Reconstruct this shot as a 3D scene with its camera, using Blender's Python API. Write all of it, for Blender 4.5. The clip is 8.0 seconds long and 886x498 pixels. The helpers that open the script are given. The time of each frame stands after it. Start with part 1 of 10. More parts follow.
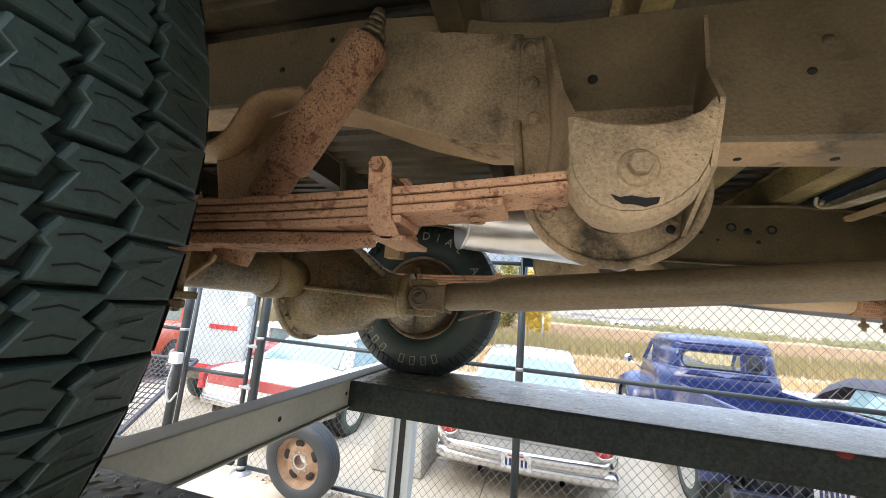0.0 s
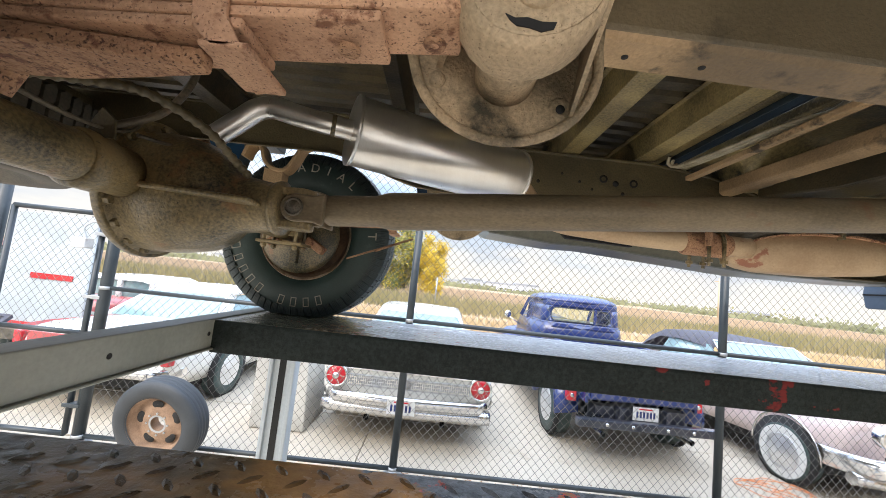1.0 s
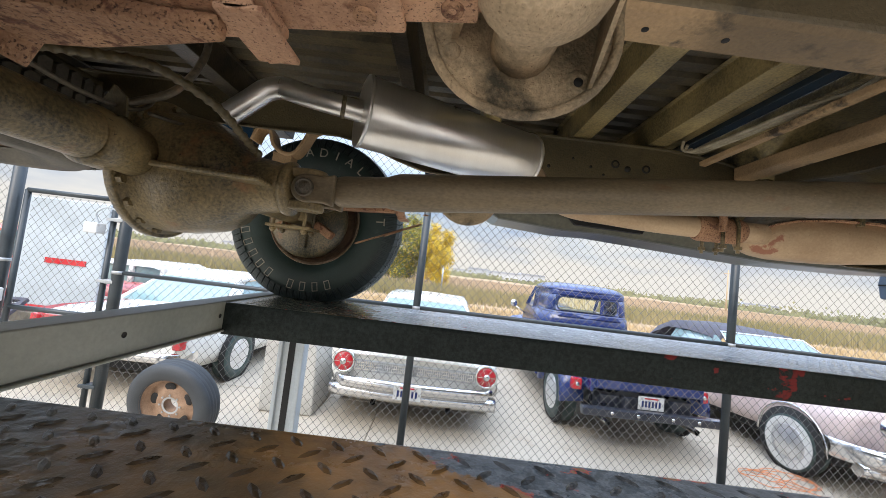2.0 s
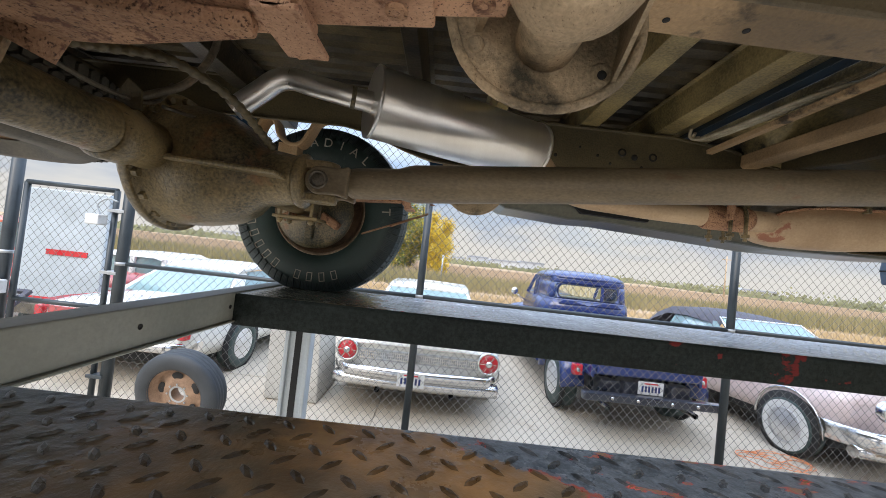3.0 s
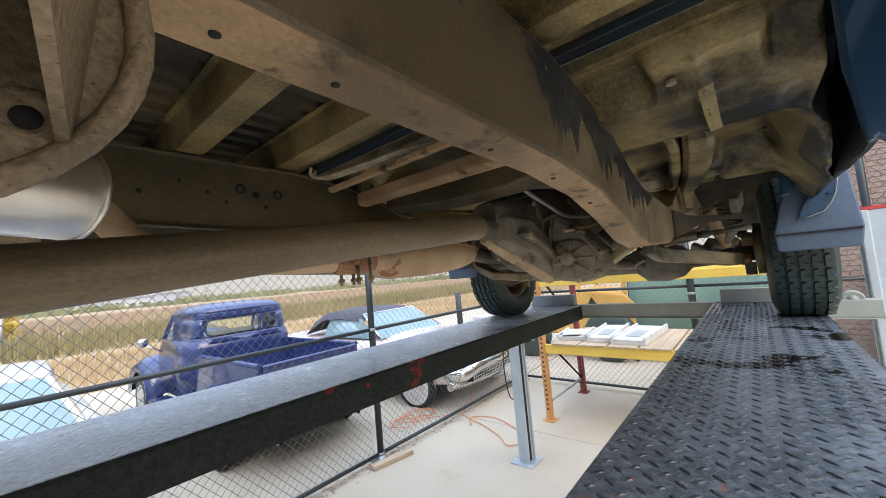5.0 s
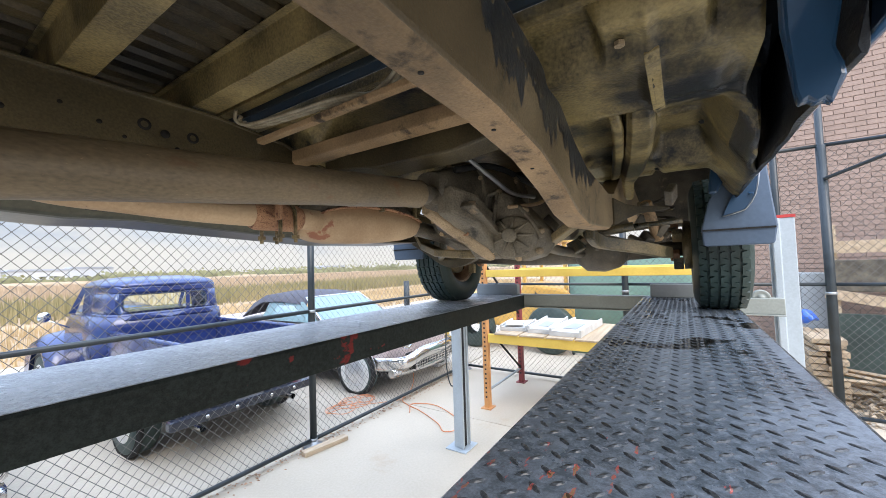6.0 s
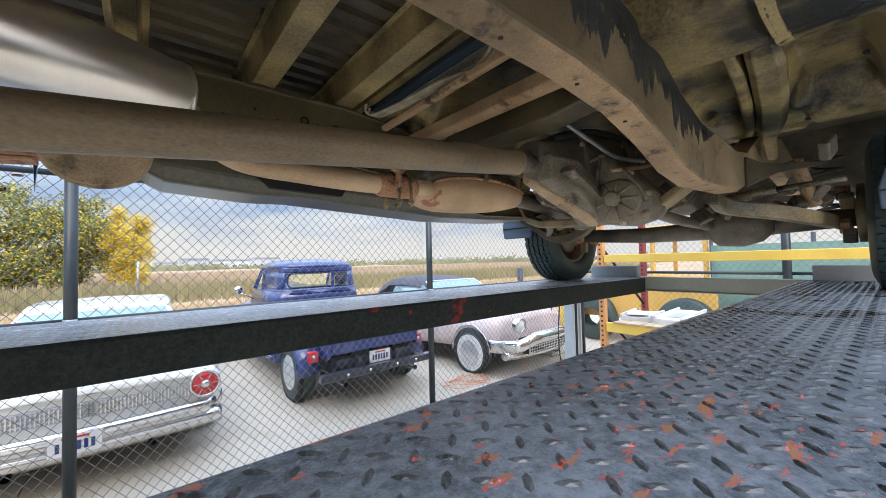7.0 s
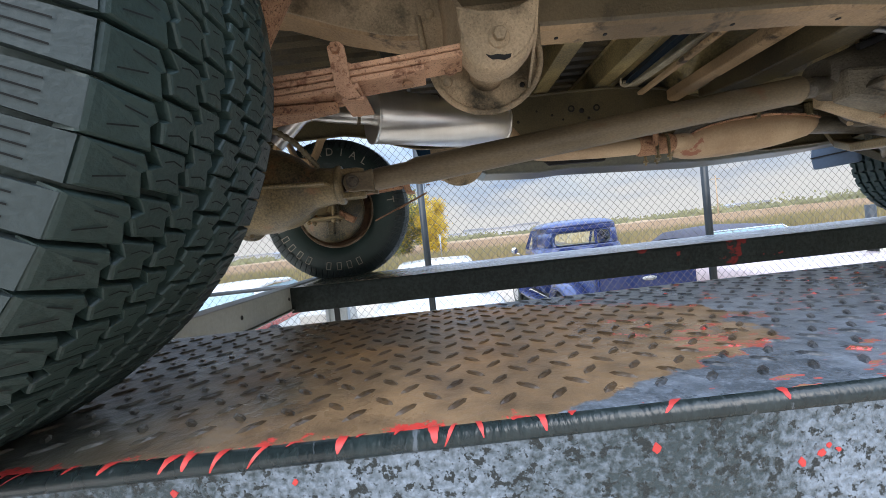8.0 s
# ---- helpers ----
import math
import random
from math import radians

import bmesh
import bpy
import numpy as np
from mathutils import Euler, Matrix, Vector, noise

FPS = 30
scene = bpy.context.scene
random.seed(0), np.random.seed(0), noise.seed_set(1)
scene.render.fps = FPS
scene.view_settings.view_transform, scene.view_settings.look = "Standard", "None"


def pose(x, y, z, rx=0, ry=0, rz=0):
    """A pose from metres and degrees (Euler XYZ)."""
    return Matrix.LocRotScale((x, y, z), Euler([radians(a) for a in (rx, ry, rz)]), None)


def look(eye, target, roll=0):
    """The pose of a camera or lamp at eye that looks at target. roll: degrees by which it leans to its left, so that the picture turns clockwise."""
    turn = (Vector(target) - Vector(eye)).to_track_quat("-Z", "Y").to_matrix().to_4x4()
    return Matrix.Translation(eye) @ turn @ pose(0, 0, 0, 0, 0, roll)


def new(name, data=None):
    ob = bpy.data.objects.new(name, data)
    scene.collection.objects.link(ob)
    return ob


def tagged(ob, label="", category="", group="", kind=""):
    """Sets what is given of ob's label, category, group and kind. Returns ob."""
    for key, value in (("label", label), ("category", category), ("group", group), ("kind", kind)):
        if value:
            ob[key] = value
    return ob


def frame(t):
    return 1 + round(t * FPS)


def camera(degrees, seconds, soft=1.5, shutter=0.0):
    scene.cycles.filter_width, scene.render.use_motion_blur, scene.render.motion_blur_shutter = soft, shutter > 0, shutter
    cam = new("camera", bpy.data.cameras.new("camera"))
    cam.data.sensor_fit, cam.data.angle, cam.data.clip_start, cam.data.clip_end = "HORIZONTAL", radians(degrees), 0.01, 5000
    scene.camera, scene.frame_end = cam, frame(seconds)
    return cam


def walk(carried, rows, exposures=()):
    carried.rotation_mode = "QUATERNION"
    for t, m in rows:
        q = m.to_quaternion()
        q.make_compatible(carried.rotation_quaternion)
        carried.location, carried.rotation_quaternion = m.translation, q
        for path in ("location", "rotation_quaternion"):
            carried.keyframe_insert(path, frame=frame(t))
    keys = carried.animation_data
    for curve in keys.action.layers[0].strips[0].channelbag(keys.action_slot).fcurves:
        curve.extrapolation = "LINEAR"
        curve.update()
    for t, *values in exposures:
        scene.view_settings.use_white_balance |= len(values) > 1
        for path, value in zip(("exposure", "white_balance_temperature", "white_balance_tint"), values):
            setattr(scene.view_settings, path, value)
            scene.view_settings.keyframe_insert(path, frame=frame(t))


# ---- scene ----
cam = camera(100.3, 8.0, soft=0.6)
PATH = [
    (0, (0.989, 0.753, 1.941), (0.454, 2.653, 2.264), 4.7),
    (0.2, (0.996, 0.815, 1.894), (0.733, 2.784, 2.128), 6.8),
    (0.5, (1.011, 0.817, 1.845), (0.87, 2.801, 2.049), 6.3),
    (1, (1.015, 0.838, 1.842), (1.027, 2.83, 2.022), 6.2),
    (1.5, (1.005, 0.84, 1.825), (1.014, 2.835, 1.953), 7.2),
    (2, (1.008, 0.843, 1.825), (0.993, 2.84, 1.945), 6.7),
    (2.2, (1.008, 0.849, 1.824), (1.002, 2.846, 1.924), 6.9),
    (3.3, (0.963, 0.832, 1.832), (0.974, 2.831, 1.889), 5.7),
    (3.5, (0.959, 0.857, 1.848), (1.149, 2.841, 2.009), 3.0),
    (3.7, (0.969, 0.883, 1.881), (1.323, 2.84, 2.089), 1.0),
    (4, (1.01, 0.921, 1.909), (1.669, 2.796, 2.134), -0.2),
    (4.5, (1.08, 0.985, 1.943), (2.307, 2.546, 2.182), -2.7),
    (4.7, (1.105, 1.001, 1.976), (2.491, 2.429, 2.17), -4.6),
    (5.8, (1.197, 1.047, 1.941), (2.868, 2.14, 2.054), -2.3),
    (6, (1.22, 1.028, 1.899), (2.898, 2.114, 1.988), -1.8),
    (6.5, (1.263, 0.985, 1.826), (2.95, 2.059, 1.852), -2.0),
    (7, (1.161, 0.914, 1.795), (2.425, 2.462, 1.859), -1.4),
    (7.2, (1.119, 0.878, 1.796), (2.178, 2.574, 1.861), -2.6),
    (7.5, (1.059, 0.768, 1.76), (1.744, 2.644, 1.862), -7.5),
    (7.8, (0.978, 0.584, 1.748), (1.175, 2.574, 1.775), -7.0),
    (8, (0.937, 0.501, 1.766), (0.951, 2.5, 1.715), -6.2),
]
walk(cam, [(t, look(eye, target, roll)) for t, eye, target, roll in PATH], exposures=[(0.0, 0.97, 7250, 10), (0.5, 1.02, 7100, 10), (1.0, 1.02, 7000, 10), (1.5, 0.86, 6900, 10), (2.0, 0.74, 6900, 10), (3.5, 0.46, 6800, 10), (4.5, 0.36, 6950, 10), (6.0, 0.78, 6600, 10), (6.5, 0.80, 6550, 10), (7.0, 0.68, 6550, 10), (8.0, 0.56, 6450, 10)])

# ---- world and light ----
SKY_STRENGTH, SUN_STRENGTH = 0.112, 1.35
world = bpy.data.worlds.new("overcast_sky")
scene.world = world
world.use_nodes = True
wn, wl = world.node_tree.nodes, world.node_tree.links
wn.clear()
w_out = wn.new("ShaderNodeOutputWorld")
w_bg = wn.new("ShaderNodeBackground")
w_sky = wn.new("ShaderNodeTexSky")
w_sky.sky_type, w_sky.sun_disc = "NISHITA", False
w_sky.sun_elevation, w_sky.sun_rotation = radians(38), radians(200)
w_sky.air_density, w_sky.dust_density = 1.2, 2.5
w_co = wn.new("ShaderNodeTexCoord")
w_sep = wn.new("ShaderNodeSeparateXYZ")
w_den = wn.new("ShaderNodeMath")
w_den.operation, w_den.inputs[1].default_value = "ADD", 0.12
w_dx, w_dy = wn.new("ShaderNodeMath"), wn.new("ShaderNodeMath")
w_dx.operation = w_dy.operation = "DIVIDE"
w_com = wn.new("ShaderNodeCombineXYZ")
w_no = wn.new("ShaderNodeTexNoise")
w_no.inputs["Scale"].default_value, w_no.inputs["Detail"].default_value = 0.8, 5
w_no.inputs["Roughness"].default_value = 0.55
w_ra = wn.new("ShaderNodeValToRGB")
w_ra.color_ramp.elements[0].position, w_ra.color_ramp.elements[0].color = 0.36, (1.55, 2.3, 3.9, 1)
w_ra.color_ramp.elements[1].position, w_ra.color_ramp.elements[1].color = 0.66, (4.1, 4.6, 5.3, 1)
w_mix = wn.new("ShaderNodeMixRGB")
w_mix.inputs[0].default_value = 0.85
w_hz = wn.new("ShaderNodeMapRange")
w_hz.inputs["From Min"].default_value, w_hz.inputs["From Max"].default_value = 0.035, 0.15
w_hz.inputs["To Min"].default_value, w_hz.inputs["To Max"].default_value = 0.0, 1.0
w_hm = wn.new("ShaderNodeMixRGB")
w_hm.inputs[1].default_value = (4.7, 4.7, 4.65, 1)
wl.new(w_co.outputs["Generated"], w_sep.inputs[0])
wl.new(w_sep.outputs[2], w_den.inputs[0])
wl.new(w_sep.outputs[0], w_dx.inputs[0]); wl.new(w_den.outputs[0], w_dx.inputs[1])
wl.new(w_sep.outputs[1], w_dy.inputs[0]); wl.new(w_den.outputs[0], w_dy.inputs[1])
wl.new(w_dx.outputs[0], w_com.inputs[0]); wl.new(w_dy.outputs[0], w_com.inputs[1])
wl.new(w_com.outputs[0], w_no.inputs["Vector"])
wl.new(w_no.outputs[0], w_ra.inputs[0])
wl.new(w_sky.outputs[0], w_mix.inputs[1]); wl.new(w_ra.outputs[0], w_mix.inputs[2])
w_puff = wn.new("ShaderNodeTexNoise")
w_puff.inputs["Scale"].default_value, w_puff.inputs["Detail"].default_value = 6.0, 5
w_flat = wn.new("ShaderNodeVectorMath")
w_flat.operation, w_flat.inputs[1].default_value = "MULTIPLY", (1.0, 1.0, 3.5)
wl.new(w_co.outputs["Generated"], w_flat.inputs[0]); wl.new(w_flat.outputs[0], w_puff.inputs["Vector"])
w_edge = wn.new("ShaderNodeMath")
w_edge.operation, w_edge.inputs[1].default_value = "MULTIPLY_ADD", 0.22
w_low = wn.new("ShaderNodeMath")
w_low.operation, w_low.inputs[1].default_value = "SUBTRACT", 0.11
wl.new(w_sep.outputs[2], w_low.inputs[0])
wl.new(w_puff.outputs[0], w_edge.inputs[0]); wl.new(w_low.outputs[0], w_edge.inputs[2])
wl.new(w_edge.outputs[0], w_hz.inputs[0])
wl.new(w_hz.outputs[0], w_hm.inputs[0]); wl.new(w_mix.outputs[0], w_hm.inputs[2])
w_up = wn.new("ShaderNodeMapRange")
w_up.inputs["From Min"].default_value, w_up.inputs["From Max"].default_value = 0.15, 1.0
w_up.inputs["To Min"].default_value, w_up.inputs["To Max"].default_value = 1.0, 6.6
w_zen = wn.new("ShaderNodeVectorMath")
w_zen.operation = "SCALE"
wl.new(w_sep.outputs[2], w_up.inputs[0]); wl.new(w_hm.outputs[0], w_zen.inputs[0]); wl.new(w_up.outputs[0], w_zen.inputs["Scale"])
wl.new(w_zen.outputs[0], w_bg.inputs[0])
w_bg.inputs[1].default_value = SKY_STRENGTH
wl.new(w_bg.outputs[0], w_out.inputs[0])
sun_data = bpy.data.lights.new("sun", "SUN")
sun_data.energy, sun_data.angle, sun_data.color = SUN_STRENGTH, radians(40), (1.0, 0.95, 0.88)
sun = new("sun", sun_data)
sun.matrix_world = look((-8, -12, 10), (0, 0, 0))


# ---- materials ----
def worn(name, base, dark, scale=6.0, rough=0.7, metal=0.0, bump=0.25, fine=60.0, rust=None, rust_at=0.6, rust_scale=3.0,
         stretch=(1, 1, 1), vary=0.0, coat=0.0, spread=0.2, edge=0.05, pit=None, depth=0.01):
    """A worn surface: two colours in large patches, a fine grain, a third colour where the coating has gone."""
    m = bpy.data.materials.new(name)
    m.use_nodes = True
    n, l = m.node_tree.nodes, m.node_tree.links
    b = n["Principled BSDF"]
    co = n.new("ShaderNodeTexCoord")
    mp = n.new("ShaderNodeMapping")
    mp.inputs["Scale"].default_value = stretch
    l.new(co.outputs["Object"], mp.inputs[0])
    big, small = n.new("ShaderNodeTexNoise"), n.new("ShaderNodeTexNoise")
    big.inputs["Scale"].default_value, big.inputs["Detail"].default_value = scale, 6
    small.inputs["Scale"].default_value, small.inputs["Detail"].default_value = fine, 4
    for t in (big, small):
        l.new(mp.outputs[0], t.inputs["Vector"])
    ramp = n.new("ShaderNodeValToRGB")
    ramp.color_ramp.elements[0].position, ramp.color_ramp.elements[1].position = 0.5 - spread, 0.5 + spread
    ramp.color_ramp.elements[0].color, ramp.color_ramp.elements[1].color = (*dark, 1), (*base, 1)
    mixn = n.new("ShaderNodeMath")
    mixn.operation = "MULTIPLY_ADD"
    mixn.inputs[1].default_value = 0.45
    l.new(small.outputs[0], mixn.inputs[0])
    off = n.new("ShaderNodeMath")
    off.operation, off.inputs[1].default_value = "SUBTRACT", 0.22
    l.new(big.outputs[0], off.inputs[0]); l.new(off.outputs[0], mixn.inputs[2])
    l.new(mixn.outputs[0], ramp.inputs[0])
    colour = ramp.outputs[0]
    if rust:
        spot = n.new("ShaderNodeTexNoise")
        spot.inputs["Scale"].default_value, spot.inputs["Detail"].default_value, spot.inputs["Roughness"].default_value = rust_scale, 8, 0.65
        l.new(mp.outputs[0], spot.inputs["Vector"])
        cut = n.new("ShaderNodeMapRange")
        cut.inputs["From Min"].default_value, cut.inputs["From Max"].default_value = rust_at, rust_at + edge
        l.new(spot.outputs[0], cut.inputs[0])
        mix = n.new("ShaderNodeMixRGB")
        l.new(cut.outputs[0], mix.inputs[0]); l.new(colour, mix.inputs[1])
        mix.inputs[2].default_value = (*rust, 1)
        colour = mix.outputs[0]
    relief = small.outputs[0]
    if pit:
        size, pit_at, pit_colour = pit
        dots = n.new("ShaderNodeTexNoise")
        dots.inputs["Scale"].default_value, dots.inputs["Detail"].default_value, dots.inputs["Roughness"].default_value = size, 3, 0.6
        l.new(mp.outputs[0], dots.inputs["Vector"])
        hole = n.new("ShaderNodeMapRange")
        hole.inputs["From Min"].default_value, hole.inputs["From Max"].default_value = pit_at, pit_at + 0.10
        l.new(dots.outputs[0], hole.inputs[0])
        pm = n.new("ShaderNodeMixRGB")
        l.new(hole.outputs[0], pm.inputs[0]); l.new(colour, pm.inputs[1])
        pm.inputs[2].default_value = (*pit_colour, 1)
        colour = pm.outputs[0]
        deep = n.new("ShaderNodeMath")
        deep.operation = "SUBTRACT"
        l.new(small.outputs[0], deep.inputs[0]); l.new(hole.outputs[0], deep.inputs[1])
        relief = deep.outputs[0]
    if vary:
        info = n.new("ShaderNodeObjectInfo")
        hsv = n.new("ShaderNodeHueSaturation")
        rr = n.new("ShaderNodeMapRange")
        rr.inputs["To Min"].default_value, rr.inputs["To Max"].default_value = 1 - vary, 1 + vary
        l.new(info.outputs["Random"], rr.inputs[0]); l.new(rr.outputs[0], hsv.inputs["Value"]); l.new(colour, hsv.inputs["Color"])
        colour = hsv.outputs[0]
    l.new(colour, b.inputs["Base Color"])
    rg = n.new("ShaderNodeMapRange")
    rg.inputs["To Min"].default_value, rg.inputs["To Max"].default_value = max(rough - 0.15, 0.03), min(rough + 0.15, 1)
    l.new(big.outputs[0], rg.inputs[0]); l.new(rg.outputs[0], b.inputs["Roughness"])
    b.inputs["Metallic"].default_value = metal
    b.inputs["Coat Weight"].default_value = coat
    if bump:
        bp = n.new("ShaderNodeBump")
        bp.inputs["Strength"].default_value, bp.inputs["Distance"].default_value = bump, depth
        l.new(relief, bp.inputs["Height"]); l.new(bp.outputs[0], b.inputs["Normal"])
    return m


def smooth_paint(name, base, rough=0.25, metal=0.0, coat=0.6, dirt=0.15):
    d = tuple(c * (1 - dirt) for c in base)
    return worn(name, base, d, scale=2.0, rough=rough, metal=metal, bump=0.02, fine=120, coat=coat)


def glass(name, tint, rough=0.02):
    m = bpy.data.materials.new(name)
    m.use_nodes = True
    b = m.node_tree.nodes["Principled BSDF"]
    b.inputs["Base Color"].default_value = (*tint, 1)
    b.inputs["Transmission Weight"].default_value, b.inputs["Roughness"].default_value, b.inputs["IOR"].default_value = 1.0, rough, 1.1
    return m


M = {}
def darkened_along(m, along, across=0.10):
    """Mixes dark brown into a worn material: pairs of (metres along the truck, share of brown), with a ragged border.
    """
    n, l = m.node_tree.nodes, m.node_tree.links
    b = n["Principled BSDF"]
    co, xyz, border_noise = n.new("ShaderNodeTexCoord"), n.new("ShaderNodeSeparateXYZ"), n.new("ShaderNodeTexNoise")
    border_noise.inputs["Scale"].default_value, border_noise.inputs["Detail"].default_value, border_noise.inputs["Roughness"].default_value = 7.0, 7, 0.65
    l.new(co.outputs["Object"], xyz.inputs[0]); l.new(co.outputs["Object"], border_noise.inputs["Vector"])
    push = n.new("ShaderNodeMath")
    push.operation, push.inputs[1].default_value = "MULTIPLY_ADD", across * 6
    l.new(border_noise.outputs[0], push.inputs[0]); l.new(xyz.outputs["X"], push.inputs[2])
    span = n.new("ShaderNodeMapRange")
    lo, hi = along[0][0], along[-1][0]
    span.inputs["From Min"].default_value, span.inputs["From Max"].default_value = lo + across * 3, hi + across * 3
    l.new(push.outputs[0], span.inputs[0])
    ramp = n.new("ShaderNodeValToRGB")
    for k, (x, v) in enumerate(along):
        e = ramp.color_ramp.elements[k] if k < 2 else ramp.color_ramp.elements.new(1.0)
        e.position, e.color = (x - lo) / (hi - lo), (v, v, v, 1)
    l.new(span.outputs[0], ramp.inputs[0])
    mix = n.new("ShaderNodeMixRGB")
    mix.blend_type = "MIX"
    src = b.inputs["Base Color"].links[0].from_socket
    l.new(ramp.outputs[0], mix.inputs[0]); l.new(src, mix.inputs[1])
    mix.inputs[2].default_value = (0.055, 0.043, 0.024, 1)
    l.new(mix.outputs[0], b.inputs["Base Color"])
    return m


M["concrete"] = worn("lot_concrete", (0.51, 0.44, 0.345), (0.41, 0.35, 0.27), 0.7, 0.85, bump=0.15, fine=40, rust=(0.33, 0.25, 0.17), rust_at=0.62, rust_scale=0.6, edge=0.15)
M["pad"] = worn("pad_concrete", (0.56, 0.475, 0.365), (0.46, 0.39, 0.295), 0.8, 0.85, bump=0.15, fine=45, rust=(0.42, 0.29, 0.18), rust_at=0.60, rust_scale=0.9, edge=0.2)
M["field"] = worn("dry_grass_field", (0.46, 0.345, 0.235), (0.34, 0.245, 0.155), 0.12, 0.95, bump=0.5, fine=3.0, rust=(0.24, 0.20, 0.08), rust_at=0.58, rust_scale=0.05)
M["field"].node_tree.nodes["Principled BSDF"].inputs["Specular IOR Level"].default_value = 0.0
M["frame"] = worn("dusty_frame_steel", (0.13, 0.102, 0.050), (0.034, 0.028, 0.016), 3.5, 0.45, bump=0.35, fine=160, depth=0.004, rust=(0.018, 0.016, 0.012), rust_at=0.52, rust_scale=3.6, edge=0.22, pit=(190, 0.66, (0.035, 0.028, 0.018)))
# Tar on the rail web; also the black that stands for shade in the sills.
M["tar_shade"] = worn("black_tar_and_shade", (0.042, 0.048, 0.056), (0.012, 0.013, 0.015), 12, 0.35, bump=0.5, fine=110, depth=0.004, rust=(0.15, 0.115, 0.06), rust_at=0.58, rust_scale=18, edge=0.08)
M["flange"] = darkened_along(worn("tan_flange_steel", (0.52, 0.35, 0.19), (0.25, 0.165, 0.088), 5, 0.62, bump=0.5, fine=190, depth=0.004, rust=(0.062, 0.045, 0.028), rust_at=0.575, rust_scale=11, edge=0.10, pit=(95, 0.69, (0.10, 0.058, 0.034))), ((0.9, 0.0), (1.22, 0.10), (1.40, 0.66), (1.64, 0.60), (1.84, 0.0), (2.6, 0.0)))
M["near_web"] = darkened_along(worn("grey_tan_rail_web", (0.40, 0.305, 0.18), (0.17, 0.132, 0.078), 4.5, 0.48, bump=0.4, fine=170, depth=0.004, rust=(0.045, 0.042, 0.033), rust_at=0.56, rust_scale=7, edge=0.12, pit=(150, 0.69, (0.50, 0.40, 0.26))), ((0.9, 0.35), (1.25, 0.65), (1.75, 0.78), (2.02, 0.30), (2.5, 0.0)))
# Darker brown than the floor colour, for the bed sheet and rear sills.
M["bed_sheet"] = worn("dark_bed_sheet", (0.115, 0.087, 0.042), (0.030, 0.025, 0.016), 5, 0.45, bump=0.35, fine=130, depth=0.004, rust=(0.013, 0.011, 0.008), rust_at=0.47, rust_scale=3.0, edge=0.15, pit=(160, 0.69, (0.26, 0.20, 0.10)))
M["sipe"] = worn("tread_cut", (0.004, 0.006, 0.006), (0.003, 0.004, 0.004), 8, 0.95, bump=0)
M["hanger"] = worn("muddy_cast_bracket", (0.56, 0.42, 0.265), (0.185, 0.145, 0.088), 6, 0.62, bump=0.6, fine=230, depth=0.004, rust=(0.055, 0.048, 0.030), rust_at=0.535, rust_scale=8, edge=0.14, pit=(330, 0.63, (0.20, 0.125, 0.072)))
M["rustspring"] = worn("rusty_spring_steel", (0.68, 0.41, 0.255), (0.42, 0.235, 0.142), 10, 0.85, bump=0.6, fine=260, depth=0.004, rust=(0.27, 0.125, 0.072), rust_at=0.54, rust_scale=42, edge=0.10, pit=(330, 0.58, (0.15, 0.075, 0.048)))
M["rust"] = worn("rusty_brown_steel", (0.55, 0.315, 0.18), (0.31, 0.165, 0.094), 12, 0.85, bump=0.8, fine=240, depth=0.004, rust=(0.20, 0.09, 0.053), rust_at=0.54, rust_scale=46, edge=0.08, pit=(300, 0.56, (0.125, 0.062, 0.04)))
M["axle"] = worn("oily_axle_iron", (0.29, 0.22, 0.112), (0.030, 0.032, 0.022), 4.2, 0.32, bump=0.4, fine=170, depth=0.004, rust=(0.27, 0.135, 0.062), rust_at=0.585, rust_scale=6, edge=0.10, spread=0.14, pit=(180, 0.64, (0.030, 0.027, 0.018)))
M["shaft"] = worn("dusty_driveshaft_steel", (0.24, 0.185, 0.115), (0.085, 0.070, 0.045), 4, 0.46, metal=0.15, bump=0.15, fine=220, depth=0.003, rust=(0.19, 0.10, 0.055), rust_at=0.60, rust_scale=9, edge=0.10, stretch=(0.5, 1, 1), pit=(170, 0.69, (0.36, 0.25, 0.15)))
M["floor"] = worn("painted_floor_pan", (0.47, 0.36, 0.16), (0.085, 0.067, 0.030), 4.0, 0.42, bump=0.4, fine=150, depth=0.004, rust=(0.014, 0.013, 0.010), rust_at=0.48, rust_scale=2.6, edge=0.16, pit=(210, 0.69, (0.40, 0.33, 0.20)))
M["cab_pan"] = worn("undercoated_cab_floor", (0.40, 0.31, 0.135), (0.062, 0.050, 0.024), 4.5, 0.36, bump=0.35, fine=120, depth=0.005, rust=(0.009, 0.009, 0.007), rust_at=0.455, rust_scale=3.2, edge=0.14, pit=(150, 0.70, (0.46, 0.39, 0.25)))
M["step_pan"] = worn("grimy_step_panel", (0.125, 0.118, 0.080), (0.048, 0.050, 0.034), 2.5, 0.34, bump=0.12, fine=60, depth=0.004, rust=(0.022, 0.023, 0.017), rust_at=0.54, rust_scale=2.2, edge=0.2, pit=(120, 0.70, (0.22, 0.19, 0.12)))
M["grease"] = worn("greasy_black_iron", (0.17, 0.145, 0.105), (0.040, 0.035, 0.028), 8, 0.42, bump=0.5, fine=140, depth=0.005, rust=(0.30, 0.22, 0.14), rust_at=0.60, rust_scale=10, edge=0.10, pit=(190, 0.66, (0.025, 0.02, 0.016)))
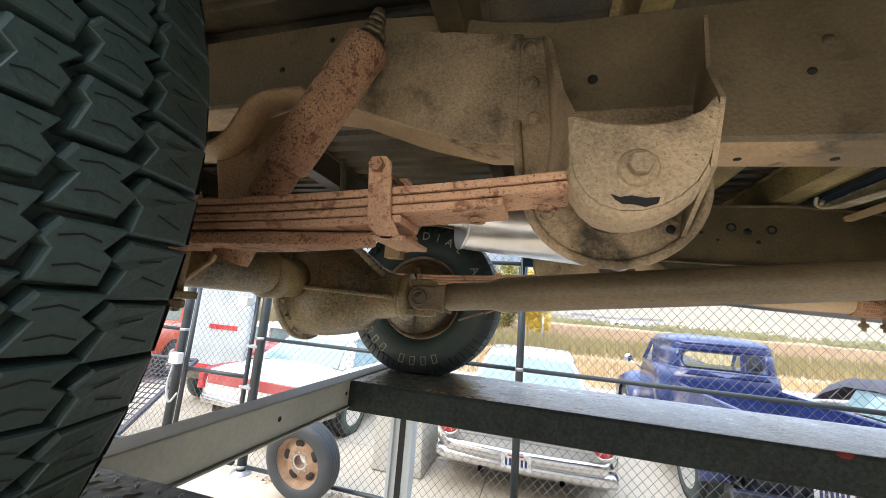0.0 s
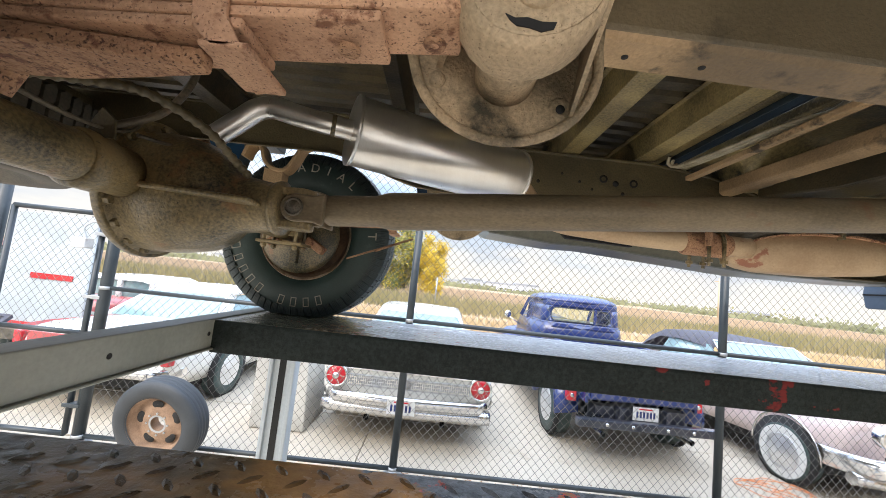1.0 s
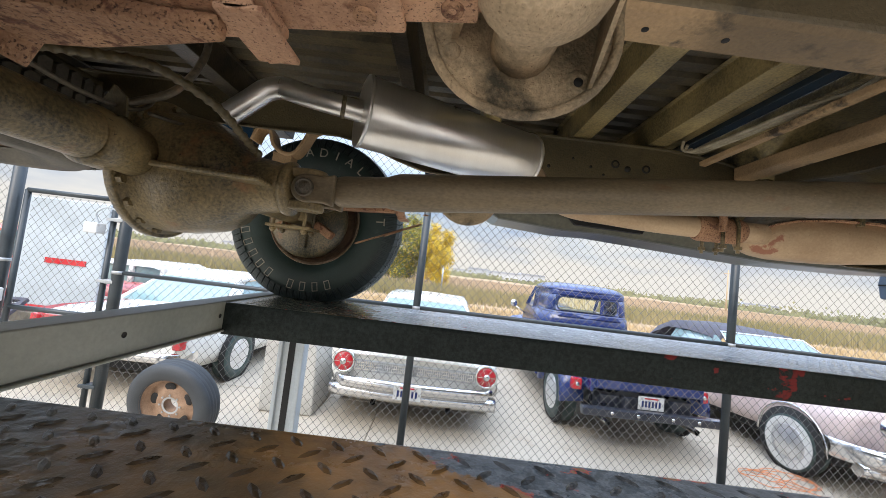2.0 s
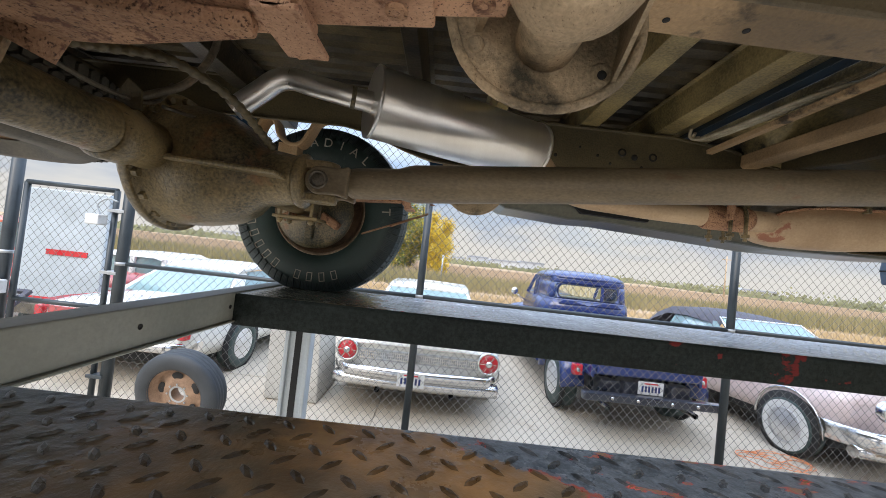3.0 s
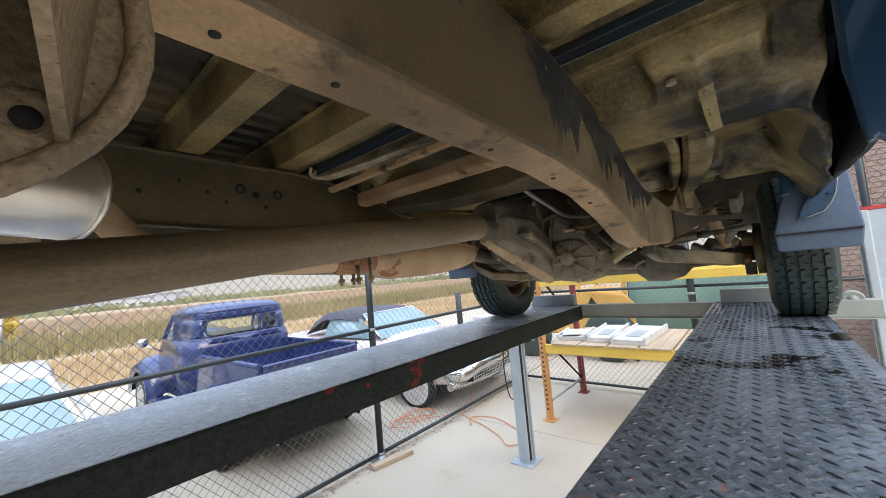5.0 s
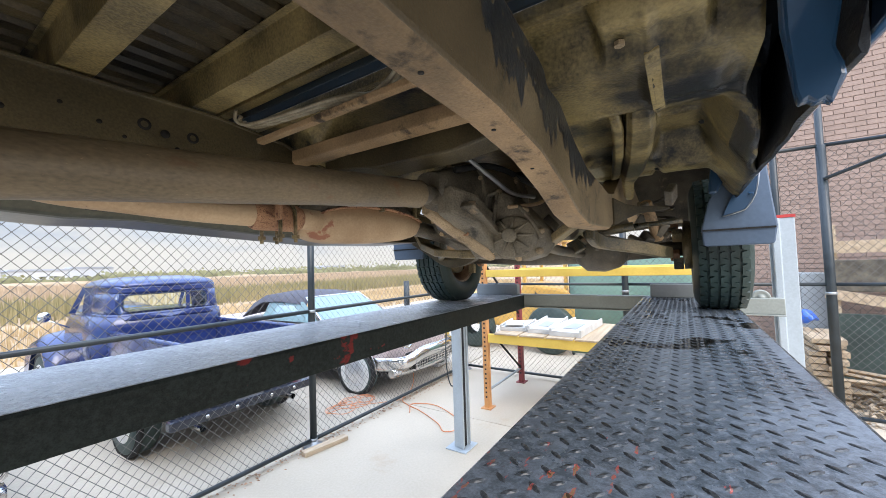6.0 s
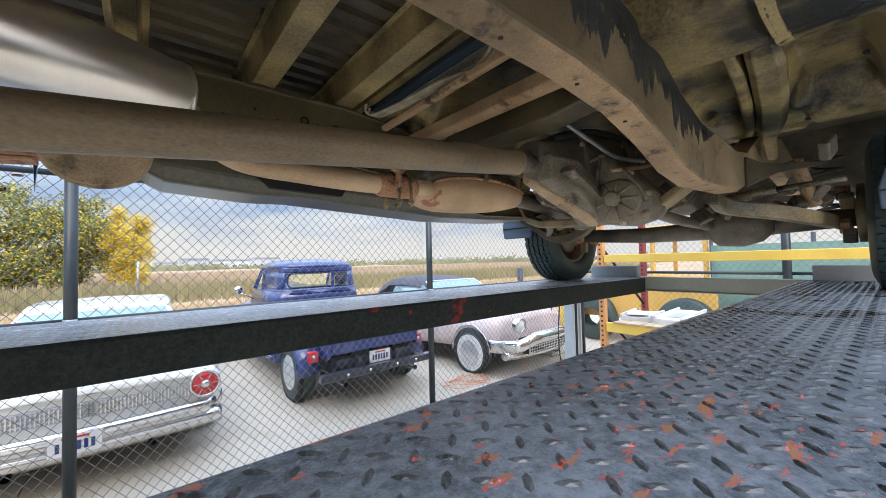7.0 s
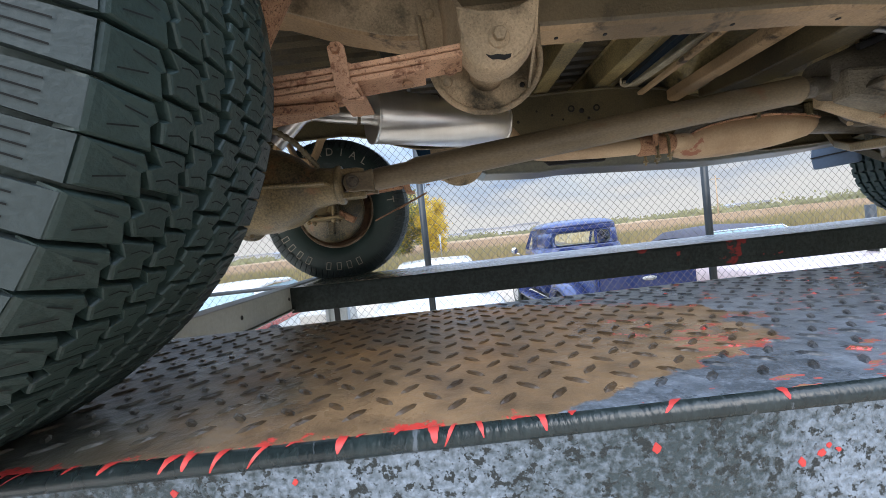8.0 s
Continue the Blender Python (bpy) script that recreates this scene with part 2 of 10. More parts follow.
M["tan_shield"] = worn("scorched_heat_shield", (0.54, 0.40, 0.255), (0.38, 0.26, 0.155), 5, 0.65, metal=0.1, bump=0.2, fine=150, depth=0.004, rust=(0.30, 0.125, 0.075), rust_at=0.63, rust_scale=7, edge=0.03, pit=(120, 0.68, (0.12, 0.06, 0.035)))
M["stainless"] = worn("brushed_stainless", (0.88, 0.87, 0.84), (0.76, 0.74, 0.71), 3, 0.32, metal=0.92, bump=0.04, fine=220, stretch=(6, 1, 0.25))
M["tyre"] = worn("tyre_rubber", (0.034, 0.062, 0.057), (0.018, 0.035, 0.032), 5, 0.5, bump=0.2, fine=240, depth=0.004, rust=(0.060, 0.094, 0.088), rust_at=0.62, rust_scale=22, edge=0.12)
# Slightly paler, greyer rubber than the rest of the tyre.
M["shoulder"] = worn("grey_shoulder_rubber", (0.046, 0.066, 0.068), (0.026, 0.040, 0.041), 7, 0.6, bump=0.2, fine=200, depth=0.004)
M["tyre_white"] = worn("faded_white_lettering", (0.50, 0.475, 0.40), (0.27, 0.25, 0.21), 30, 0.8, bump=0.2, fine=200)
M["rim"] = worn("brown_steel_rim", (0.27, 0.17, 0.105), (0.095, 0.060, 0.038), 8, 0.5, bump=0.3, fine=90)
M["rim_bead"] = worn("worn_rim_bead", (0.52, 0.44, 0.34), (0.22, 0.15, 0.095), 14, 0.4, metal=0.5, bump=0.2, fine=120)
M["beam"] = worn("grey_green_beam_paint", (0.33, 0.345, 0.31), (0.24, 0.255, 0.225), 3, 0.5, bump=0.08, fine=80, rust=(0.10, 0.07, 0.05), rust_at=0.70, rust_scale=14)
M["post_grey"] = worn("pale_grey_post_paint", (0.46, 0.51, 0.54), (0.36, 0.40, 0.42), 2.5, 0.45, bump=0.05, fine=80, rust=(0.14, 0.10, 0.07), rust_at=0.72, rust_scale=12)
M["black_pipe"] = worn("black_fence_pipe", (0.030, 0.040, 0.046), (0.018, 0.024, 0.028), 8, 0.4, bump=0.1, fine=120)
M["wire"] = worn("dark_fence_wire", (0.14, 0.135, 0.125), (0.085, 0.082, 0.075), 20, 0.45, metal=0.3, bump=0)
M["galv"] = worn("galvanised_clamp", (0.42, 0.44, 0.45), (0.30, 0.31, 0.32), 20, 0.45, metal=0.6, bump=0.1)
M["chrome"] = worn("chrome", (0.80, 0.80, 0.80), (0.70, 0.70, 0.70), 3, 0.12, metal=1.0, bump=0.0)
M["white_paint"] = smooth_paint("white_car_paint", (0.80, 0.79, 0.74))
M["blue_paint"] = smooth_paint("deep_blue_car_paint", (0.022, 0.040, 0.150))
M["pink_paint"] = smooth_paint("pale_pink_car_paint", (0.74, 0.60, 0.575))
M["red_paint"] = smooth_paint("red_car_paint", (0.50, 0.085, 0.085))
M["orange_red"] = smooth_paint("orange_red_truck_paint", (0.60, 0.125, 0.065))
M["truck_blue"] = smooth_paint("truck_blue_paint", (0.015, 0.058, 0.125), rough=0.33)
M["dusty_blue"] = worn("dusty_blue_paint", (0.030, 0.052, 0.072), (0.040, 0.046, 0.045), 9, 0.45, bump=0.1, fine=120, rust=(0.07, 0.062, 0.045), rust_at=0.55, rust_scale=7, edge=0.2)
M["casting"] = worn("dusty_aluminium_casting", (0.25, 0.215, 0.155), (0.075, 0.066, 0.05), 8, 0.48, bump=0.5, fine=150, depth=0.005, rust=(0.03, 0.027, 0.02), rust_at=0.57, rust_scale=11, edge=0.12, pit=(200, 0.64, (0.045, 0.038, 0.028)))
M["steel_line"] = worn("dusty_steel_line", (0.50, 0.44, 0.32), (0.24, 0.20, 0.13), 16, 0.45, bump=0.2, fine=120)
M["soft_top"] = worn("dark_soft_top", (0.09, 0.09, 0.11), (0.06, 0.06, 0.08), 6, 0.85, bump=0.2, fine=200)
M["glass"] = glass("pale_green_glass", (0.80, 0.93, 0.90))
# Teal tint made pale and part opaque to carry the sky's reflection.
M["teal_glass"] = smooth_paint("teal_sky_glass", (0.30, 0.46, 0.46), rough=0.06, coat=1.0)
M["teal_glass"].node_tree.nodes["Principled BSDF"].inputs["Transmission Weight"].default_value = 0.35
M["dark"] = worn("dark_recess", (0.02, 0.02, 0.02), (0.012, 0.012, 0.012), 8, 0.9, bump=0.1)
M["red_lens"] = smooth_paint("red_lens", (0.55, 0.02, 0.03), rough=0.12)
M["wood"] = worn("weathered_wood", (0.58, 0.45, 0.31), (0.38, 0.28, 0.18), 3, 0.85, bump=0.4, fine=40, stretch=(0.3, 6, 6))
M["yellow"] = worn("yellow_rack_paint", (0.85, 0.60, 0.12), (0.72, 0.48, 0.09), 3, 0.5, bump=0.08, fine=70, rust=(0.30, 0.16, 0.07), rust_at=0.72, rust_scale=9)
M["orange"] = worn("orange_upright_paint", (0.70, 0.34, 0.12), (0.54, 0.25, 0.09), 4, 0.55, bump=0.1, fine=70)
M["darkred"] = worn("dark_red_upright_paint", (0.27, 0.05, 0.05), (0.18, 0.035, 0.035), 4, 0.55, bump=0.1)
M["box_grey"] = worn("grey_painted_steel", (0.40, 0.43, 0.44), (0.32, 0.345, 0.355), 2.5, 0.5, bump=0.05)
M["card_white"] = worn("white_boards", (0.66, 0.66, 0.65), (0.50, 0.50, 0.49), 5, 0.7, bump=0.15, rust=(0.42, 0.38, 0.32), rust_at=0.62, rust_scale=6, edge=0.1)
M["block"] = worn("cast_concrete_block", (0.50, 0.48, 0.43), (0.38, 0.36, 0.32), 3, 0.9, bump=0.3, fine=60)
M["cord"] = smooth_paint("orange_cord_rubber", (0.78, 0.27, 0.10), rough=0.5, coat=0)
M["whitewall"] = smooth_paint("whitewall_rubber", (0.72, 0.71, 0.67), rough=0.55, coat=0)
M["mud_flap"] = worn("grey_mud_flap_plastic", (0.085, 0.125, 0.185), (0.06, 0.09, 0.135), 4, 0.5, bump=0.05)
M["red_scuff"] = worn("red_paint_scuff", (0.58, 0.05, 0.045), (0.42, 0.04, 0.036), 40, 0.5, bump=0.1)
M["green_screen"] = worn("green_privacy_fabric", (0.16, 0.25, 0.19), (0.11, 0.18, 0.14), 2, 0.9, bump=0.2, fine=150)


def deck_paint(name, rust_mid, rust_span, chip_mid, chip_span, edge_y, base, dark, rough, rust_y, oil_mid, chip_scale=21, chip_red=(0.50, 0.055, 0.055), shine=0.5, core=(0.20, 0.105, 0.055), chip_bias=0.0, rust_cut=0.0, tone=1.0, contour=False):
    """Black runway paint worn through to rust along one stretch of the plate, with red undercoat at its borders."""
    m = bpy.data.materials.new(name)
    m.use_nodes = True
    n, l = m.node_tree.nodes, m.node_tree.links
    bs = n["Principled BSDF"]
    bs.inputs["Specular IOR Level"].default_value = shine
    co = n.new("ShaderNodeTexCoord")
    sep = n.new("ShaderNodeSeparateXYZ")
    l.new(co.outputs["Object"], sep.inputs[0])

    def noise_at(scale, detail=6, rgh=0.6):
        t = n.new("ShaderNodeTexNoise")
        t.inputs["Scale"].default_value, t.inputs["Detail"].default_value, t.inputs["Roughness"].default_value = scale, detail, rgh
        l.new(co.outputs["Object"], t.inputs["Vector"])
        return t.outputs[0]

    def calc(op, a, c, third=None):
        q = n.new("ShaderNodeMath")
        q.operation = op
        for k, val in enumerate((a, c, third)):
            if val is None:
                continue
            if isinstance(val, (int, float)):
                q.inputs[k].default_value = val
            else:
                l.new(val, q.inputs[k])
        return q.outputs[0]

    def band(val, lo, hi):
        q = n.new("ShaderNodeMapRange")
        q.inputs["From Min"].default_value, q.inputs["From Max"].default_value = lo, hi
        l.new(val, q.inputs[0])
        return q.outputs[0]

    def blend(fac, c0, c1):
        q = n.new("ShaderNodeMixRGB")
        l.new(fac, q.inputs[0])
        for k, c in ((1, c0), (2, c1)):
            if isinstance(c, tuple):
                q.inputs[k].default_value = (*c, 1)
            else:
                l.new(c, q.inputs[k])
        return q.outputs[0]

    def window(val, mid, span):
        return calc("SUBTRACT", 1.0, calc("DIVIDE", calc("ABSOLUTE", calc("SUBTRACT", val, mid), None), span))

    grain, broad, fine = noise_at(70, 4), noise_at(4.5, 7), noise_at(16, 8, 0.7)
    speck = noise_at(260, 3, 0.7)
    black = blend(band(calc("MULTIPLY_ADD", speck, 0.35, calc("MULTIPLY_ADD", grain, 0.45, calc("MULTIPLY_ADD", broad, 0.45, -0.125))), 0.41, 0.60), dark, base)
    rust_c = blend(band(noise_at(12, 8), 0.36, 0.64), (0.088, 0.060, 0.037), (0.275, 0.180, 0.098))
    ochre = blend(band(noise_at(15, 8), 0.36, 0.64), (0.15, 0.086, 0.037), (0.39, 0.21, 0.078))
    rust_c = blend(band(calc("MULTIPLY_ADD", broad, 0.5, sep.outputs[1]), rust_y, rust_y + 0.22), rust_c, ochre)
    khaki = blend(band(noise_at(20, 8), 0.36, 0.64), (0.115, 0.082, 0.050), (0.31, 0.215, 0.128))
    rust_c = blend(band(calc("MULTIPLY_ADD", broad, 0.5, sep.outputs[0]), rust_mid + 0.30, rust_mid + 0.50), rust_c, khaki)
    lo_c, hi_c = ((0.10, 0.10, 0.082), (0.24, 0.24, 0.20)) if tone < 1 else ((0.066, 0.082, 0.070), (0.18, 0.195, 0.155))
    oily = blend(band(noise_at(24, 6), 0.36, 0.64), lo_c, hi_c)
    rust_c = blend(band(noise_at(3.2, 5, 0.6), 0.50, 0.62), rust_c, blend(band(noise_at(26, 6), 0.35, 0.65), (0.070, 0.055, 0.036), (0.20, 0.145, 0.088)))
    hsv = n.new("ShaderNodeHueSaturation")
    hsv.inputs["Value"].default_value = tone
    l.new(rust_c, hsv.inputs["Color"])
    rust_c = blend(band(calc("MULTIPLY_ADD", broad, 0.4, sep.outputs[0]), 0.92, 0.72), hsv.outputs[0], oily)
    worn_m = calc("MULTIPLY_ADD", calc("SUBTRACT", window(sep.outputs[0], rust_mid, rust_span), rust_cut), 0.5, calc("MULTIPLY_ADD", fine, 0.35, calc("MULTIPLY", broad, 0.65)))
    if contour:
        off_y = calc("SUBTRACT", sep.outputs[1], 0.965)
        reach = calc("MULTIPLY_ADD", calc("MULTIPLY", off_y, off_y), -3.2, 1.33)
        reach = calc("SUBTRACT", reach, calc("MULTIPLY", calc("MAXIMUM", calc("SUBTRACT", 0.90, sep.outputs[1]), 0.0), 1.9))
        worn_m = calc("MULTIPLY_ADD", calc("MINIMUM", calc("SUBTRACT", reach, sep.outputs[0]), 0.25), 1.7, calc("ADD", 0.10, calc("MULTIPLY_ADD", fine, 0.35, calc("MULTIPLY", broad, 0.65))))
    ragged = band(noise_at(13, 6, 0.65), 0.52, 0.55)
    colour = blend(calc("MULTIPLY", band(worn_m, 0.585, 0.595), ragged), black, (0.50, 0.05, 0.042))
    colour = blend(band(calc("ADD", worn_m, calc("MULTIPLY", fine, 0.04)), 0.612, 0.632), colour, rust_c)
    flat = n.new("ShaderNodeVectorMath")
    flat.operation = "MULTIPLY"
    flat.inputs[1].default_value = (0.7, 2.0, 1.0)
    l.new(co.outputs["Object"], flat.inputs[0])
    chip_t = n.new("ShaderNodeTexNoise")
    chip_t.inputs["Scale"].default_value, chip_t.inputs["Detail"].default_value, chip_t.inputs["Roughness"].default_value = chip_scale, 5, 0.6
    l.new(flat.outputs[0], chip_t.inputs["Vector"])
    chip_n = calc("MULTIPLY_ADD", calc("MINIMUM", window(sep.outputs[0], chip_mid, chip_span), 0.45), 0.30, calc("ADD", chip_t.outputs[0], chip_bias))
    colour = blend(band(chip_n, 0.755, 0.757 + 0.12 / chip_scale), colour, chip_red)
    colour = blend(band(chip_n, 0.772, 0.785), colour, core)
    oil_m = calc("MULTIPLY_ADD", calc("MINIMUM", window(sep.outputs[0], oil_mid, 0.9), 0.5), 0.30, noise_at(5.5, 5, 0.5))
    oil = band(oil_m, 0.715, 0.738)
    colour = blend(oil, colour, (0.008, 0.008, 0.008))
    if edge_y is not None:
        drip = calc("MULTIPLY_ADD", noise_at(20, 7, 0.75), 0.15, calc("MULTIPLY", calc("MINIMUM", window(sep.outputs[0], 0.62, 0.5), 0.30), 0.06))
        strip = calc("SUBTRACT", calc("SUBTRACT", sep.outputs[1], edge_y), calc("SUBTRACT", drip, 0.108))
        colour = blend(band(strip, 0.002, -0.001), colour, (0.56, 0.05, 0.042))
    l.new(colour, bs.inputs["Base Color"])
    rg = n.new("ShaderNodeMapRange")
    rg.inputs["From Min"].default_value, rg.inputs["From Max"].default_value = 0.3, 0.7
    rg.inputs["To Min"].default_value, rg.inputs["To Max"].default_value = rough - 0.08, rough + 0.18
    l.new(broad, rg.inputs[0])
    l.new(calc("MULTIPLY_ADD", oil, -0.16, rg.outputs[0]), bs.inputs["Roughness"])
    bp = n.new("ShaderNodeBump")
    bp.inputs["Strength"].default_value, bp.inputs["Distance"].default_value = 0.45, 0.004
    l.new(calc("ADD", grain, calc("MULTIPLY", worn_m, 1.5)), bp.inputs["Height"])
    l.new(bp.outputs[0], bs.inputs["Normal"])
    return m


M["near_deck"] = deck_paint("near_deck_paint", 0.95, 0.80, 1.48, 0.50, 0.806, (0.20, 0.24, 0.295), (0.070, 0.090, 0.112), 0.27, 1.18, 3.0, chip_bias=0.006, contour=True, chip_scale=27, chip_red=(0.52, 0.085, 0.08), core=(0.27, 0.165, 0.09))
# Pale base puts the sky's sheen on the black paint into the colour.
M["far_deck_sheen"] = deck_paint("far_deck_sheen_paint", 0.4, 0.4, 0.9, 0.7, None, (0.62, 0.63, 0.64), (0.36, 0.37, 0.38), 0.14, 2.6, 9.0)
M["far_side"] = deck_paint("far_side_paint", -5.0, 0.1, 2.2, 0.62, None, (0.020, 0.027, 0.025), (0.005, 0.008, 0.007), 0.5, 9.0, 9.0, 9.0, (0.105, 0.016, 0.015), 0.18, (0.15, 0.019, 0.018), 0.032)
M["tread_top"] = deck_paint("worn_lozenge_paint", 0.95, 0.80, 1.48, 0.50, None, (0.085, 0.096, 0.11), (0.026, 0.031, 0.036), 0.26, 1.18, 3.0, chip_bias=-0.004, contour=True, chip_scale=27, chip_red=(0.52, 0.085, 0.08), core=(0.13, 0.07, 0.036), tone=0.30)
M["old_rim"] = worn("dull_rusty_rim", (0.36, 0.235, 0.155), (0.20, 0.125, 0.08), 12, 0.8, bump=0.4, fine=120)
M["old_tyre"] = worn("grey_old_tyre_rubber", (0.040, 0.046, 0.052), (0.022, 0.026, 0.030), 5, 0.6, bump=0.15, fine=150)
M["dusty_tyre"] = worn("dust_coated_rubber", (0.105, 0.092, 0.070), (0.035, 0.034, 0.029), 6, 0.75, bump=0.3, fine=150, depth=0.004)
M["joint"] = worn("joint_filler", (0.20, 0.175, 0.14), (0.12, 0.105, 0.085), 6, 0.9, bump=0.2)
M["roll"] = worn("chipped_rolled_edge_paint", (0.022, 0.034, 0.036), (0.010, 0.016, 0.018), 10, 0.28, bump=0.35, fine=80, depth=0.004, rust=(0.10, 0.12, 0.14), rust_at=0.62, rust_scale=26, edge=0.05, stretch=(2.5, 1, 1))
M["outer_side"] = worn("pale_chipped_side_paint", (0.235, 0.285, 0.345), (0.030, 0.046, 0.052), 2.4, 0.38, bump=0.6, fine=200, depth=0.004, rust=(0.012, 0.018, 0.020), rust_at=0.55, rust_scale=120, spread=0.12, edge=0.03, pit=(420, 0.62, (0.020, 0.028, 0.032)))
M["inner_side"] = worn("black_channel_side_paint", (0.024, 0.028, 0.026), (0.010, 0.013, 0.012), 9, 0.6, bump=0.3, fine=90, rust=(0.075, 0.08, 0.078), rust_at=0.70, rust_scale=14, stretch=(1, 1, 0.4))


# ---- mesh helpers ----
def obj(name, bm, material, smooth=False, bevel=0.0):
    if smooth:
        for f in bm.faces:
            f.smooth = True
    me = bpy.data.meshes.new(name)
    bm.normal_update()
    bm.to_mesh(me)
    bm.free()
    for m in material if isinstance(material, (list, tuple)) else (material,):
        me.materials.append(m)
    ob = new(name, me)
    if bevel:
        mod = ob.modifiers.new("bevel", "BEVEL")
        mod.width, mod.segments, mod.limit_method = bevel, 2, "ANGLE"
    return ob


BASES = {}


def thing(name, at, label, category, group="", kind=""):
    e = new(name)
    e.location = at
    e.empty_display_size = 0.1
    BASES[e.name] = Vector(at)
    return tagged(e, label, category, group, kind)


def part(name, bm, material, parent, label="", smooth=False, bevel=0.0, kind=""):
    """One mesh under a thing or under one of its parts; the mesh is in world metres."""
    ob = obj(name, bm, material, smooth, bevel)
    ob.parent = parent
    if parent.name in BASES:
        ob.matrix_parent_inverse = Matrix.Translation(-BASES[parent.name])
    return tagged(ob, label, "", "", kind)


def shell(bm, verts, faces, mi=0):
    vs = [bm.verts.new(v) for v in verts]
    for f in faces:
        try:
            bm.faces.new([vs[i] for i in f]).material_index = mi
        except ValueError:
            pass
    return vs


def box(bm, x0, x1, y0, y1, z0, z1, mi=0):
    v = [(x, y, z) for z in (z0, z1) for x, y in ((x0, y0), (x1, y0), (x1, y1), (x0, y1))]
    return shell(bm, v, [(3, 2, 1, 0), (4, 5, 6, 7), (0, 1, 5, 4), (1, 2, 6, 5), (2, 3, 7, 6), (3, 0, 4, 7)], mi)


def obox(bm, m, sx, sy, sz, mi=0):
    v = [m @ Vector((x * sx / 2, y * sy / 2, z * sz / 2)) for z in (-1, 1) for x, y in ((-1, -1), (1, -1), (1, 1), (-1, 1))]
    return shell(bm, v, [(3, 2, 1, 0), (4, 5, 6, 7), (0, 1, 5, 4), (1, 2, 6, 5), (2, 3, 7, 6), (3, 0, 4, 7)], mi)


def prism(bm, outline, axis, a, b, mi=0):
    """A flat outline of (u, v) drawn out along an axis from a to b. axis y: (u, v) = (x, z); x: (y, z); z: (x, y)."""
    put = {"y": lambda u, v, w: (u, w, v), "x": lambda u, v, w: (w, u, v), "z": lambda u, v, w: (u, v, w)}[axis]
    n = len(outline)
    v = [put(u, w, a) for u, w in outline] + [put(u, w, b) for u, w in outline]
    shell(bm, v, [tuple(range(n)), tuple(range(2 * n - 1, n - 1, -1))] + [(i, n + i, n + (i + 1) % n, (i + 1) % n) for i in range(n)], mi)
    bmesh.ops.recalc_face_normals(bm, faces=bm.faces[-(n + 2):])


def tube(bm, pts, radius, seg=10, caps=True, mi=0, oval=None):
    """A pipe along points; radius a number or one for each point; oval: (across, up) factors."""
    pts = [Vector(p) for p in pts]
    rs = [float(q) for q in radius] if isinstance(radius, (list, tuple)) else [float(radius)] * len(pts)
    rings, ref = [], None
    for i, p in enumerate(pts):
        d = (pts[min(i + 1, len(pts) - 1)] - pts[max(i - 1, 0)]).normalized()
        if ref is None:
            ref = Vector((0, 0, 1)) if abs(d.z) < 0.9 else Vector((1, 0, 0))
        side = d.cross(ref).normalized()
        up = side.cross(d).normalized()
        ref = up
        fx, fy = oval or (1, 1)
        rings.append([bm.verts.new(p + rs[i] * (fx * math.cos(a) * side + fy * math.sin(a) * up)) for a in (2 * math.pi * k / seg for k in range(seg))])
    for r0, r1 in zip(rings, rings[1:]):
        for k in range(seg):
            f = bm.faces.new((r0[k], r0[(k + 1) % seg], r1[(k + 1) % seg], r1[k]))
            f.material_index, f.smooth = mi, True
    if caps:
        bm.faces.new(rings[0][::-1]).material_index = mi
        bm.faces.new(rings[-1]).material_index = mi


def curve_points(pts, steps=6):
    """A smooth line through the points."""
    p = [Vector(q) for q in pts]
    p = [2 * p[0] - p[1]] + p + [2 * p[-1] - p[-2]]
    out = []
    for i in range(1, len(p) - 2):
        for k in range(steps):
            t = k / steps
            out.append(0.5 * (2 * p[i] + (p[i + 1] - p[i - 1]) * t + (2 * p[i - 1] - 5 * p[i] + 4 * p[i + 1] - p[i + 2]) * t * t + (3 * p[i] - p[i - 1] - 3 * p[i + 1] + p[i + 2]) * t ** 3))
    return out + [p[-2]]


def lathe(bm, profile, centre, axis="y", seg=32, mi=0, smooth=True):
    """A profile of (radius, along) turned round an axis through the centre."""
    c = Vector(centre)
    rings = []
    for r, h in profile:
        ring = []
        for k in range(seg):
            a = 2 * math.pi * k / seg
            u, v = r * math.cos(a), r * math.sin(a)
            ring.append(bm.verts.new(c + Vector({"y": (u, h, v), "x": (h, u, v), "z": (u, v, h)}[axis])))
        rings.append(ring)
    for r0, r1 in zip(rings, rings[1:]):
        for k in range(seg):
            f = bm.faces.new((r0[k], r0[(k + 1) % seg], r1[(k + 1) % seg], r1[k]))
            f.smooth, f.material_index = smooth, mi
    return rings


def loft(bm, rings, close=True, caps=True, mi=0, smooth=True):
    """Skin over rings of points that have the same count."""
    vs = [[bm.verts.new(p) for p in r] for r in rings]
    n = len(vs[0])
    for r0, r1 in zip(vs, vs[1:]):
        for k in range(n if close else n - 1):
            f = bm.faces.new((r0[k], r0[(k + 1) % n], r1[(k + 1) % n], r1[k]))
            f.smooth, f.material_index = smooth, mi
    if caps and close:
        bm.faces.new(vs[0][::-1]).material_index = mi
        bm.faces.new(vs[-1]).material_index = mi
    return vs


def hexbolt(bm, c, axis, r=0.012, h=0.01, mi=0):
    out = [(c[{"y": 0, "x": 1, "z": 0}[axis]] + r * math.cos(k * math.pi / 3), c[{"y": 2, "x": 2, "z": 1}[axis]] + r * math.sin(k * math.pi / 3)) for k in range(6)]
    w = c[{"y": 1, "x": 0, "z": 2}[axis]]
    prism(bm, out, axis, w, w + h, mi)


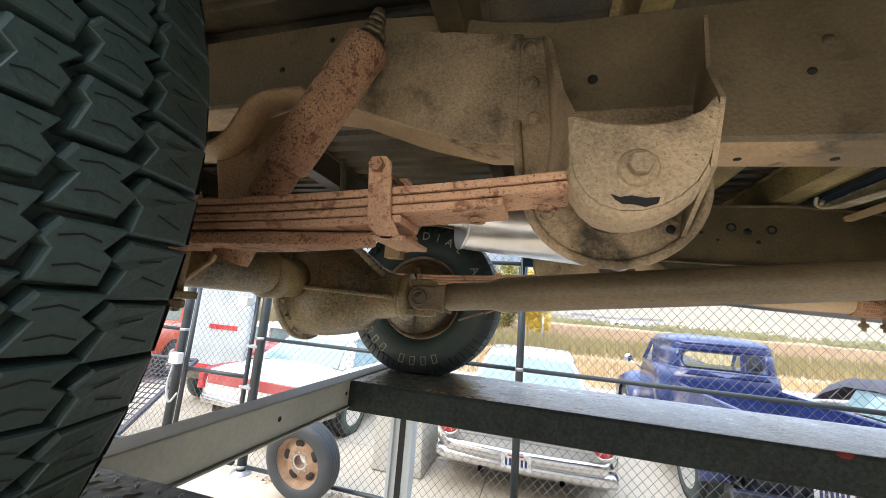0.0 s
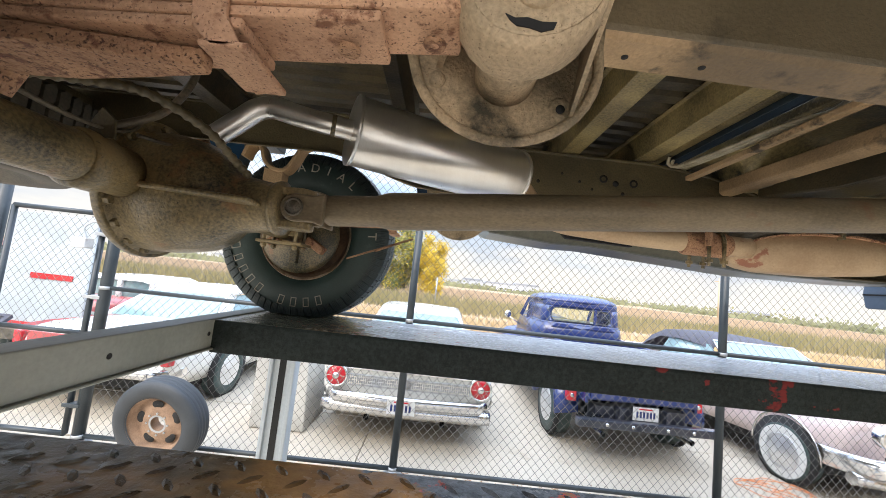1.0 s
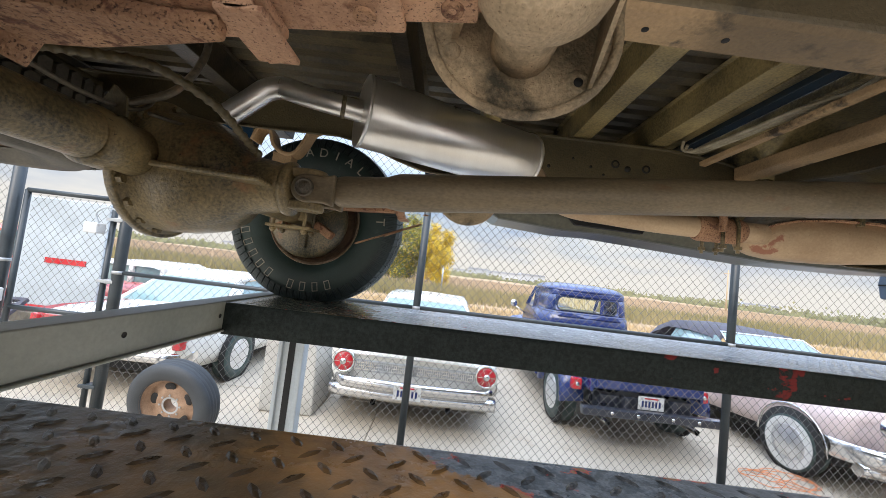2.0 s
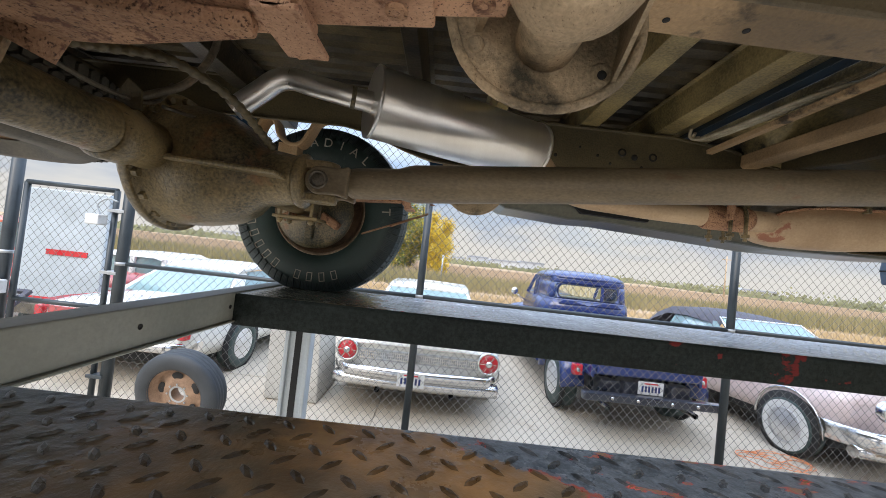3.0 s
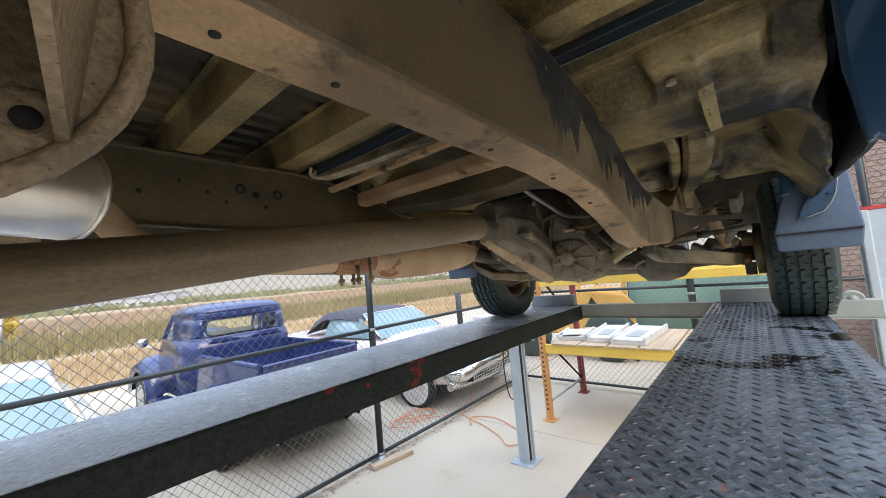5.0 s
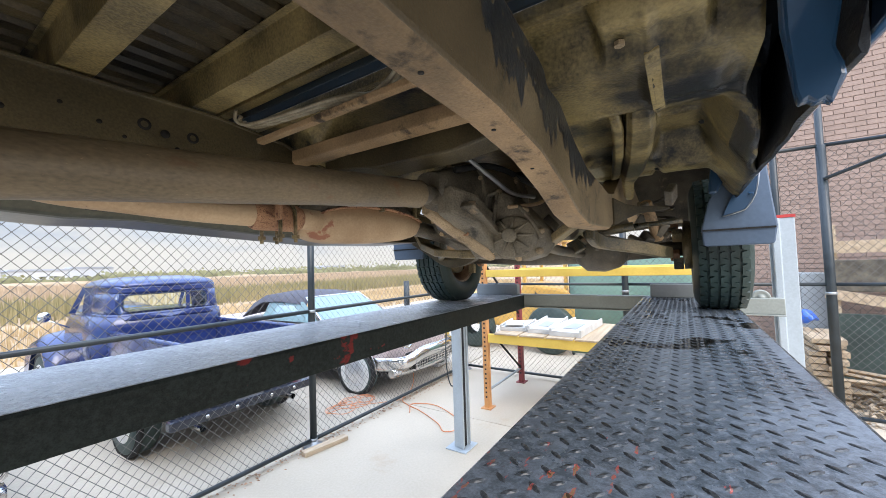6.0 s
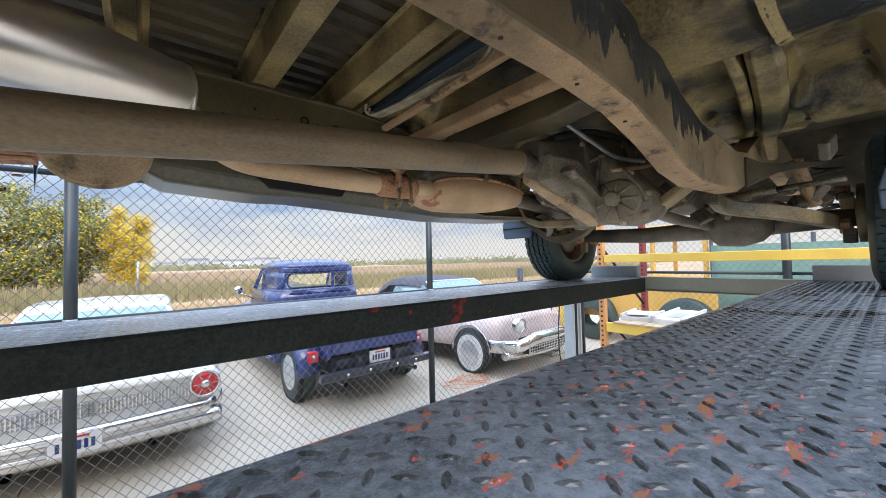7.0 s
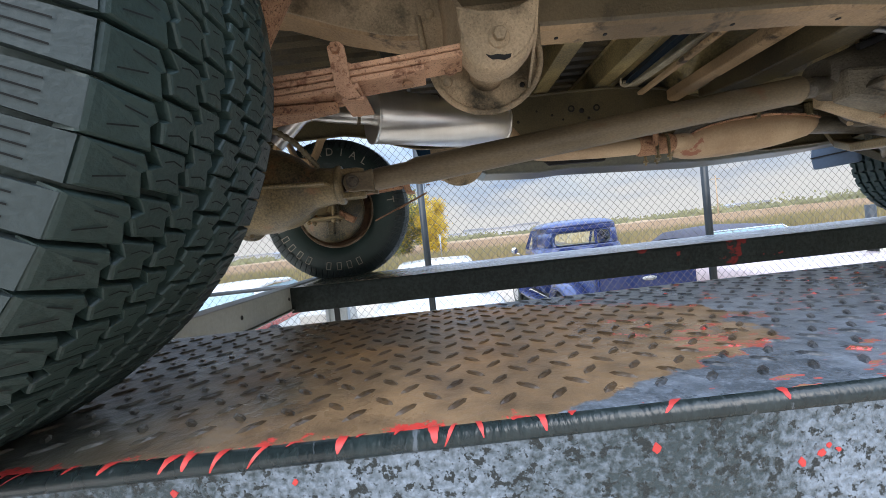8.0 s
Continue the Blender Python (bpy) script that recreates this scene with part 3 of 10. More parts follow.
# ---- ground ----
bm = bmesh.new()
box(bm, -2500, 2500, -2500, 2500, -0.6, -0.03)
tagged(obj("ground", bm, M["field"]), "flat dry grass field reaching the horizon", "ground", kind="structure")
lot = thing("pavement", (0, 0, 0), "pale concrete car park slabs with dark joints", "pavement", kind="structure")
rng = random.Random(3)
slab_x = [-16 + 4.1 * i for i in range(11)]
slab_y = [4.62, 5.85, 9.4, 13.2]
for i in range(10):
    for j in range(3):
        bm = bmesh.new()
        box(bm, slab_x[i] + 0.004, slab_x[i + 1] - 0.004, slab_y[j] + 0.004, slab_y[j + 1] - 0.004, -0.12, rng.uniform(-0.004, 0.0))
        part("concrete_slab", bm, M["concrete"], lot, bevel=0.006)
bm = bmesh.new()
box(bm, -16, 25, 4.62, 13.2, -0.2, -0.02)
part("joint_bed", bm, M["joint"], lot)
pad = thing("shop_pad", (0, 0, 0), "pale poured concrete work pad under the lift", "pavement", kind="structure")
for i, (a, b) in enumerate(((-16, -6), (-6, -1.0), (-1.0, 5.3), (5.3, 12), (12, 25))):
    bm = bmesh.new()
    box(bm, a + 0.004, b - 0.004, -14, 4.59, -0.12, 0.0)
    part("concrete_slab", bm, M["pad"], pad, bevel=0.006)
bm = bmesh.new()
box(bm, -16, 25, -14, 4.62, -0.2, -0.022)
part("joint_bed", bm, M["joint"], pad)

# ---- four-post lift ----
RUN_Z, NEAR0, NEAR1, FAR0, FAR1, RUN_X0, RUN_X1 = 1.618, 0.787, 1.293, 2.224, 2.73, 0.225, 4.378
lift = thing("four_post_lift", (2.3, 1.757, 0), "four-post vehicle lift with black diamond-plate runways", "car lift")


def runway(y0, y1, deck, sides, lip):
    bm = bmesh.new()
    box(bm, RUN_X0, RUN_X1, y0 + 0.003, y1 - 0.003, RUN_Z - 0.006, RUN_Z)
    ob = part("runway", bm, M[deck], lift, "worn black diamond-plate runway with rust and red scuffs", bevel=0.003)
    for y, d, mt in ((y0, 1, sides[0]), (y1, -1, sides[1])):
        bm = bmesh.new()
        prism(bm, [(y, RUN_Z - 0.118), (y + d * 0.05, RUN_Z - 0.118), (y + d * 0.05, RUN_Z - 0.112), (y + d * 0.006, RUN_Z - 0.112), (y + d * 0.006, RUN_Z - 0.004), (y + d * 0.003, RUN_Z - 0.0005), (y, RUN_Z - 0.012)], "x", RUN_X0 - 0.008, RUN_X1)
        part("side_channel", bm, M[mt], ob, "pale chipped channel side" if mt == "outer_side" else "black painted channel side", bevel=0.003)
    if lip:
        bm = bmesh.new()
        tube(bm, [(RUN_X0, y0 + 0.005, RUN_Z - 0.0086), (RUN_X1, y0 + 0.005, RUN_Z - 0.0086)], 0.0085, 20)
        part("rolled_edge", bm, M["roll"], ob, "glossy black rolled edge")
    return ob


def treads(parent, y0, y1, x0, x1, deck, rise):
    """Raised lozenges of the plate, in pairs turned across one another."""
    v, f = [], []
    p = 0.0231
    i0, j0 = round((x0 - 1.399) / p), round((y0 - 1.152) / p)
    for i in range(i0, i0 + int((x1 - x0) / p)):
        for j in range(j0, j0 + int((y1 - y0) / p)):
            if (i + j) % 2:
                continue
            cx, cy = 1.399 + i * p, 1.152 + j * p
            if not (x0 + 0.012 < cx < x1 - 0.012 and y0 + 0.009 < cy < y1 - 0.009):
                continue
            a = radians(47 if i % 2 == 0 else -45)
            ca, sa = math.cos(a), math.sin(a)
            L, W, h = 0.0148, 0.0054, rise
            k = len(v)
            for u, w, z in ((-L, 0, 0), (-L * 0.5, -W * 0.8, 0), (L * 0.5, -W * 0.8, 0), (L, 0, 0), (L * 0.5, W * 0.8, 0), (-L * 0.5, W * 0.8, 0), (-L * 0.6, 0, h), (0, -W * 0.45, h), (L * 0.6, 0, h), (0, W * 0.45, h)):
                v.append((cx + u * ca - w * sa, cy + u * sa + w * ca, RUN_Z - 0.0004 + z))
            f += [tuple(k + q for q in t) for t in ((0, 1, 6), (1, 7, 6), (1, 2, 7), (2, 8, 7), (2, 3, 8), (3, 4, 8), (4, 9, 8), (4, 5, 9), (5, 6, 9), (5, 0, 6), (6, 7, 8, 9))]
    me = bpy.data.meshes.new("tread_pattern")
    me.from_pydata(v, [], f)
    me.materials.append(M[deck])
    ob = new("tread_pattern", me)
    ob.parent = parent
    tagged(ob, "raised lozenge tread of the plate", "", "", "stuff")


def paint_drips(parent, y0):
    """Ragged runs of red undercoat over the rolled edge, and flecks lower on the side."""
    rnd = random.Random(23)
    x = 0.36
    while x < 1.42:
        bm = bmesh.new()
        wd, reach = rnd.uniform(0.0022, 0.0065), rnd.choice((15, 25, 40, 60, 85, 110)) * (1.0 if x < 1.1 else 0.6)
        lean = rnd.uniform(-0.022, 0.004)
        rings = []
        for k in range(7):
            th = radians(-45 + (reach + 45) * k / 6)
            h = wd * (1 - (k / 6) ** 1.6 * 0.85) * rnd.uniform(0.75, 1.2)
            yy, zz = y0 + 0.005 - 0.0091 * math.sin(th), RUN_Z - 0.0086 + 0.0091 * math.cos(th)
            rings.append([(x - h + lean * k / 6, yy, zz), (x + h + lean * k / 6, yy, zz)])
        loft(bm, rings, close=False, caps=False)
        part("paint_run", bm, M["red_scuff"], parent, "red paint run")
        x += rnd.uniform(0.008, 0.035) * (1.0 if x < 1.0 else 3.0)
    for k in range(9):
        bm = bmesh.new()
        fx, fz, r = rnd.uniform(0.45, 1.5), RUN_Z - rnd.uniform(0.025, 0.06), rnd.uniform(0.0015, 0.0042)
        o = [(fx + r * rnd.uniform(0.5, 1.2) * math.cos(q * 0.9), fz + r * rnd.uniform(0.5, 1.3) * math.sin(q * 0.9)) for q in range(7)]
        prism(bm, o, "y", y0 - 0.0006, y0 + 0.001)
        part("paint_fleck", bm, M["red_scuff"], parent, "red paint fleck")


near_run = runway(NEAR0, NEAR1, "near_deck", ("outer_side", "inner_side"), True)
far_run = runway(FAR0, FAR1, "far_deck_sheen", ("far_side", "inner_side"), False)
treads(near_run, NEAR0 + 0.012, NEAR1 - 0.004, RUN_X0 + 0.01, RUN_X1 - 0.01, "tread_top", 0.0026)
treads(far_run, FAR0 + 0.004, FAR1 - 0.012, RUN_X0 + 0.01, RUN_X1 - 0.01, "far_deck_sheen", 0.0012)


paint_drips(near_run, NEAR0)


def cross_beam(x):
    bm = bmesh.new()
    box(bm, x - 0.06, x + 0.02, 0.5, 3.02, RUN_Z - 0.1, RUN_Z + 0.004)
    box(bm, x - 0.075, x + 0.03, 0.5, 3.02, RUN_Z - 0.108, RUN_Z - 0.1)
    ob = part("cross_beam", bm, M["beam"], lift, "grey-painted steel cross beam", bevel=0.004)
    for y in (0.8, 1.32, 1.795, 2.2):
        bm = bmesh.new()
        lathe(bm, [(0.0001, 0.0), (0.008, 0.0), (0.008, 0.001)], (x + 0.0205, y, RUN_Z - 0.048), "x", 10)
        part("bolt_hole", bm, M["dark"], ob)


cross_beam(0.2)
cross_beam(4.42)


def lift_post(x, y, s):
    bm = bmesh.new()
    w, d = 0.125, 0.10
    yf, yb = y - s * d / 2, y + s * d / 2
    o = [(x - w / 2 - 0.012, yf - s * 0.02), (x - w / 2 + 0.012, yf - s * 0.02), (x - w / 2 + 0.012, yf), (x + w / 2 - 0.012, yf), (x + w / 2 - 0.012, yf - s * 0.02), (x + w / 2 + 0.012, yf - s * 0.02),
         (x + w / 2 + 0.012, yf + s * 0.02), (x + w / 2, yf + s * 0.02), (x + w / 2, yb), (x - w / 2, yb), (x - w / 2, yf + s * 0.02), (x - w / 2 - 0.012, yf + s * 0.02)]
    prism(bm, o, "z", 0.012, 2.15)
    ob = part("post", bm, M["post_grey"], lift, "pale grey square steel lift post", bevel=0.005)
    bm = bmesh.new()
    box(bm, x - 0.018, x + 0.018, y - s * (d / 2 + 0.004), y - s * d / 2, 0.02, 2.1)
    part("slot", bm, M["dark"], ob)
    bm = bmesh.new()
    box(bm, x - 0.13, x + 0.13, y - 0.12, y + 0.12, 0.0, 0.012)
    plate = part("base_plate", bm, M["post_grey"], ob, bevel=0.003)
    bm = bmesh.new()
    box(bm, x - w / 2 - 0.004, x + w / 2 + 0.004, y - d / 2 - 0.004, y + d / 2 + 0.004, 2.15, 2.17)
    part("cap", bm, M["red_scuff"], ob, "red plastic cap")


for px_, py_, sd in ((0.19, 0.44, -1), (0.19, 3.07, 1), (4.62, 0.44, -1), (4.62, 3.07, 1)):
    lift_post(px_, py_, sd)
for y0, y1 in ((NEAR0, NEAR1), (FAR0, FAR1)):
    bm = bmesh.new()
    box(bm, 4.34, 4.40, y0 + 0.05, y1 - 0.05, RUN_Z + 0.001, RUN_Z + 0.095)
    part("wheel_stop", bm, M["box_grey"], lift, "grey steel wheel stop", bevel=0.004)

bm = bmesh.new()
lathe(bm, [(0.0001, -0.03), (0.018, -0.03), (0.02, -0.012), (0.034, -0.012), (0.046, -0.02), (0.052, -0.004), (0.052, 0.02), (0.0001, 0.02)], (4.40, 0.612, 1.622), "x", 24)
part("cable_roller", bm, M["beam"], lift, "grey steel cable roller")
bm = bmesh.new()
tube(bm, curve_points([(4.66, 3.16, 2.0), (4.70, 3.24, 1.5), (4.72, 3.30, 0.9), (4.80, 3.30, 0.55), (4.92, 3.26, 0.60), (4.96, 3.2, 0.9), (4.80, 3.16, 1.3), (4.68, 3.13, 1.45)], 6), 0.007, 8)
part("air_hose", bm, M["black_pipe"], lift, "black air hose looped on the post")

# ---- chain-link fence ----
FENCE_Y, FENCE_X, RAIL_Z, FENCE_H = 4.46, 7.17, 1.445, 3.15


def pipe_post(fence, x, y, r=0.036, h=FENCE_H):
    bm = bmesh.new()
    tube(bm, [(x, y, 0.0), (x, y, h)], r, 16)
    ob = part("post", bm, M["black_pipe"], fence, smooth=False)
    bm = bmesh.new()
    lathe(bm, [(0.11, 0.0), (0.10, 0.02), (0.05, 0.035), (0.045, 0.06), (r, 0.06)], (x, y, 0), "z", 14)
    part("footing_collar", bm, M["galv"], ob)
    for z in (0.075, RAIL_Z):
        bm = bmesh.new()
        lathe(bm, [(r + 0.001, -0.016), (r + 0.006, -0.016), (r + 0.006, 0.016), (r + 0.001, 0.016)], (x, y, z), "z", 14)
        part("clamp", bm, M["galv"], ob)
    return ob


def mesh_panel(fence, a, b, z0, z1):
    """Two sets of slanting wires that cross, between the points a and b of the plan."""
    a, b = Vector((*a, 0)), Vector((*b, 0))
    along = (b - a).normalized()
    nrm = along.cross(Vector((0, 0, 1)))
    L, H = (b - a).length, z1 - z0
    step, r, slope = 0.081, 0.0021, 1.12
    v, f = [], []
    for sgn in (1, -1):
        n = int((L + H / slope) / step) + 1
        for i in range(n):
            s0 = i * step - (H / slope if sgn > 0 else 0)
            u0, w0, u1, w1 = s0, 0.0, s0 + sgn * H / slope, H
            if sgn > 0:
                if u0 < 0: w0, u0 = -u0 * slope, 0.0
                if u1 > L: w1, u1 = w1 - (u1 - L) * slope, L
            else:
                if u0 > L: w0, u0 = (u0 - L) * slope, L
                if u1 < 0: w1, u1 = w1 + u1 * slope, 0.0
            if w1 - w0 < 0.02 or u0 > L or u1 > L + 1e-6: continue
            p0, p1 = a + along * u0 + Vector((0, 0, z0 + w0)) + nrm * (0.0015 * sgn), a + along * u1 + Vector((0, 0, z0 + w1)) + nrm * (0.0015 * sgn)
            d = (p1 - p0).normalized()
            side = d.cross(nrm).normalized()
            k = len(v)
            for p in (p0, p1):
                for q in range(4):
                    an = q * math.pi / 2
                    v.append(p + r * (math.cos(an) * side + math.sin(an) * nrm))
            f += [(k + q, k + (q + 1) % 4, k + 4 + (q + 1) % 4, k + 4 + q) for q in range(4)]
    me = bpy.data.meshes.new("wire_mesh")
    me.from_pydata(v, [], f)
    me.materials.append(M["wire"])
    ob = new("wire_mesh", me)
    ob.parent = fence
    ob.matrix_parent_inverse = Matrix.Translation(-BASES[fence.name])
    tagged(ob, "diamond chain-link wire", "", "", "stuff")


def rail(fence, a, b, z, r=0.021):
    bm = bmesh.new()
    tube(bm, [(*a, z), (*b, z)], r, 12)
    part("rail", bm, M["black_pipe"], fence)


far_fence = thing("chain_link_fence", (2.5, FENCE_Y, 0), "black chain-link fence with round steel posts and rails", "fence")
FX = (-2.14, 0.79, 3.84, FENCE_X)
for x in FX:
    pipe_post(far_fence, x, FENCE_Y, 0.05 if x in (-2.14, FENCE_X) else 0.036)
for x0, x1 in zip(FX, FX[1:]):
    mesh_panel(far_fence, (x0 + 0.05, FENCE_Y + 0.042), (x1 - 0.05, FENCE_Y + 0.042), 0.05, FENCE_H)
    for z in (0.075, RAIL_Z, 2.45, FENCE_H):
        rail(far_fence, (x0, FENCE_Y), (x1, FENCE_Y), z)
front_fence = thing("chain_link_fence", (FENCE_X, 2, 0), "black chain-link fence across the end of the work pad", "fence")
FYS = (1.75, -0.37, -3.4, -6.5)
for y in FYS:
    pipe_post(front_fence, FENCE_X, y, 0.045)
for y0, y1 in zip((FENCE_Y, *FYS), FYS):
    mesh_panel(front_fence, (FENCE_X + 0.045, y0 - 0.05), (FENCE_X + 0.045, y1 + 0.05), 0.05, FENCE_H)
    for z in (0.075, RAIL_Z + 0.1, FENCE_H):
        rail(front_fence, (FENCE_X, y0), (FENCE_X, y1), z)
bm = bmesh.new()
tube(bm, [(FENCE_X - 0.05, -0.37, 2.75), (FENCE_X - 0.05, -3.4, 3.95)], 0.02, 10)
part("brace", bm, M["black_pipe"], front_fence)
for y in (0.05, -0.37):
    bm = bmesh.new()
    tube(bm, [(FENCE_X, y, 0.0), (FENCE_X, y, 4.4)], 0.035, 12)
    part("tall_post", bm, M["black_pipe"], front_fence)

# ---- pickup truck on the lift ----
CY, AXLE_X, AXLE_Z = 1.757, 0.375, 1.988
truck = thing("pickup_truck", (2.0, CY, RUN_Z), "blue pickup truck with a rusty muddy underside, raised on the lift", "pickup truck")


def both(build):
    """Runs a builder for the two sides of the truck; it is given a function that turns a near-side y into that side's y."""
    build(lambda y: y)
    build(lambda y: 2 * CY - y)


def frame_rail(s):
    stations = ((-1.1, 2.285, 2.44), (0.3, 2.285, 2.44), (0.55, 2.287, 2.445), (0.66, 2.268, 2.445), (0.78, 2.222, 2.435), (0.90, 2.19, 2.405), (1.0, 2.185, 2.39),
                (1.8, 2.163, 2.385), (2.02, 2.14, 2.36), (2.2, 2.092, 2.31), (2.34, 2.04, 2.25), (2.5, 2.015, 2.205), (2.9, 2.028, 2.18), (3.05, 2.07, 2.20), (3.3, 2.16, 2.32), (3.8, 2.23, 2.40), (4.4, 2.16, 2.30))
    bm = bmesh.new()
    rings = []
    near = s(1) > s(0)
    w, t, fl = 1.277, 0.007, 0.072 if near else 0.020
    for x, a, b in stations:
        o = ((w, a + 0.013), (w + 0.0025, a + 0.005), (w + 0.012, a), (w + fl, a), (w + fl, a + t), (w + t, a + t), (w + t, b - t), (w + fl, b - t), (w + fl, b), (w, b))
        rings.append([(x, s(y), z) for y, z in o])
    loft(bm, rings, smooth=False)
    bmesh.ops.recalc_face_normals(bm, faces=bm.faces)
    bm.normal_update()
    # Down-facing near faces: paler tan, ground bounce light put into the dust colour.
    for q in bm.faces:
        q.material_index = 1 if near and q.normal.z < -0.6 else 0
    rail_ob = part("frame_rail", bm, [M["near_web"] if near else M["frame"], M["flange"]], truck, "muddy brown steel frame rail", bevel=0.002)
    for x, z, r in ((1.046, 2.288, 0.007), (1.305, 2.275, 0.005), (0.60, 2.41, 0.005), (0.86, 2.33, 0.005), (0.50, 2.36, 0.005)):
        bm = bmesh.new()
        lathe(bm, [(0.0001, 0), (r, 0), (r, 0.002)], (x, s(w - 0.002), z), "y", 12)
        part("hole", bm, M["dark"], rail_ob)
    for x in (1.239, 1.347, 1.629, 1.864, 2.077):
        a = np.interp(x, [q[0] for q in stations], [q[1] for q in stations])
        bm = bmesh.new()
        lathe(bm, [(0.0001, 0), (0.0048, 0), (0.0048, 0.002)], (x, s(1.32), a - 0.0015), "z", 10)
        part("hole", bm, M["dark"], rail_ob)
    for x, z in ((1.612, 2.306), (1.73, 2.299)):
        bm = bmesh.new()
        lathe(bm, [(0.009, 0), (0.016, 0.0), (0.016, 0.004), (0.009, 0.004)], (x, s(w + t + 0.001), z), "y", 14)
        part("grommet", bm, M["dark"], rail_ob)
    for x, z, r in ((1.25, 2.30, 0.006), (1.36, 2.27, 0.007), (1.45, 2.31, 0.005), (1.52, 2.285, 0.006), (1.66, 2.292, 0.012), (1.69, 2.255, 0.007), (1.57, 2.26, 0.005)):
        bm = bmesh.new()
        lathe(bm, [(0.0001, 0), (r, 0), (r, 0.002)], (x, s(w + t + 0.001), z), "y", 12)
        part("inner_hole", bm, M["dark"], rail_ob)
    d = s(1) - s(0)
    for x, z, r in ((1.325, 2.318, 0.0075), (1.40, 2.35, 0.0055), (1.52, 2.33, 0.006), (1.78, 2.345, 0.008), (1.87, 2.33, 0.007), (1.93, 2.30, 0.009), (1.99, 2.29, 0.007)):
        bm = bmesh.new()
        lathe(bm, [(0.0001, -0.003 * d), (r * 0.6, -0.0026 * d), (r, -0.0006 * d), (r, 0.001 * d)], (x, s(w), z), "y", 10)
        part("rivet", bm, M["frame"], rail_ob)
    # undercoat, thick along the upper web and run down in ragged tongues
    xs_, za_, zb_ = [q[0] for q in stations], [q[1] for q in stations], [q[2] for q in stations]
    rings = []
    for x in np.linspace(1.66, 2.62, 260):
        a_, b_ = float(np.interp(x, xs_, za_)), float(np.interp(x, xs_, zb_))
        reach = 0.50 + 0.45 * noise.noise(Vector((x * 9, 1.3, 0))) + 0.34 * noise.noise(Vector((x * 34, 4.1, 0))) + 0.16 * noise.noise(Vector((x * 110, 7.7, 0)))
        reach *= min(1.0, max(0.02, (x - 1.66) / 0.16)) * min(1.0, max(0.02, (2.62 - x) / 0.22))
        top, low = b_ - 0.006, b_ - 0.006 - (b_ - a_ - 0.012) * min(max(reach, 0.02), 1.0)
        rings.append([(x, s(w - 0.0005), top), (x, s(w - 0.0018), (top + low) / 2), (x, s(w - 0.0005), low)])
    bm = bmesh.new()
    loft(bm, rings, close=False, caps=False, smooth=False)
    part("tar_coat", bm, M["tar_shade"], rail_ob, "black undercoat run down the web")
    # doubled web plate and its rivets over the axle kick-up
    bm = bmesh.new()
    o = [(0.62, 2.276), (0.66, 2.269), (0.78, 2.224), (0.86, 2.200), (0.90, 2.192), (0.955, 2.190), (0.945, 2.372), (0.86, 2.386), (0.80, 2.398), (0.74, 2.402), (0.70, 2.39)]
    prism(bm, o, "y", s(w), s(w - 0.006))
    part("web_plate", bm, M["hanger"], rail_ob, "pitted doubler plate", bevel=0.002)
    return rail_ob


both(frame_rail)


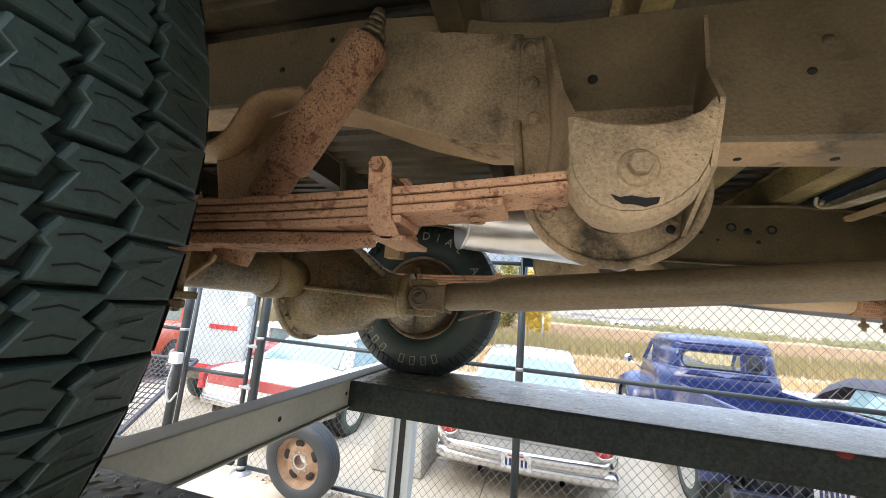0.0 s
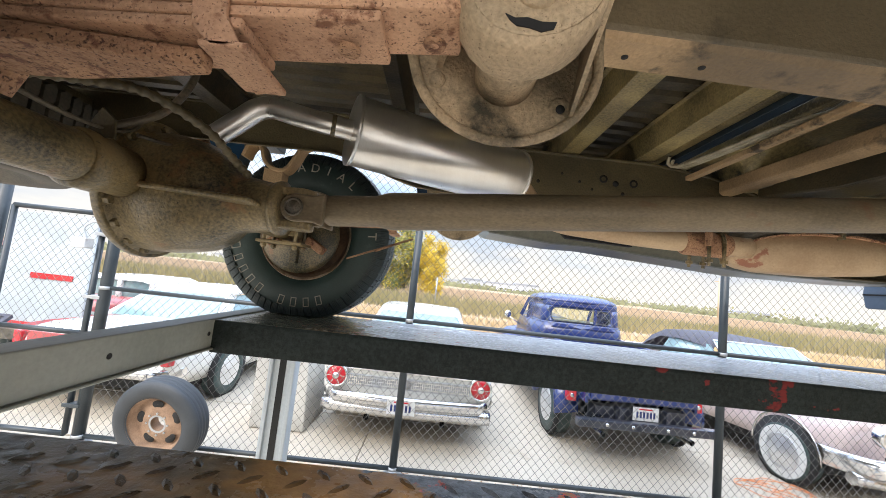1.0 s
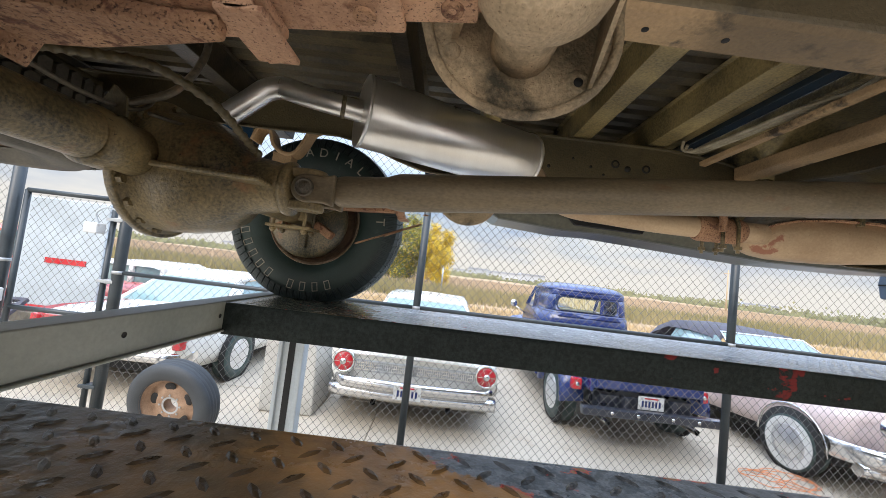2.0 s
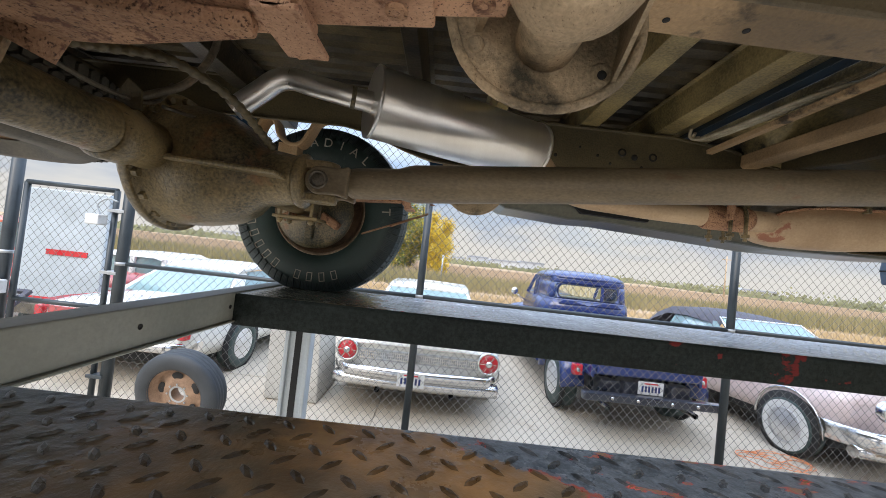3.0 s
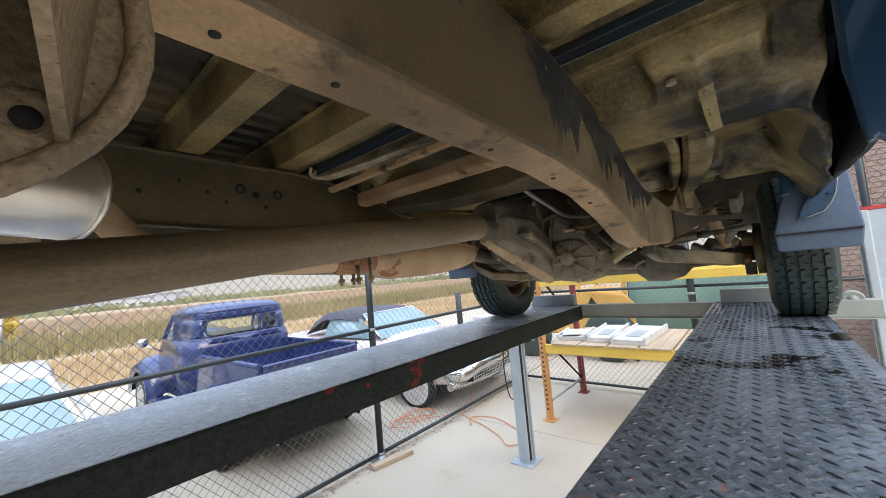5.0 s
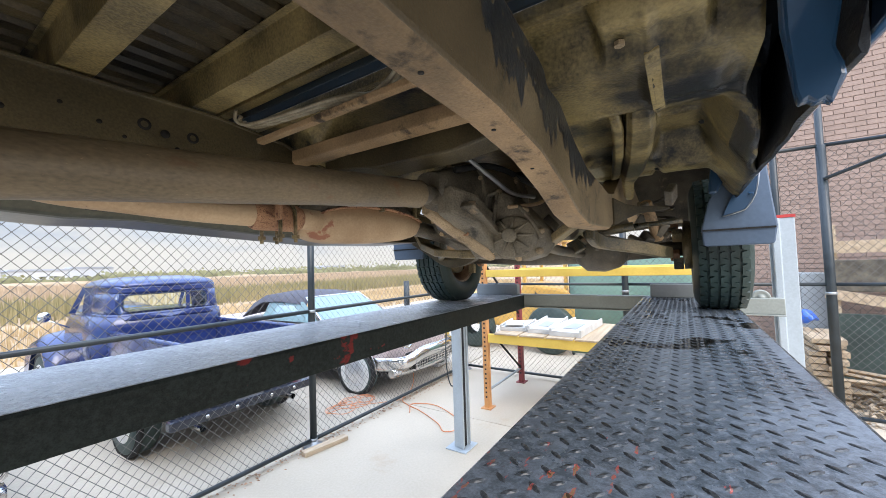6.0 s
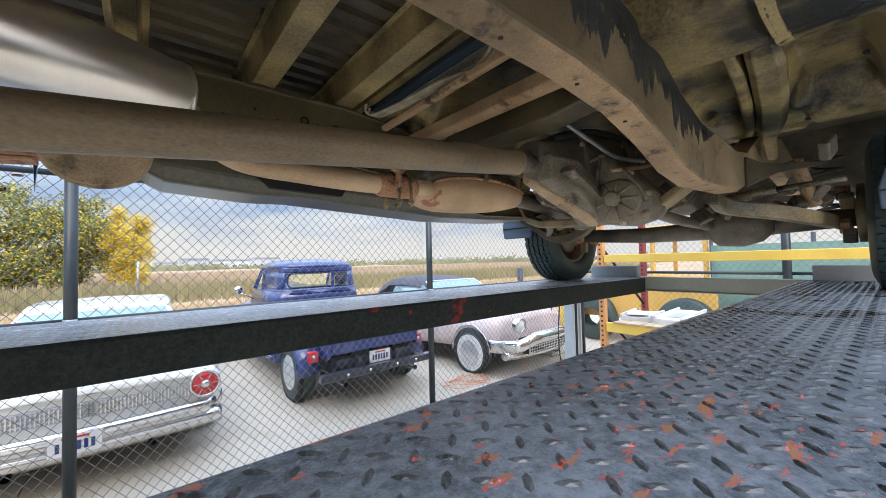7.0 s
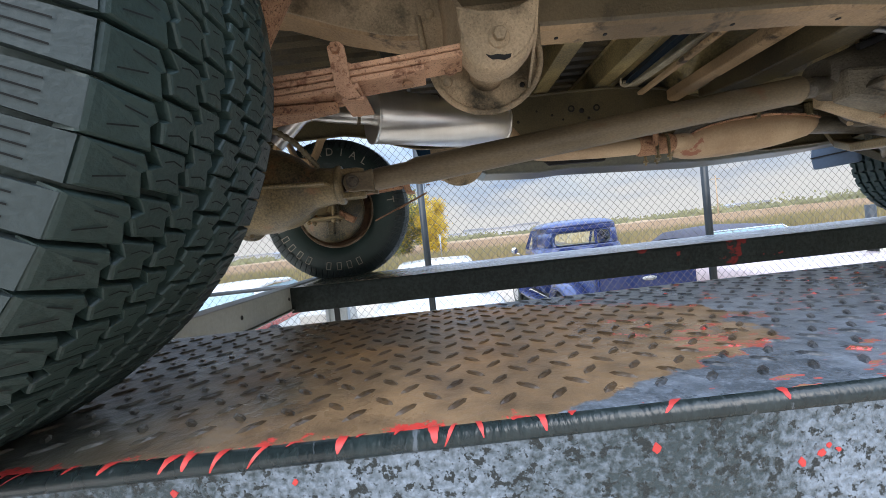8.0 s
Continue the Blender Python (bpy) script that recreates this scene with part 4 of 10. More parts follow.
def spring_hanger(s):
    w = 1.277
    bm = bmesh.new()
    arc = [(1.070 + 0.112 * math.cos(a), 2.120 + 0.105 * math.sin(a)) for a in np.linspace(radians(12), radians(-166), 19)]
    back = [(0.940, 2.362), (0.974, 2.360), (0.990, 2.30), (1.01, 2.235), (1.172, 2.235), (1.181, 2.18)] + arc + [(0.950, 2.13), (0.942, 2.22)]
    prism(bm, back, "y", s(w), s(w - 0.011))
    body = part("spring_hanger", bm, M["hanger"], truck, "mud-caked cast spring hanger bracket", bevel=0.004)
    bm = bmesh.new()
    tube(bm, [(x, s(w - 0.014), z) for x, z in back[5:]], 0.0065, 8)
    part("rolled_rim", bm, M["hanger"], body, "folded lower rim")
    # outer cheek with its curled lower edge
    bm = bmesh.new()
    low = [(1.010, 2.095), (1.014, 2.078), (1.024, 2.062), (1.038, 2.050), (1.055, 2.045), (1.072, 2.045), (1.090, 2.050), (1.106, 2.060), (1.119, 2.073), (1.128, 2.090)]
    cheek = low + [(1.136, 2.118), (1.140, 2.140), (1.137, 2.158), (1.124, 2.142), (1.104, 2.134), (1.080, 2.131), (1.056, 2.133), (1.030, 2.138), (1.010, 2.143), (1.006, 2.12)]
    prism(bm, cheek, "y", s(1.116), s(1.126))
    rings = [[], [], [], []]
    for x, z in low:
        ux, uz = (x - 1.069) * 0.10, -0.012
        rings[0].append((x, s(1.1165), z))
        rings[1].append((x + ux * 0.5, s(1.121), z + uz * 0.6))
        rings[2].append((x + ux * 0.6, s(1.140), z + uz))
        rings[3].append((x + ux * 0.4, s(1.166), z + uz * 0.8))
    loft(bm, rings, close=False, caps=False)
    bmesh.ops.recalc_face_normals(bm, faces=bm.faces)
    part("outer_cheek", bm, M["hanger"], body, "pitted curled outer cheek", bevel=0.003)
    # thin side walls between the back plate and the cheek
    bm = bmesh.new()
    loft(bm, [[(0.974, s(w - 0.01), 2.36), (0.980, s(w - 0.01), 2.36), (0.986, s(w - 0.03), 2.34), (0.980, s(w - 0.03), 2.34)],
              [(0.984, s(w - 0.01), 2.27), (0.991, s(w - 0.01), 2.27), (1.004, s(1.19), 2.22), (0.996, s(1.19), 2.22)],
              [(0.990, s(w - 0.01), 2.20), (0.997, s(w - 0.01), 2.20), (1.016, s(1.122), 2.145), (1.006, s(1.122), 2.145)],
              [(0.985, s(w - 0.01), 2.10), (0.993, s(w - 0.01), 2.10), (1.018, s(1.122), 2.09), (1.009, s(1.122), 2.09)]], smooth=False)
    fin = [(1.186, w - 0.008, 2.366), (1.160, 1.20, 2.24), (1.140, 1.120, 2.156), (1.130, 1.120, 2.088), (1.150, w - 0.008, 2.050), (1.170, w - 0.008, 2.20)]
    loft(bm, [[(x + dx, s(y), z) for x, y, z in fin] for dx in (0.0, 0.005)], smooth=False)
    bmesh.ops.recalc_face_normals(bm, faces=bm.faces)
    part("side_wall", bm, M["hanger"], body, "thin folded side wall")
    bm = bmesh.new()
    for x, z in ((0.956, 2.342), (0.961, 2.283), (0.966, 2.226), (0.988, 2.085)):
        bm = bmesh.new()
        d = s(1) - s(0)
        lathe(bm, [(0.0001, -0.007 * d), (0.006, -0.007 * d), (0.0105, -0.002 * d), (0.011, 0)], (x, s(w - 0.011), z), "y", 10)
        part("rivet", bm, M["hanger"], body)
    bm = bmesh.new()
    lathe(bm, [(0.0001, 0.0), (0.017, 0.0), (0.019, 0.004), (0.019, 0.007)], (1.070, s(1.112), 2.087), "y", 20)
    hexbolt(bm, (1.070, s(1.100), 2.087), "y", 0.0115, s(0.012) - s(0))
    part("eye_bolt", bm, M["hanger"], body, "rust-crusted eye bolt", bevel=0.002)
    bm = bmesh.new()
    lathe(bm, [(0.0001, 0), (0.0055, 0), (0.0055, 0.002)], (1.140, s(1.2645), 2.064), "y", 14)
    part("drain_hole", bm, M["dark"], body)
    bm = bmesh.new()
    dd = s(1) - s(0)
    lathe(bm, [(0.0058, -0.0004 * dd), (0.009, -0.003 * dd), (0.014, -0.002 * dd), (0.016, 0.001 * dd)], (1.140, s(1.266), 2.064), "y", 16)
    part("hole_rim", bm, M["hanger"], body)
    bm = bmesh.new()
    tube(bm, [(1.068, s(1.13), 2.090), (1.068, s(1.255), 2.090)], 0.036, 20)
    part("spring_eye", bm, M["hanger"], body, "dusty grey spring eye bushing")
    # torn lip over the eye
    bm = bmesh.new()
    lip = [(1.046, 2.061), (1.054, 2.058), (1.064, 2.0595), (1.076, 2.057), (1.088, 2.058), (1.086, 2.052), (1.076, 2.0485), (1.066, 2.051), (1.056, 2.0515), (1.050, 2.056)]
    prism(bm, lip, "y", s(1.1148), s(1.1175))
    part("torn_slot", bm, M["dark"], body)


both(spring_hanger)


def leaf_spring(s):
    y0, y1 = 1.130, 1.196
    rise = 0.0 if s(1) > s(0) else 0.028
    base = lambda x: 2.053 + rise + 0.030 * ((x - AXLE_X) / 0.62) ** 2
    root = None
    for i, (xa, xb, th) in enumerate(((-0.85, 1.062, 0.0095), (-0.72, 1.013, 0.0095), (-0.55, 0.944, 0.010), (-0.40, 0.830, 0.010))):
        bm = bmesh.new()
        rings = []
        for x in np.linspace(xa, xb, 30):
            z = base(x) + 0.008 - i * 0.0112
            rings.append([(x, s(y0), z - th), (x, s(y1), z - th), (x, s(y1), z), (x, s(y0), z)])
        loft(bm, rings, smooth=False)
        bmesh.ops.recalc_face_normals(bm, faces=bm.faces)
        if root is None:
            root = part("leaf_spring", bm, M["rustspring"], truck, "rusty leaf spring pack", bevel=0.0025)
        else:
            part("leaf", bm, M["rustspring"], root, bevel=0.0025)
    bm = bmesh.new()
    rings = []
    for x in np.linspace(-0.02, 0.785, 24):
        z = 1.998 + rise + 0.012 * ((x - 0.38) / 0.4) ** 2
        taper = min(1.0, 0.25 + 5 * (0.79 - x))
        c, h = (y0 + y1) / 2, 0.034 * taper
        rings.append([(x, s(c - h), z), (x, s(c + h), z), (x, s(c + h), z + 0.017), (x, s(c - h), z + 0.017)])
    loft(bm, rings, smooth=False)
    bmesh.ops.recalc_face_normals(bm, faces=bm.faces)
    part("overload_leaf", bm, M["rust"], root, "pitted overload leaf", bevel=0.004)
    # rebound clip
    bm = bmesh.new()
    for y in (y0 - 0.006, y1):
        o = [(0.785, 2.105), (0.795, 2.112), (0.806, 2.112), (0.814, 2.104), (0.82, 2.04), (0.835, 2.015), (0.812, 2.010), (0.792, 2.03)]
        prism(bm, o, "y", s(y), s(y + 0.006))
    box(bm, 0.800, 0.842, min(s(y0 - 0.006), s(y1 + 0.006)), max(s(y0 - 0.006), s(y1 + 0.006)), 2.012, 2.018)
    clip = part("rebound_clip", bm, M["rustspring"], root, bevel=0.002)
    bm = bmesh.new()
    hexbolt(bm, (0.799, s(y0 - 0.006), 2.099), "y", 0.009, s(-0.009) - s(0))
    tube(bm, [(0.799, s(y0), 2.099), (0.799, s(y1), 2.099)], 0.005, 8)
    part("clip_bolt", bm, M["rust"], clip)
    for x, z in ((0.911, 2.0475), (0.989, 2.062)):
        bm = bmesh.new()
        lathe(bm, [(0.004, -0.0015), (0.0105, -0.002), (0.011, 0.0015)], (x, s(1.163), z - 0.0025), "z", 12)
        part("centre_stud", bm, M["rust"], root)
    # axle pad and bolts
    bm = bmesh.new()
    box(bm, AXLE_X - 0.075, AXLE_X + 0.075, min(s(1.10), s(1.22)), max(s(1.10), s(1.22)), 2.002, 2.022)
    box(bm, AXLE_X - 0.06, AXLE_X + 0.06, min(s(1.11), s(1.21)), max(s(1.11), s(1.21)), 1.96, 2.002)
    for dx in (-0.062, 0.062):
        for y in (1.118, 1.208):
            tube(bm, [(AXLE_X + dx, s(y), 1.905), (AXLE_X + dx, s(y), 2.10)], 0.0075, 8)
            hexbolt(bm, (AXLE_X + dx, s(y), 1.91), "z", 0.013, 0.014)
    box(bm, AXLE_X - 0.09, AXLE_X + 0.09, min(s(1.10), s(1.22)), max(s(1.10), s(1.22)), 1.925, 1.937)
    part("axle_pad", bm, M["axle"], root, bevel=0.003)
    bm = bmesh.new()
    prism(bm, [(AXLE_X - 0.10, 1.99), (AXLE_X + 0.10, 2.035), (AXLE_X + 0.085, 1.99), (AXLE_X + 0.03, 1.95), (AXLE_X - 0.02, 1.90), (AXLE_X - 0.10, 1.90)], "y", s(1.236), s(1.246))
    if s(1) > s(0):
        part("shock_bracket", bm, M["flange"], root, "tan dusted shock bracket", bevel=0.004)
    else:
        bm.free()
    # shock absorber with its stud, and the bump-stop bracket behind
    near = s(1) > s(0)
    fx = lambda x: x if near else 2 * AXLE_X - x - 0.05
    bm = bmesh.new()
    tube(bm, [(fx(0.720), s(1.205), 2.335), (fx(0.717), s(1.205), 2.327), (fx(0.612), s(1.195), 2.138), (fx(0.608), s(1.195), 2.130)], [0.024, 0.034, 0.034, 0.028], 24)
    tube(bm, [(fx(0.612), s(1.195), 2.138), (fx(0.545), s(1.19), 1.99)], 0.026, 16)
    sh = part("shock_absorber", bm, M["rust"], truck, "rust-covered shock absorber")
    bm = bmesh.new()
    tube(bm, [(fx(0.720), s(1.205), 2.335), (fx(0.730), s(1.205), 2.388)], 0.008, 8)
    for d, r in ((0.004, 0.020), (0.014, 0.016), (0.026, 0.013), (0.036, 0.011)):
        tube(bm, [(fx(0.721 + d * 0.2), s(1.205), 2.338 + d), (fx(0.723 + d * 0.2), s(1.205), 2.346 + d)], r, 12)
    part("stud", bm, M["axle"], sh)
    bm = bmesh.new()
    far_strap = [(0.205, s(1.225), 2.25), (0.222, s(1.225), 2.295), (0.25, s(1.225), 2.31), (0.275, s(1.225), 2.285), (0.292, s(1.225), 2.24), (0.33, s(1.225), 2.212), (0.375, s(1.225), 2.215), (0.405, s(1.225), 2.26), (0.43, s(1.225), 2.31), (0.465, s(1.225), 2.328), (0.51, s(1.235), 2.33)]
    near_strap = [(0.30, s(1.245), 2.19), (0.389, s(1.245), 2.183), (0.435, s(1.245), 2.186), (0.465, s(1.245), 2.203), (0.485, s(1.245), 2.235), (0.503, s(1.245), 2.260), (0.541, s(1.245), 2.272), (0.60, s(1.25), 2.276)]
    pts = curve_points(far_strap if not near else near_strap, 4)
    thick = 0.007 if not near else 0.004
    rings = []
    for k, p in enumerate(pts):
        dv = (pts[min(k + 1, len(pts) - 1)] - pts[max(k - 1, 0)]).normalized()
        n_ = Vector((-dv.z, 0, dv.x)) * thick
        rings.append([(p.x - n_.x, p.y - 0.035, p.z - n_.z), (p.x - n_.x, p.y + 0.035, p.z - n_.z), (p.x + n_.x, p.y + 0.035, p.z + n_.z), (p.x + n_.x, p.y - 0.035, p.z + n_.z)])
    loft(bm, rings, smooth=True)
    bmesh.ops.recalc_face_normals(bm, faces=bm.faces)
    if near:
        prism(bm, [(0.40, 2.178), (0.43, 2.180), (0.462, 2.198), (0.482, 2.228), (0.500, 2.252), (0.545, 2.266), (0.60, 2.268), (0.56, 2.16), (0.49, 2.10), (0.42, 2.105)], "y", s(1.262), s(1.268))
    else:
        box(bm, 0.292, 0.367, min(s(1.19), s(1.25)), max(s(1.19), s(1.25)), 2.15, 2.215)
    part("bump_stop", bm, M["flange"], truck, "bent bump-stop bracket", bevel=0.003)


both(leaf_spring)

# rear axle, brake drums and differential
bm = bmesh.new()
tube(bm, [(AXLE_X, 1.0, AXLE_Z), (AXLE_X, 1.42, AXLE_Z), (AXLE_X, 1.50, AXLE_Z), (AXLE_X, 1.56, AXLE_Z)], [0.043, 0.044, 0.046, 0.048], 24)
tube(bm, [(AXLE_X, 1.82, AXLE_Z), (AXLE_X, 1.90, AXLE_Z), (AXLE_X, 1.98, AXLE_Z), (AXLE_X, 2.52, AXLE_Z)], [0.060, 0.048, 0.043, 0.041], 24)
tube(bm, [(AXLE_X, 1.455, AXLE_Z), (AXLE_X, 1.462, AXLE_Z), (AXLE_X, 1.505, AXLE_Z), (AXLE_X, 1.512, AXLE_Z)], [0.046, 0.053, 0.053, 0.047], 24)
axle = part("rear_axle", bm, M["axle"], truck, "oily brown rear axle with a cast differential")
bm = bmesh.new()
DX = 0.335
rings = []
for x, r, dy in ((DX - 0.075, 0.05, 0), (DX - 0.06, 0.10, 0), (DX - 0.03, 0.128, 0), (DX, 0.135, 0)):
    rings.append([(x, 1.70 + r * math.cos(a), AXLE_Z - 0.006 + r * math.sin(a)) for a in np.linspace(0, 2 * math.pi, 29)[:-1]])
loft(bm, rings)
part("banjo_housing", bm, M["axle"], axle)
bm = bmesh.new()
rings = []
for x, yc, zc, ry, rz, sq in ((DX, 1.70, AXLE_Z - 0.006, 0.150, 0.148, 1.0), (DX + 0.012, 1.70, AXLE_Z - 0.006, 0.150, 0.148, 1.0), (DX + 0.016, 1.70, AXLE_Z - 0.01, 0.132, 0.136, 0.9), (DX + 0.08, 1.69, AXLE_Z - 0.012, 0.130, 0.132, 0.78),
                              (DX + 0.15, 1.68, AXLE_Z - 0.014, 0.118, 0.118, 0.72), (DX + 0.20, 1.667, AXLE_Z - 0.018, 0.090, 0.094, 0.75), (DX + 0.235, 1.658, AXLE_Z - 0.022, 0.062, 0.064, 0.9), (DX + 0.30, 1.652, AXLE_Z - 0.022, 0.054, 0.054, 1.0), (DX + 0.312, 1.652, AXLE_Z - 0.022, 0.056, 0.056, 1.0)):
    rings.append([(x, yc + ry * math.copysign(abs(math.cos(a)) ** sq, math.cos(a)), zc + rz * math.copysign(abs(math.sin(a)) ** sq, math.sin(a))) for a in np.linspace(0, 2 * math.pi, 33)[:-1]])
loft(bm, rings)
part("differential_case", bm, M["axle"], axle)
bm = bmesh.new()
prism(bm, [(DX + 0.015, 1.978), (DX + 0.12, 1.974), (DX + 0.30, 1.966), (DX + 0.30, 1.956), (DX + 0.12, 1.962), (DX + 0.015, 1.966)], "y", 1.546, 1.62)
part("casting_rib", bm, M["axle"], axle, bevel=0.004)
bm = bmesh.new()
lathe(bm, [(0.120, -0.010), (0.153, -0.010), (0.156, -0.004), (0.156, 0.010), (0.120, 0.012)], (DX, 1.70, AXLE_Z - 0.006), "x", 44)
part("carrier_flange", bm, M["axle"], axle, "rust-edged carrier flange", bevel=0.002)
for k in range(9):
    a = radians(100 + 20 * k)
    bm = bmesh.new()
    hexbolt(bm, (DX + 0.012, 1.70 + 0.143 * math.cos(a), AXLE_Z - 0.006 + 0.141 * math.sin(a)), "x", 0.009, 0.012)
    part("flange_nut", bm, M["axle"], axle)


def drum(s):
    bm = bmesh.new()
    d = s(1) - s(0)
    lathe(bm, [(0.03, 0.10 * d), (0.06, 0.10 * d), (0.16, 0.085 * d), (0.175, 0.07 * d), (0.175, 0.055 * d), (0.155, 0.045 * d), (0.15, 0.0), (0.03, 0.0)], (AXLE_X, s(0.93), AXLE_Z), "y", 32)
    part("brake_drum", bm, M["axle"], axle, "dusty brown brake drum")


both(drum)

# driveshaft: yoke, cross, welded tube
SH0, SH1 = Vector((0.699, 1.652, 1.966)), Vector((2.30, 1.752, 2.148))
sd = (SH1 - SH0).normalized()
bm = bmesh.new()
P = lambda d: SH0 + sd * d
tube(bm, [P(0.045), P(0.06), P(0.075), P(0.165), P(0.185), P(0.20), P(1.175), P(1.182), P(1.188), P(1.475), P(1.488), P(1.494), P(1.515)],
     [0.022, 0.033, 0.0345, 0.0345, 0.040, 0.0425, 0.0425, 0.0445, 0.044, 0.0435, 0.046, 0.046, 0.026], 28)
shaft_ob = part("driveshaft", bm, M["shaft"], truck, "dull brown steel driveshaft tube")
def yoke_ear(axis, away, reach, q):
    """One rounded ear of a fork about the joint, reaching back to its collar."""
    bm = bmesh.new()
    arc = [(0.030 * math.sin(a) * -away, 0.030 * math.cos(a)) for a in np.linspace(0, math.pi, 11)]
    o = arc + [(away * reach * 0.6, -0.028), (away * reach, -0.034), (away * reach, 0.034), (away * reach * 0.6, 0.028)]
    if axis == "y":
        prism(bm, [(SH0.x + u, SH0.z + v) for u, v in o], "y", SH0.y + q * 0.026, SH0.y + q * 0.045)
    else:
        prism(bm, [(SH0.x + u, SH0.y + v) for u, v in o], "z", SH0.z + q * 0.026, SH0.z + q * 0.045)
    return bm


for q in (-1, 1):
    part("yoke_ear", yoke_ear("y", 1, 0.062, q), M["shaft"], shaft_ob, "rusty ear of the driveshaft fork", bevel=0.004)
    part("yoke_ear", yoke_ear("z", -1, 0.050, q), M["axle"], shaft_ob, "oily ear of the pinion fork", bevel=0.004)
bm = bmesh.new()
tube(bm, [SH0 + Vector((0, -0.046, 0)), SH0 + Vector((0, 0.046, 0))], 0.0155, 16)
tube(bm, [SH0 + Vector((0, 0, -0.046)), SH0 + Vector((0, 0, 0.046))], 0.0155, 16)
part("cross_joint", bm, M["axle"], shaft_ob)
for q in (-1, 1):
    bm = bmesh.new()
    lathe(bm, [(0.0001, 0.004 * q), (0.013, 0.004 * q), (0.0145, 0.002 * q), (0.0155, 0.006 * q), (0.019, 0.006 * q), (0.020, 0.0)], (SH0.x, SH0.y + q * 0.045, SH0.z), "y", 20)
    part("bearing_cap", bm, M["grease"], shaft_ob)
bm = bmesh.new()
lathe(bm, [(0.02, 0.0), (0.058, 0.0), (0.060, 0.006), (0.060, 0.014), (0.045, 0.02), (0.02, 0.02)], (DX + 0.31, 1.652, AXLE_Z - 0.022), "x", 24)
part("pinion_flange", bm, M["axle"], shaft_ob)
bm = bmesh.new()
tube(bm, [P(1.51), P(1.522), P(1.527), P(1.560), P(1.565), P(1.60), P(1.68)], [0.026, 0.028, 0.034, 0.034, 0.028, 0.030, 0.045], 20)
part("slip_joint", bm, M["grease"], shaft_ob)

# muffler and its pipes
bm = bmesh.new()
ma, mb = Vector((0.757, 1.765, 2.205)), Vector((1.215, 1.985, 2.192))
md = (mb - ma).normalized()
tube(bm, [ma, ma + md * 0.008, mb - md * 0.008, mb], [0.083, 0.088, 0.088, 0.083], 40, oval=(1.08, 1.0))
for e, sgn in ((ma, 1), (mb, -1)):
    tube(bm, [e - md * 0.004 * sgn, e + md * 0.004 * sgn], 0.0905, 40, oval=(1.08, 1.0))
muffler = part("muffler", bm, M["stainless"], truck, "new brushed stainless oval muffler")
bm = bmesh.new()
pts = curve_points([(0.765, 1.77, 2.205), (0.70, 1.745, 2.206), (0.62, 1.732, 2.216), (0.568, 1.724, 2.224), (0.532, 1.717, 2.212), (0.500, 1.711, 2.180), (0.445, 1.703, 2.126)], 6)
tube(bm, pts, 0.0265, 20, caps=False)
tube(bm, pts[-3:], 0.0245, 20, caps=False)
part("tail_pipe", bm, M["stainless"], muffler, "polished short tail pipe with an open cut end")
bm = bmesh.new()
tube(bm, [(0.706, 1.7475, 2.2057), (0.716, 1.751, 2.2055)], 0.0285, 18)
part("weld_collar", bm, M["axle"], muffler)
for k in range(7):
    bm = bmesh.new()
    q = ma + md * (0.33 + 0.015 * k) + Vector((0.02, -0.062, -0.030))
    obox(bm, Matrix.Translation(q) @ pose(0, 0, 0, -25, 0, 26), 0.008, 0.0016, 0.011)
    part("stamped_mark", bm, M["galv"], muffler)
bm = bmesh.new()
tube(bm, curve_points([(1.20, 1.980, 2.193), (1.25, 1.990, 2.165), (1.30, 1.985, 2.105), (1.37, 1.974, 2.066), (1.50, 1.964, 2.054), (1.66, 1.955, 2.046), (1.95, 1.950, 2.046)], 6), 0.031, 18)
part("exhaust_pipe", bm, M["tan_shield"], truck, "scorched tan exhaust pipe")
SHIELD = ((1.905, 0.018, 2.022, 2.006), (1.925, 0.045, 2.052, 1.998), (1.965, 0.066, 2.075, 1.989), (2.02, 0.075, 2.091, 1.983), (2.12, 0.080, 2.101, 1.984), (2.24, 0.080, 2.105, 1.990), (2.35, 0.076, 2.098, 2.003), (2.43, 0.066, 2.085, 2.020), (2.455, 0.055, 2.079, 2.040))
YC = 1.992
bm = bmesh.new()
rings = []
for x, hw, zs, zb in SHIELD:
    o = [(-1, zs), (-0.97, zs - (zs - zb) * 0.45), (-0.80, zb + (zs - zb) * 0.16), (-0.45, zb), (0.45, zb), (0.80, zb + (zs - zb) * 0.16), (0.97, zs - (zs - zb) * 0.45), (1, zs)]
    rings.append([(x, YC + hw * y, z) for y, z in o])
loft(bm, rings, smooth=True)
bmesh.ops.recalc_face_normals(bm, faces=bm.faces)
cat = part("catalytic_converter", bm, M["tan_shield"], truck, "tan heat-shielded converter with a folded seam")
bm = bmesh.new()
rings = []
for x, hw, zs, zb in SHIELD:
    rise = 0.050 * min(1.0, hw / 0.06)
    o = [(-0.94, zs + 0.003), (-0.88, zs + rise * 0.55), (-0.5, zs + rise), (0.5, zs + rise), (0.88, zs + rise * 0.55), (0.94, zs + 0.003)]
    rings.append([(x + 0.004, YC + hw * y, z) for y, z in o])
loft(bm, rings, smooth=True)
bmesh.ops.recalc_face_normals(bm, faces=bm.faces)
# Upper half is darker than the bowl below.
part("upper_shell", bm, M["grease"], cat, "dark upper half of the shield")
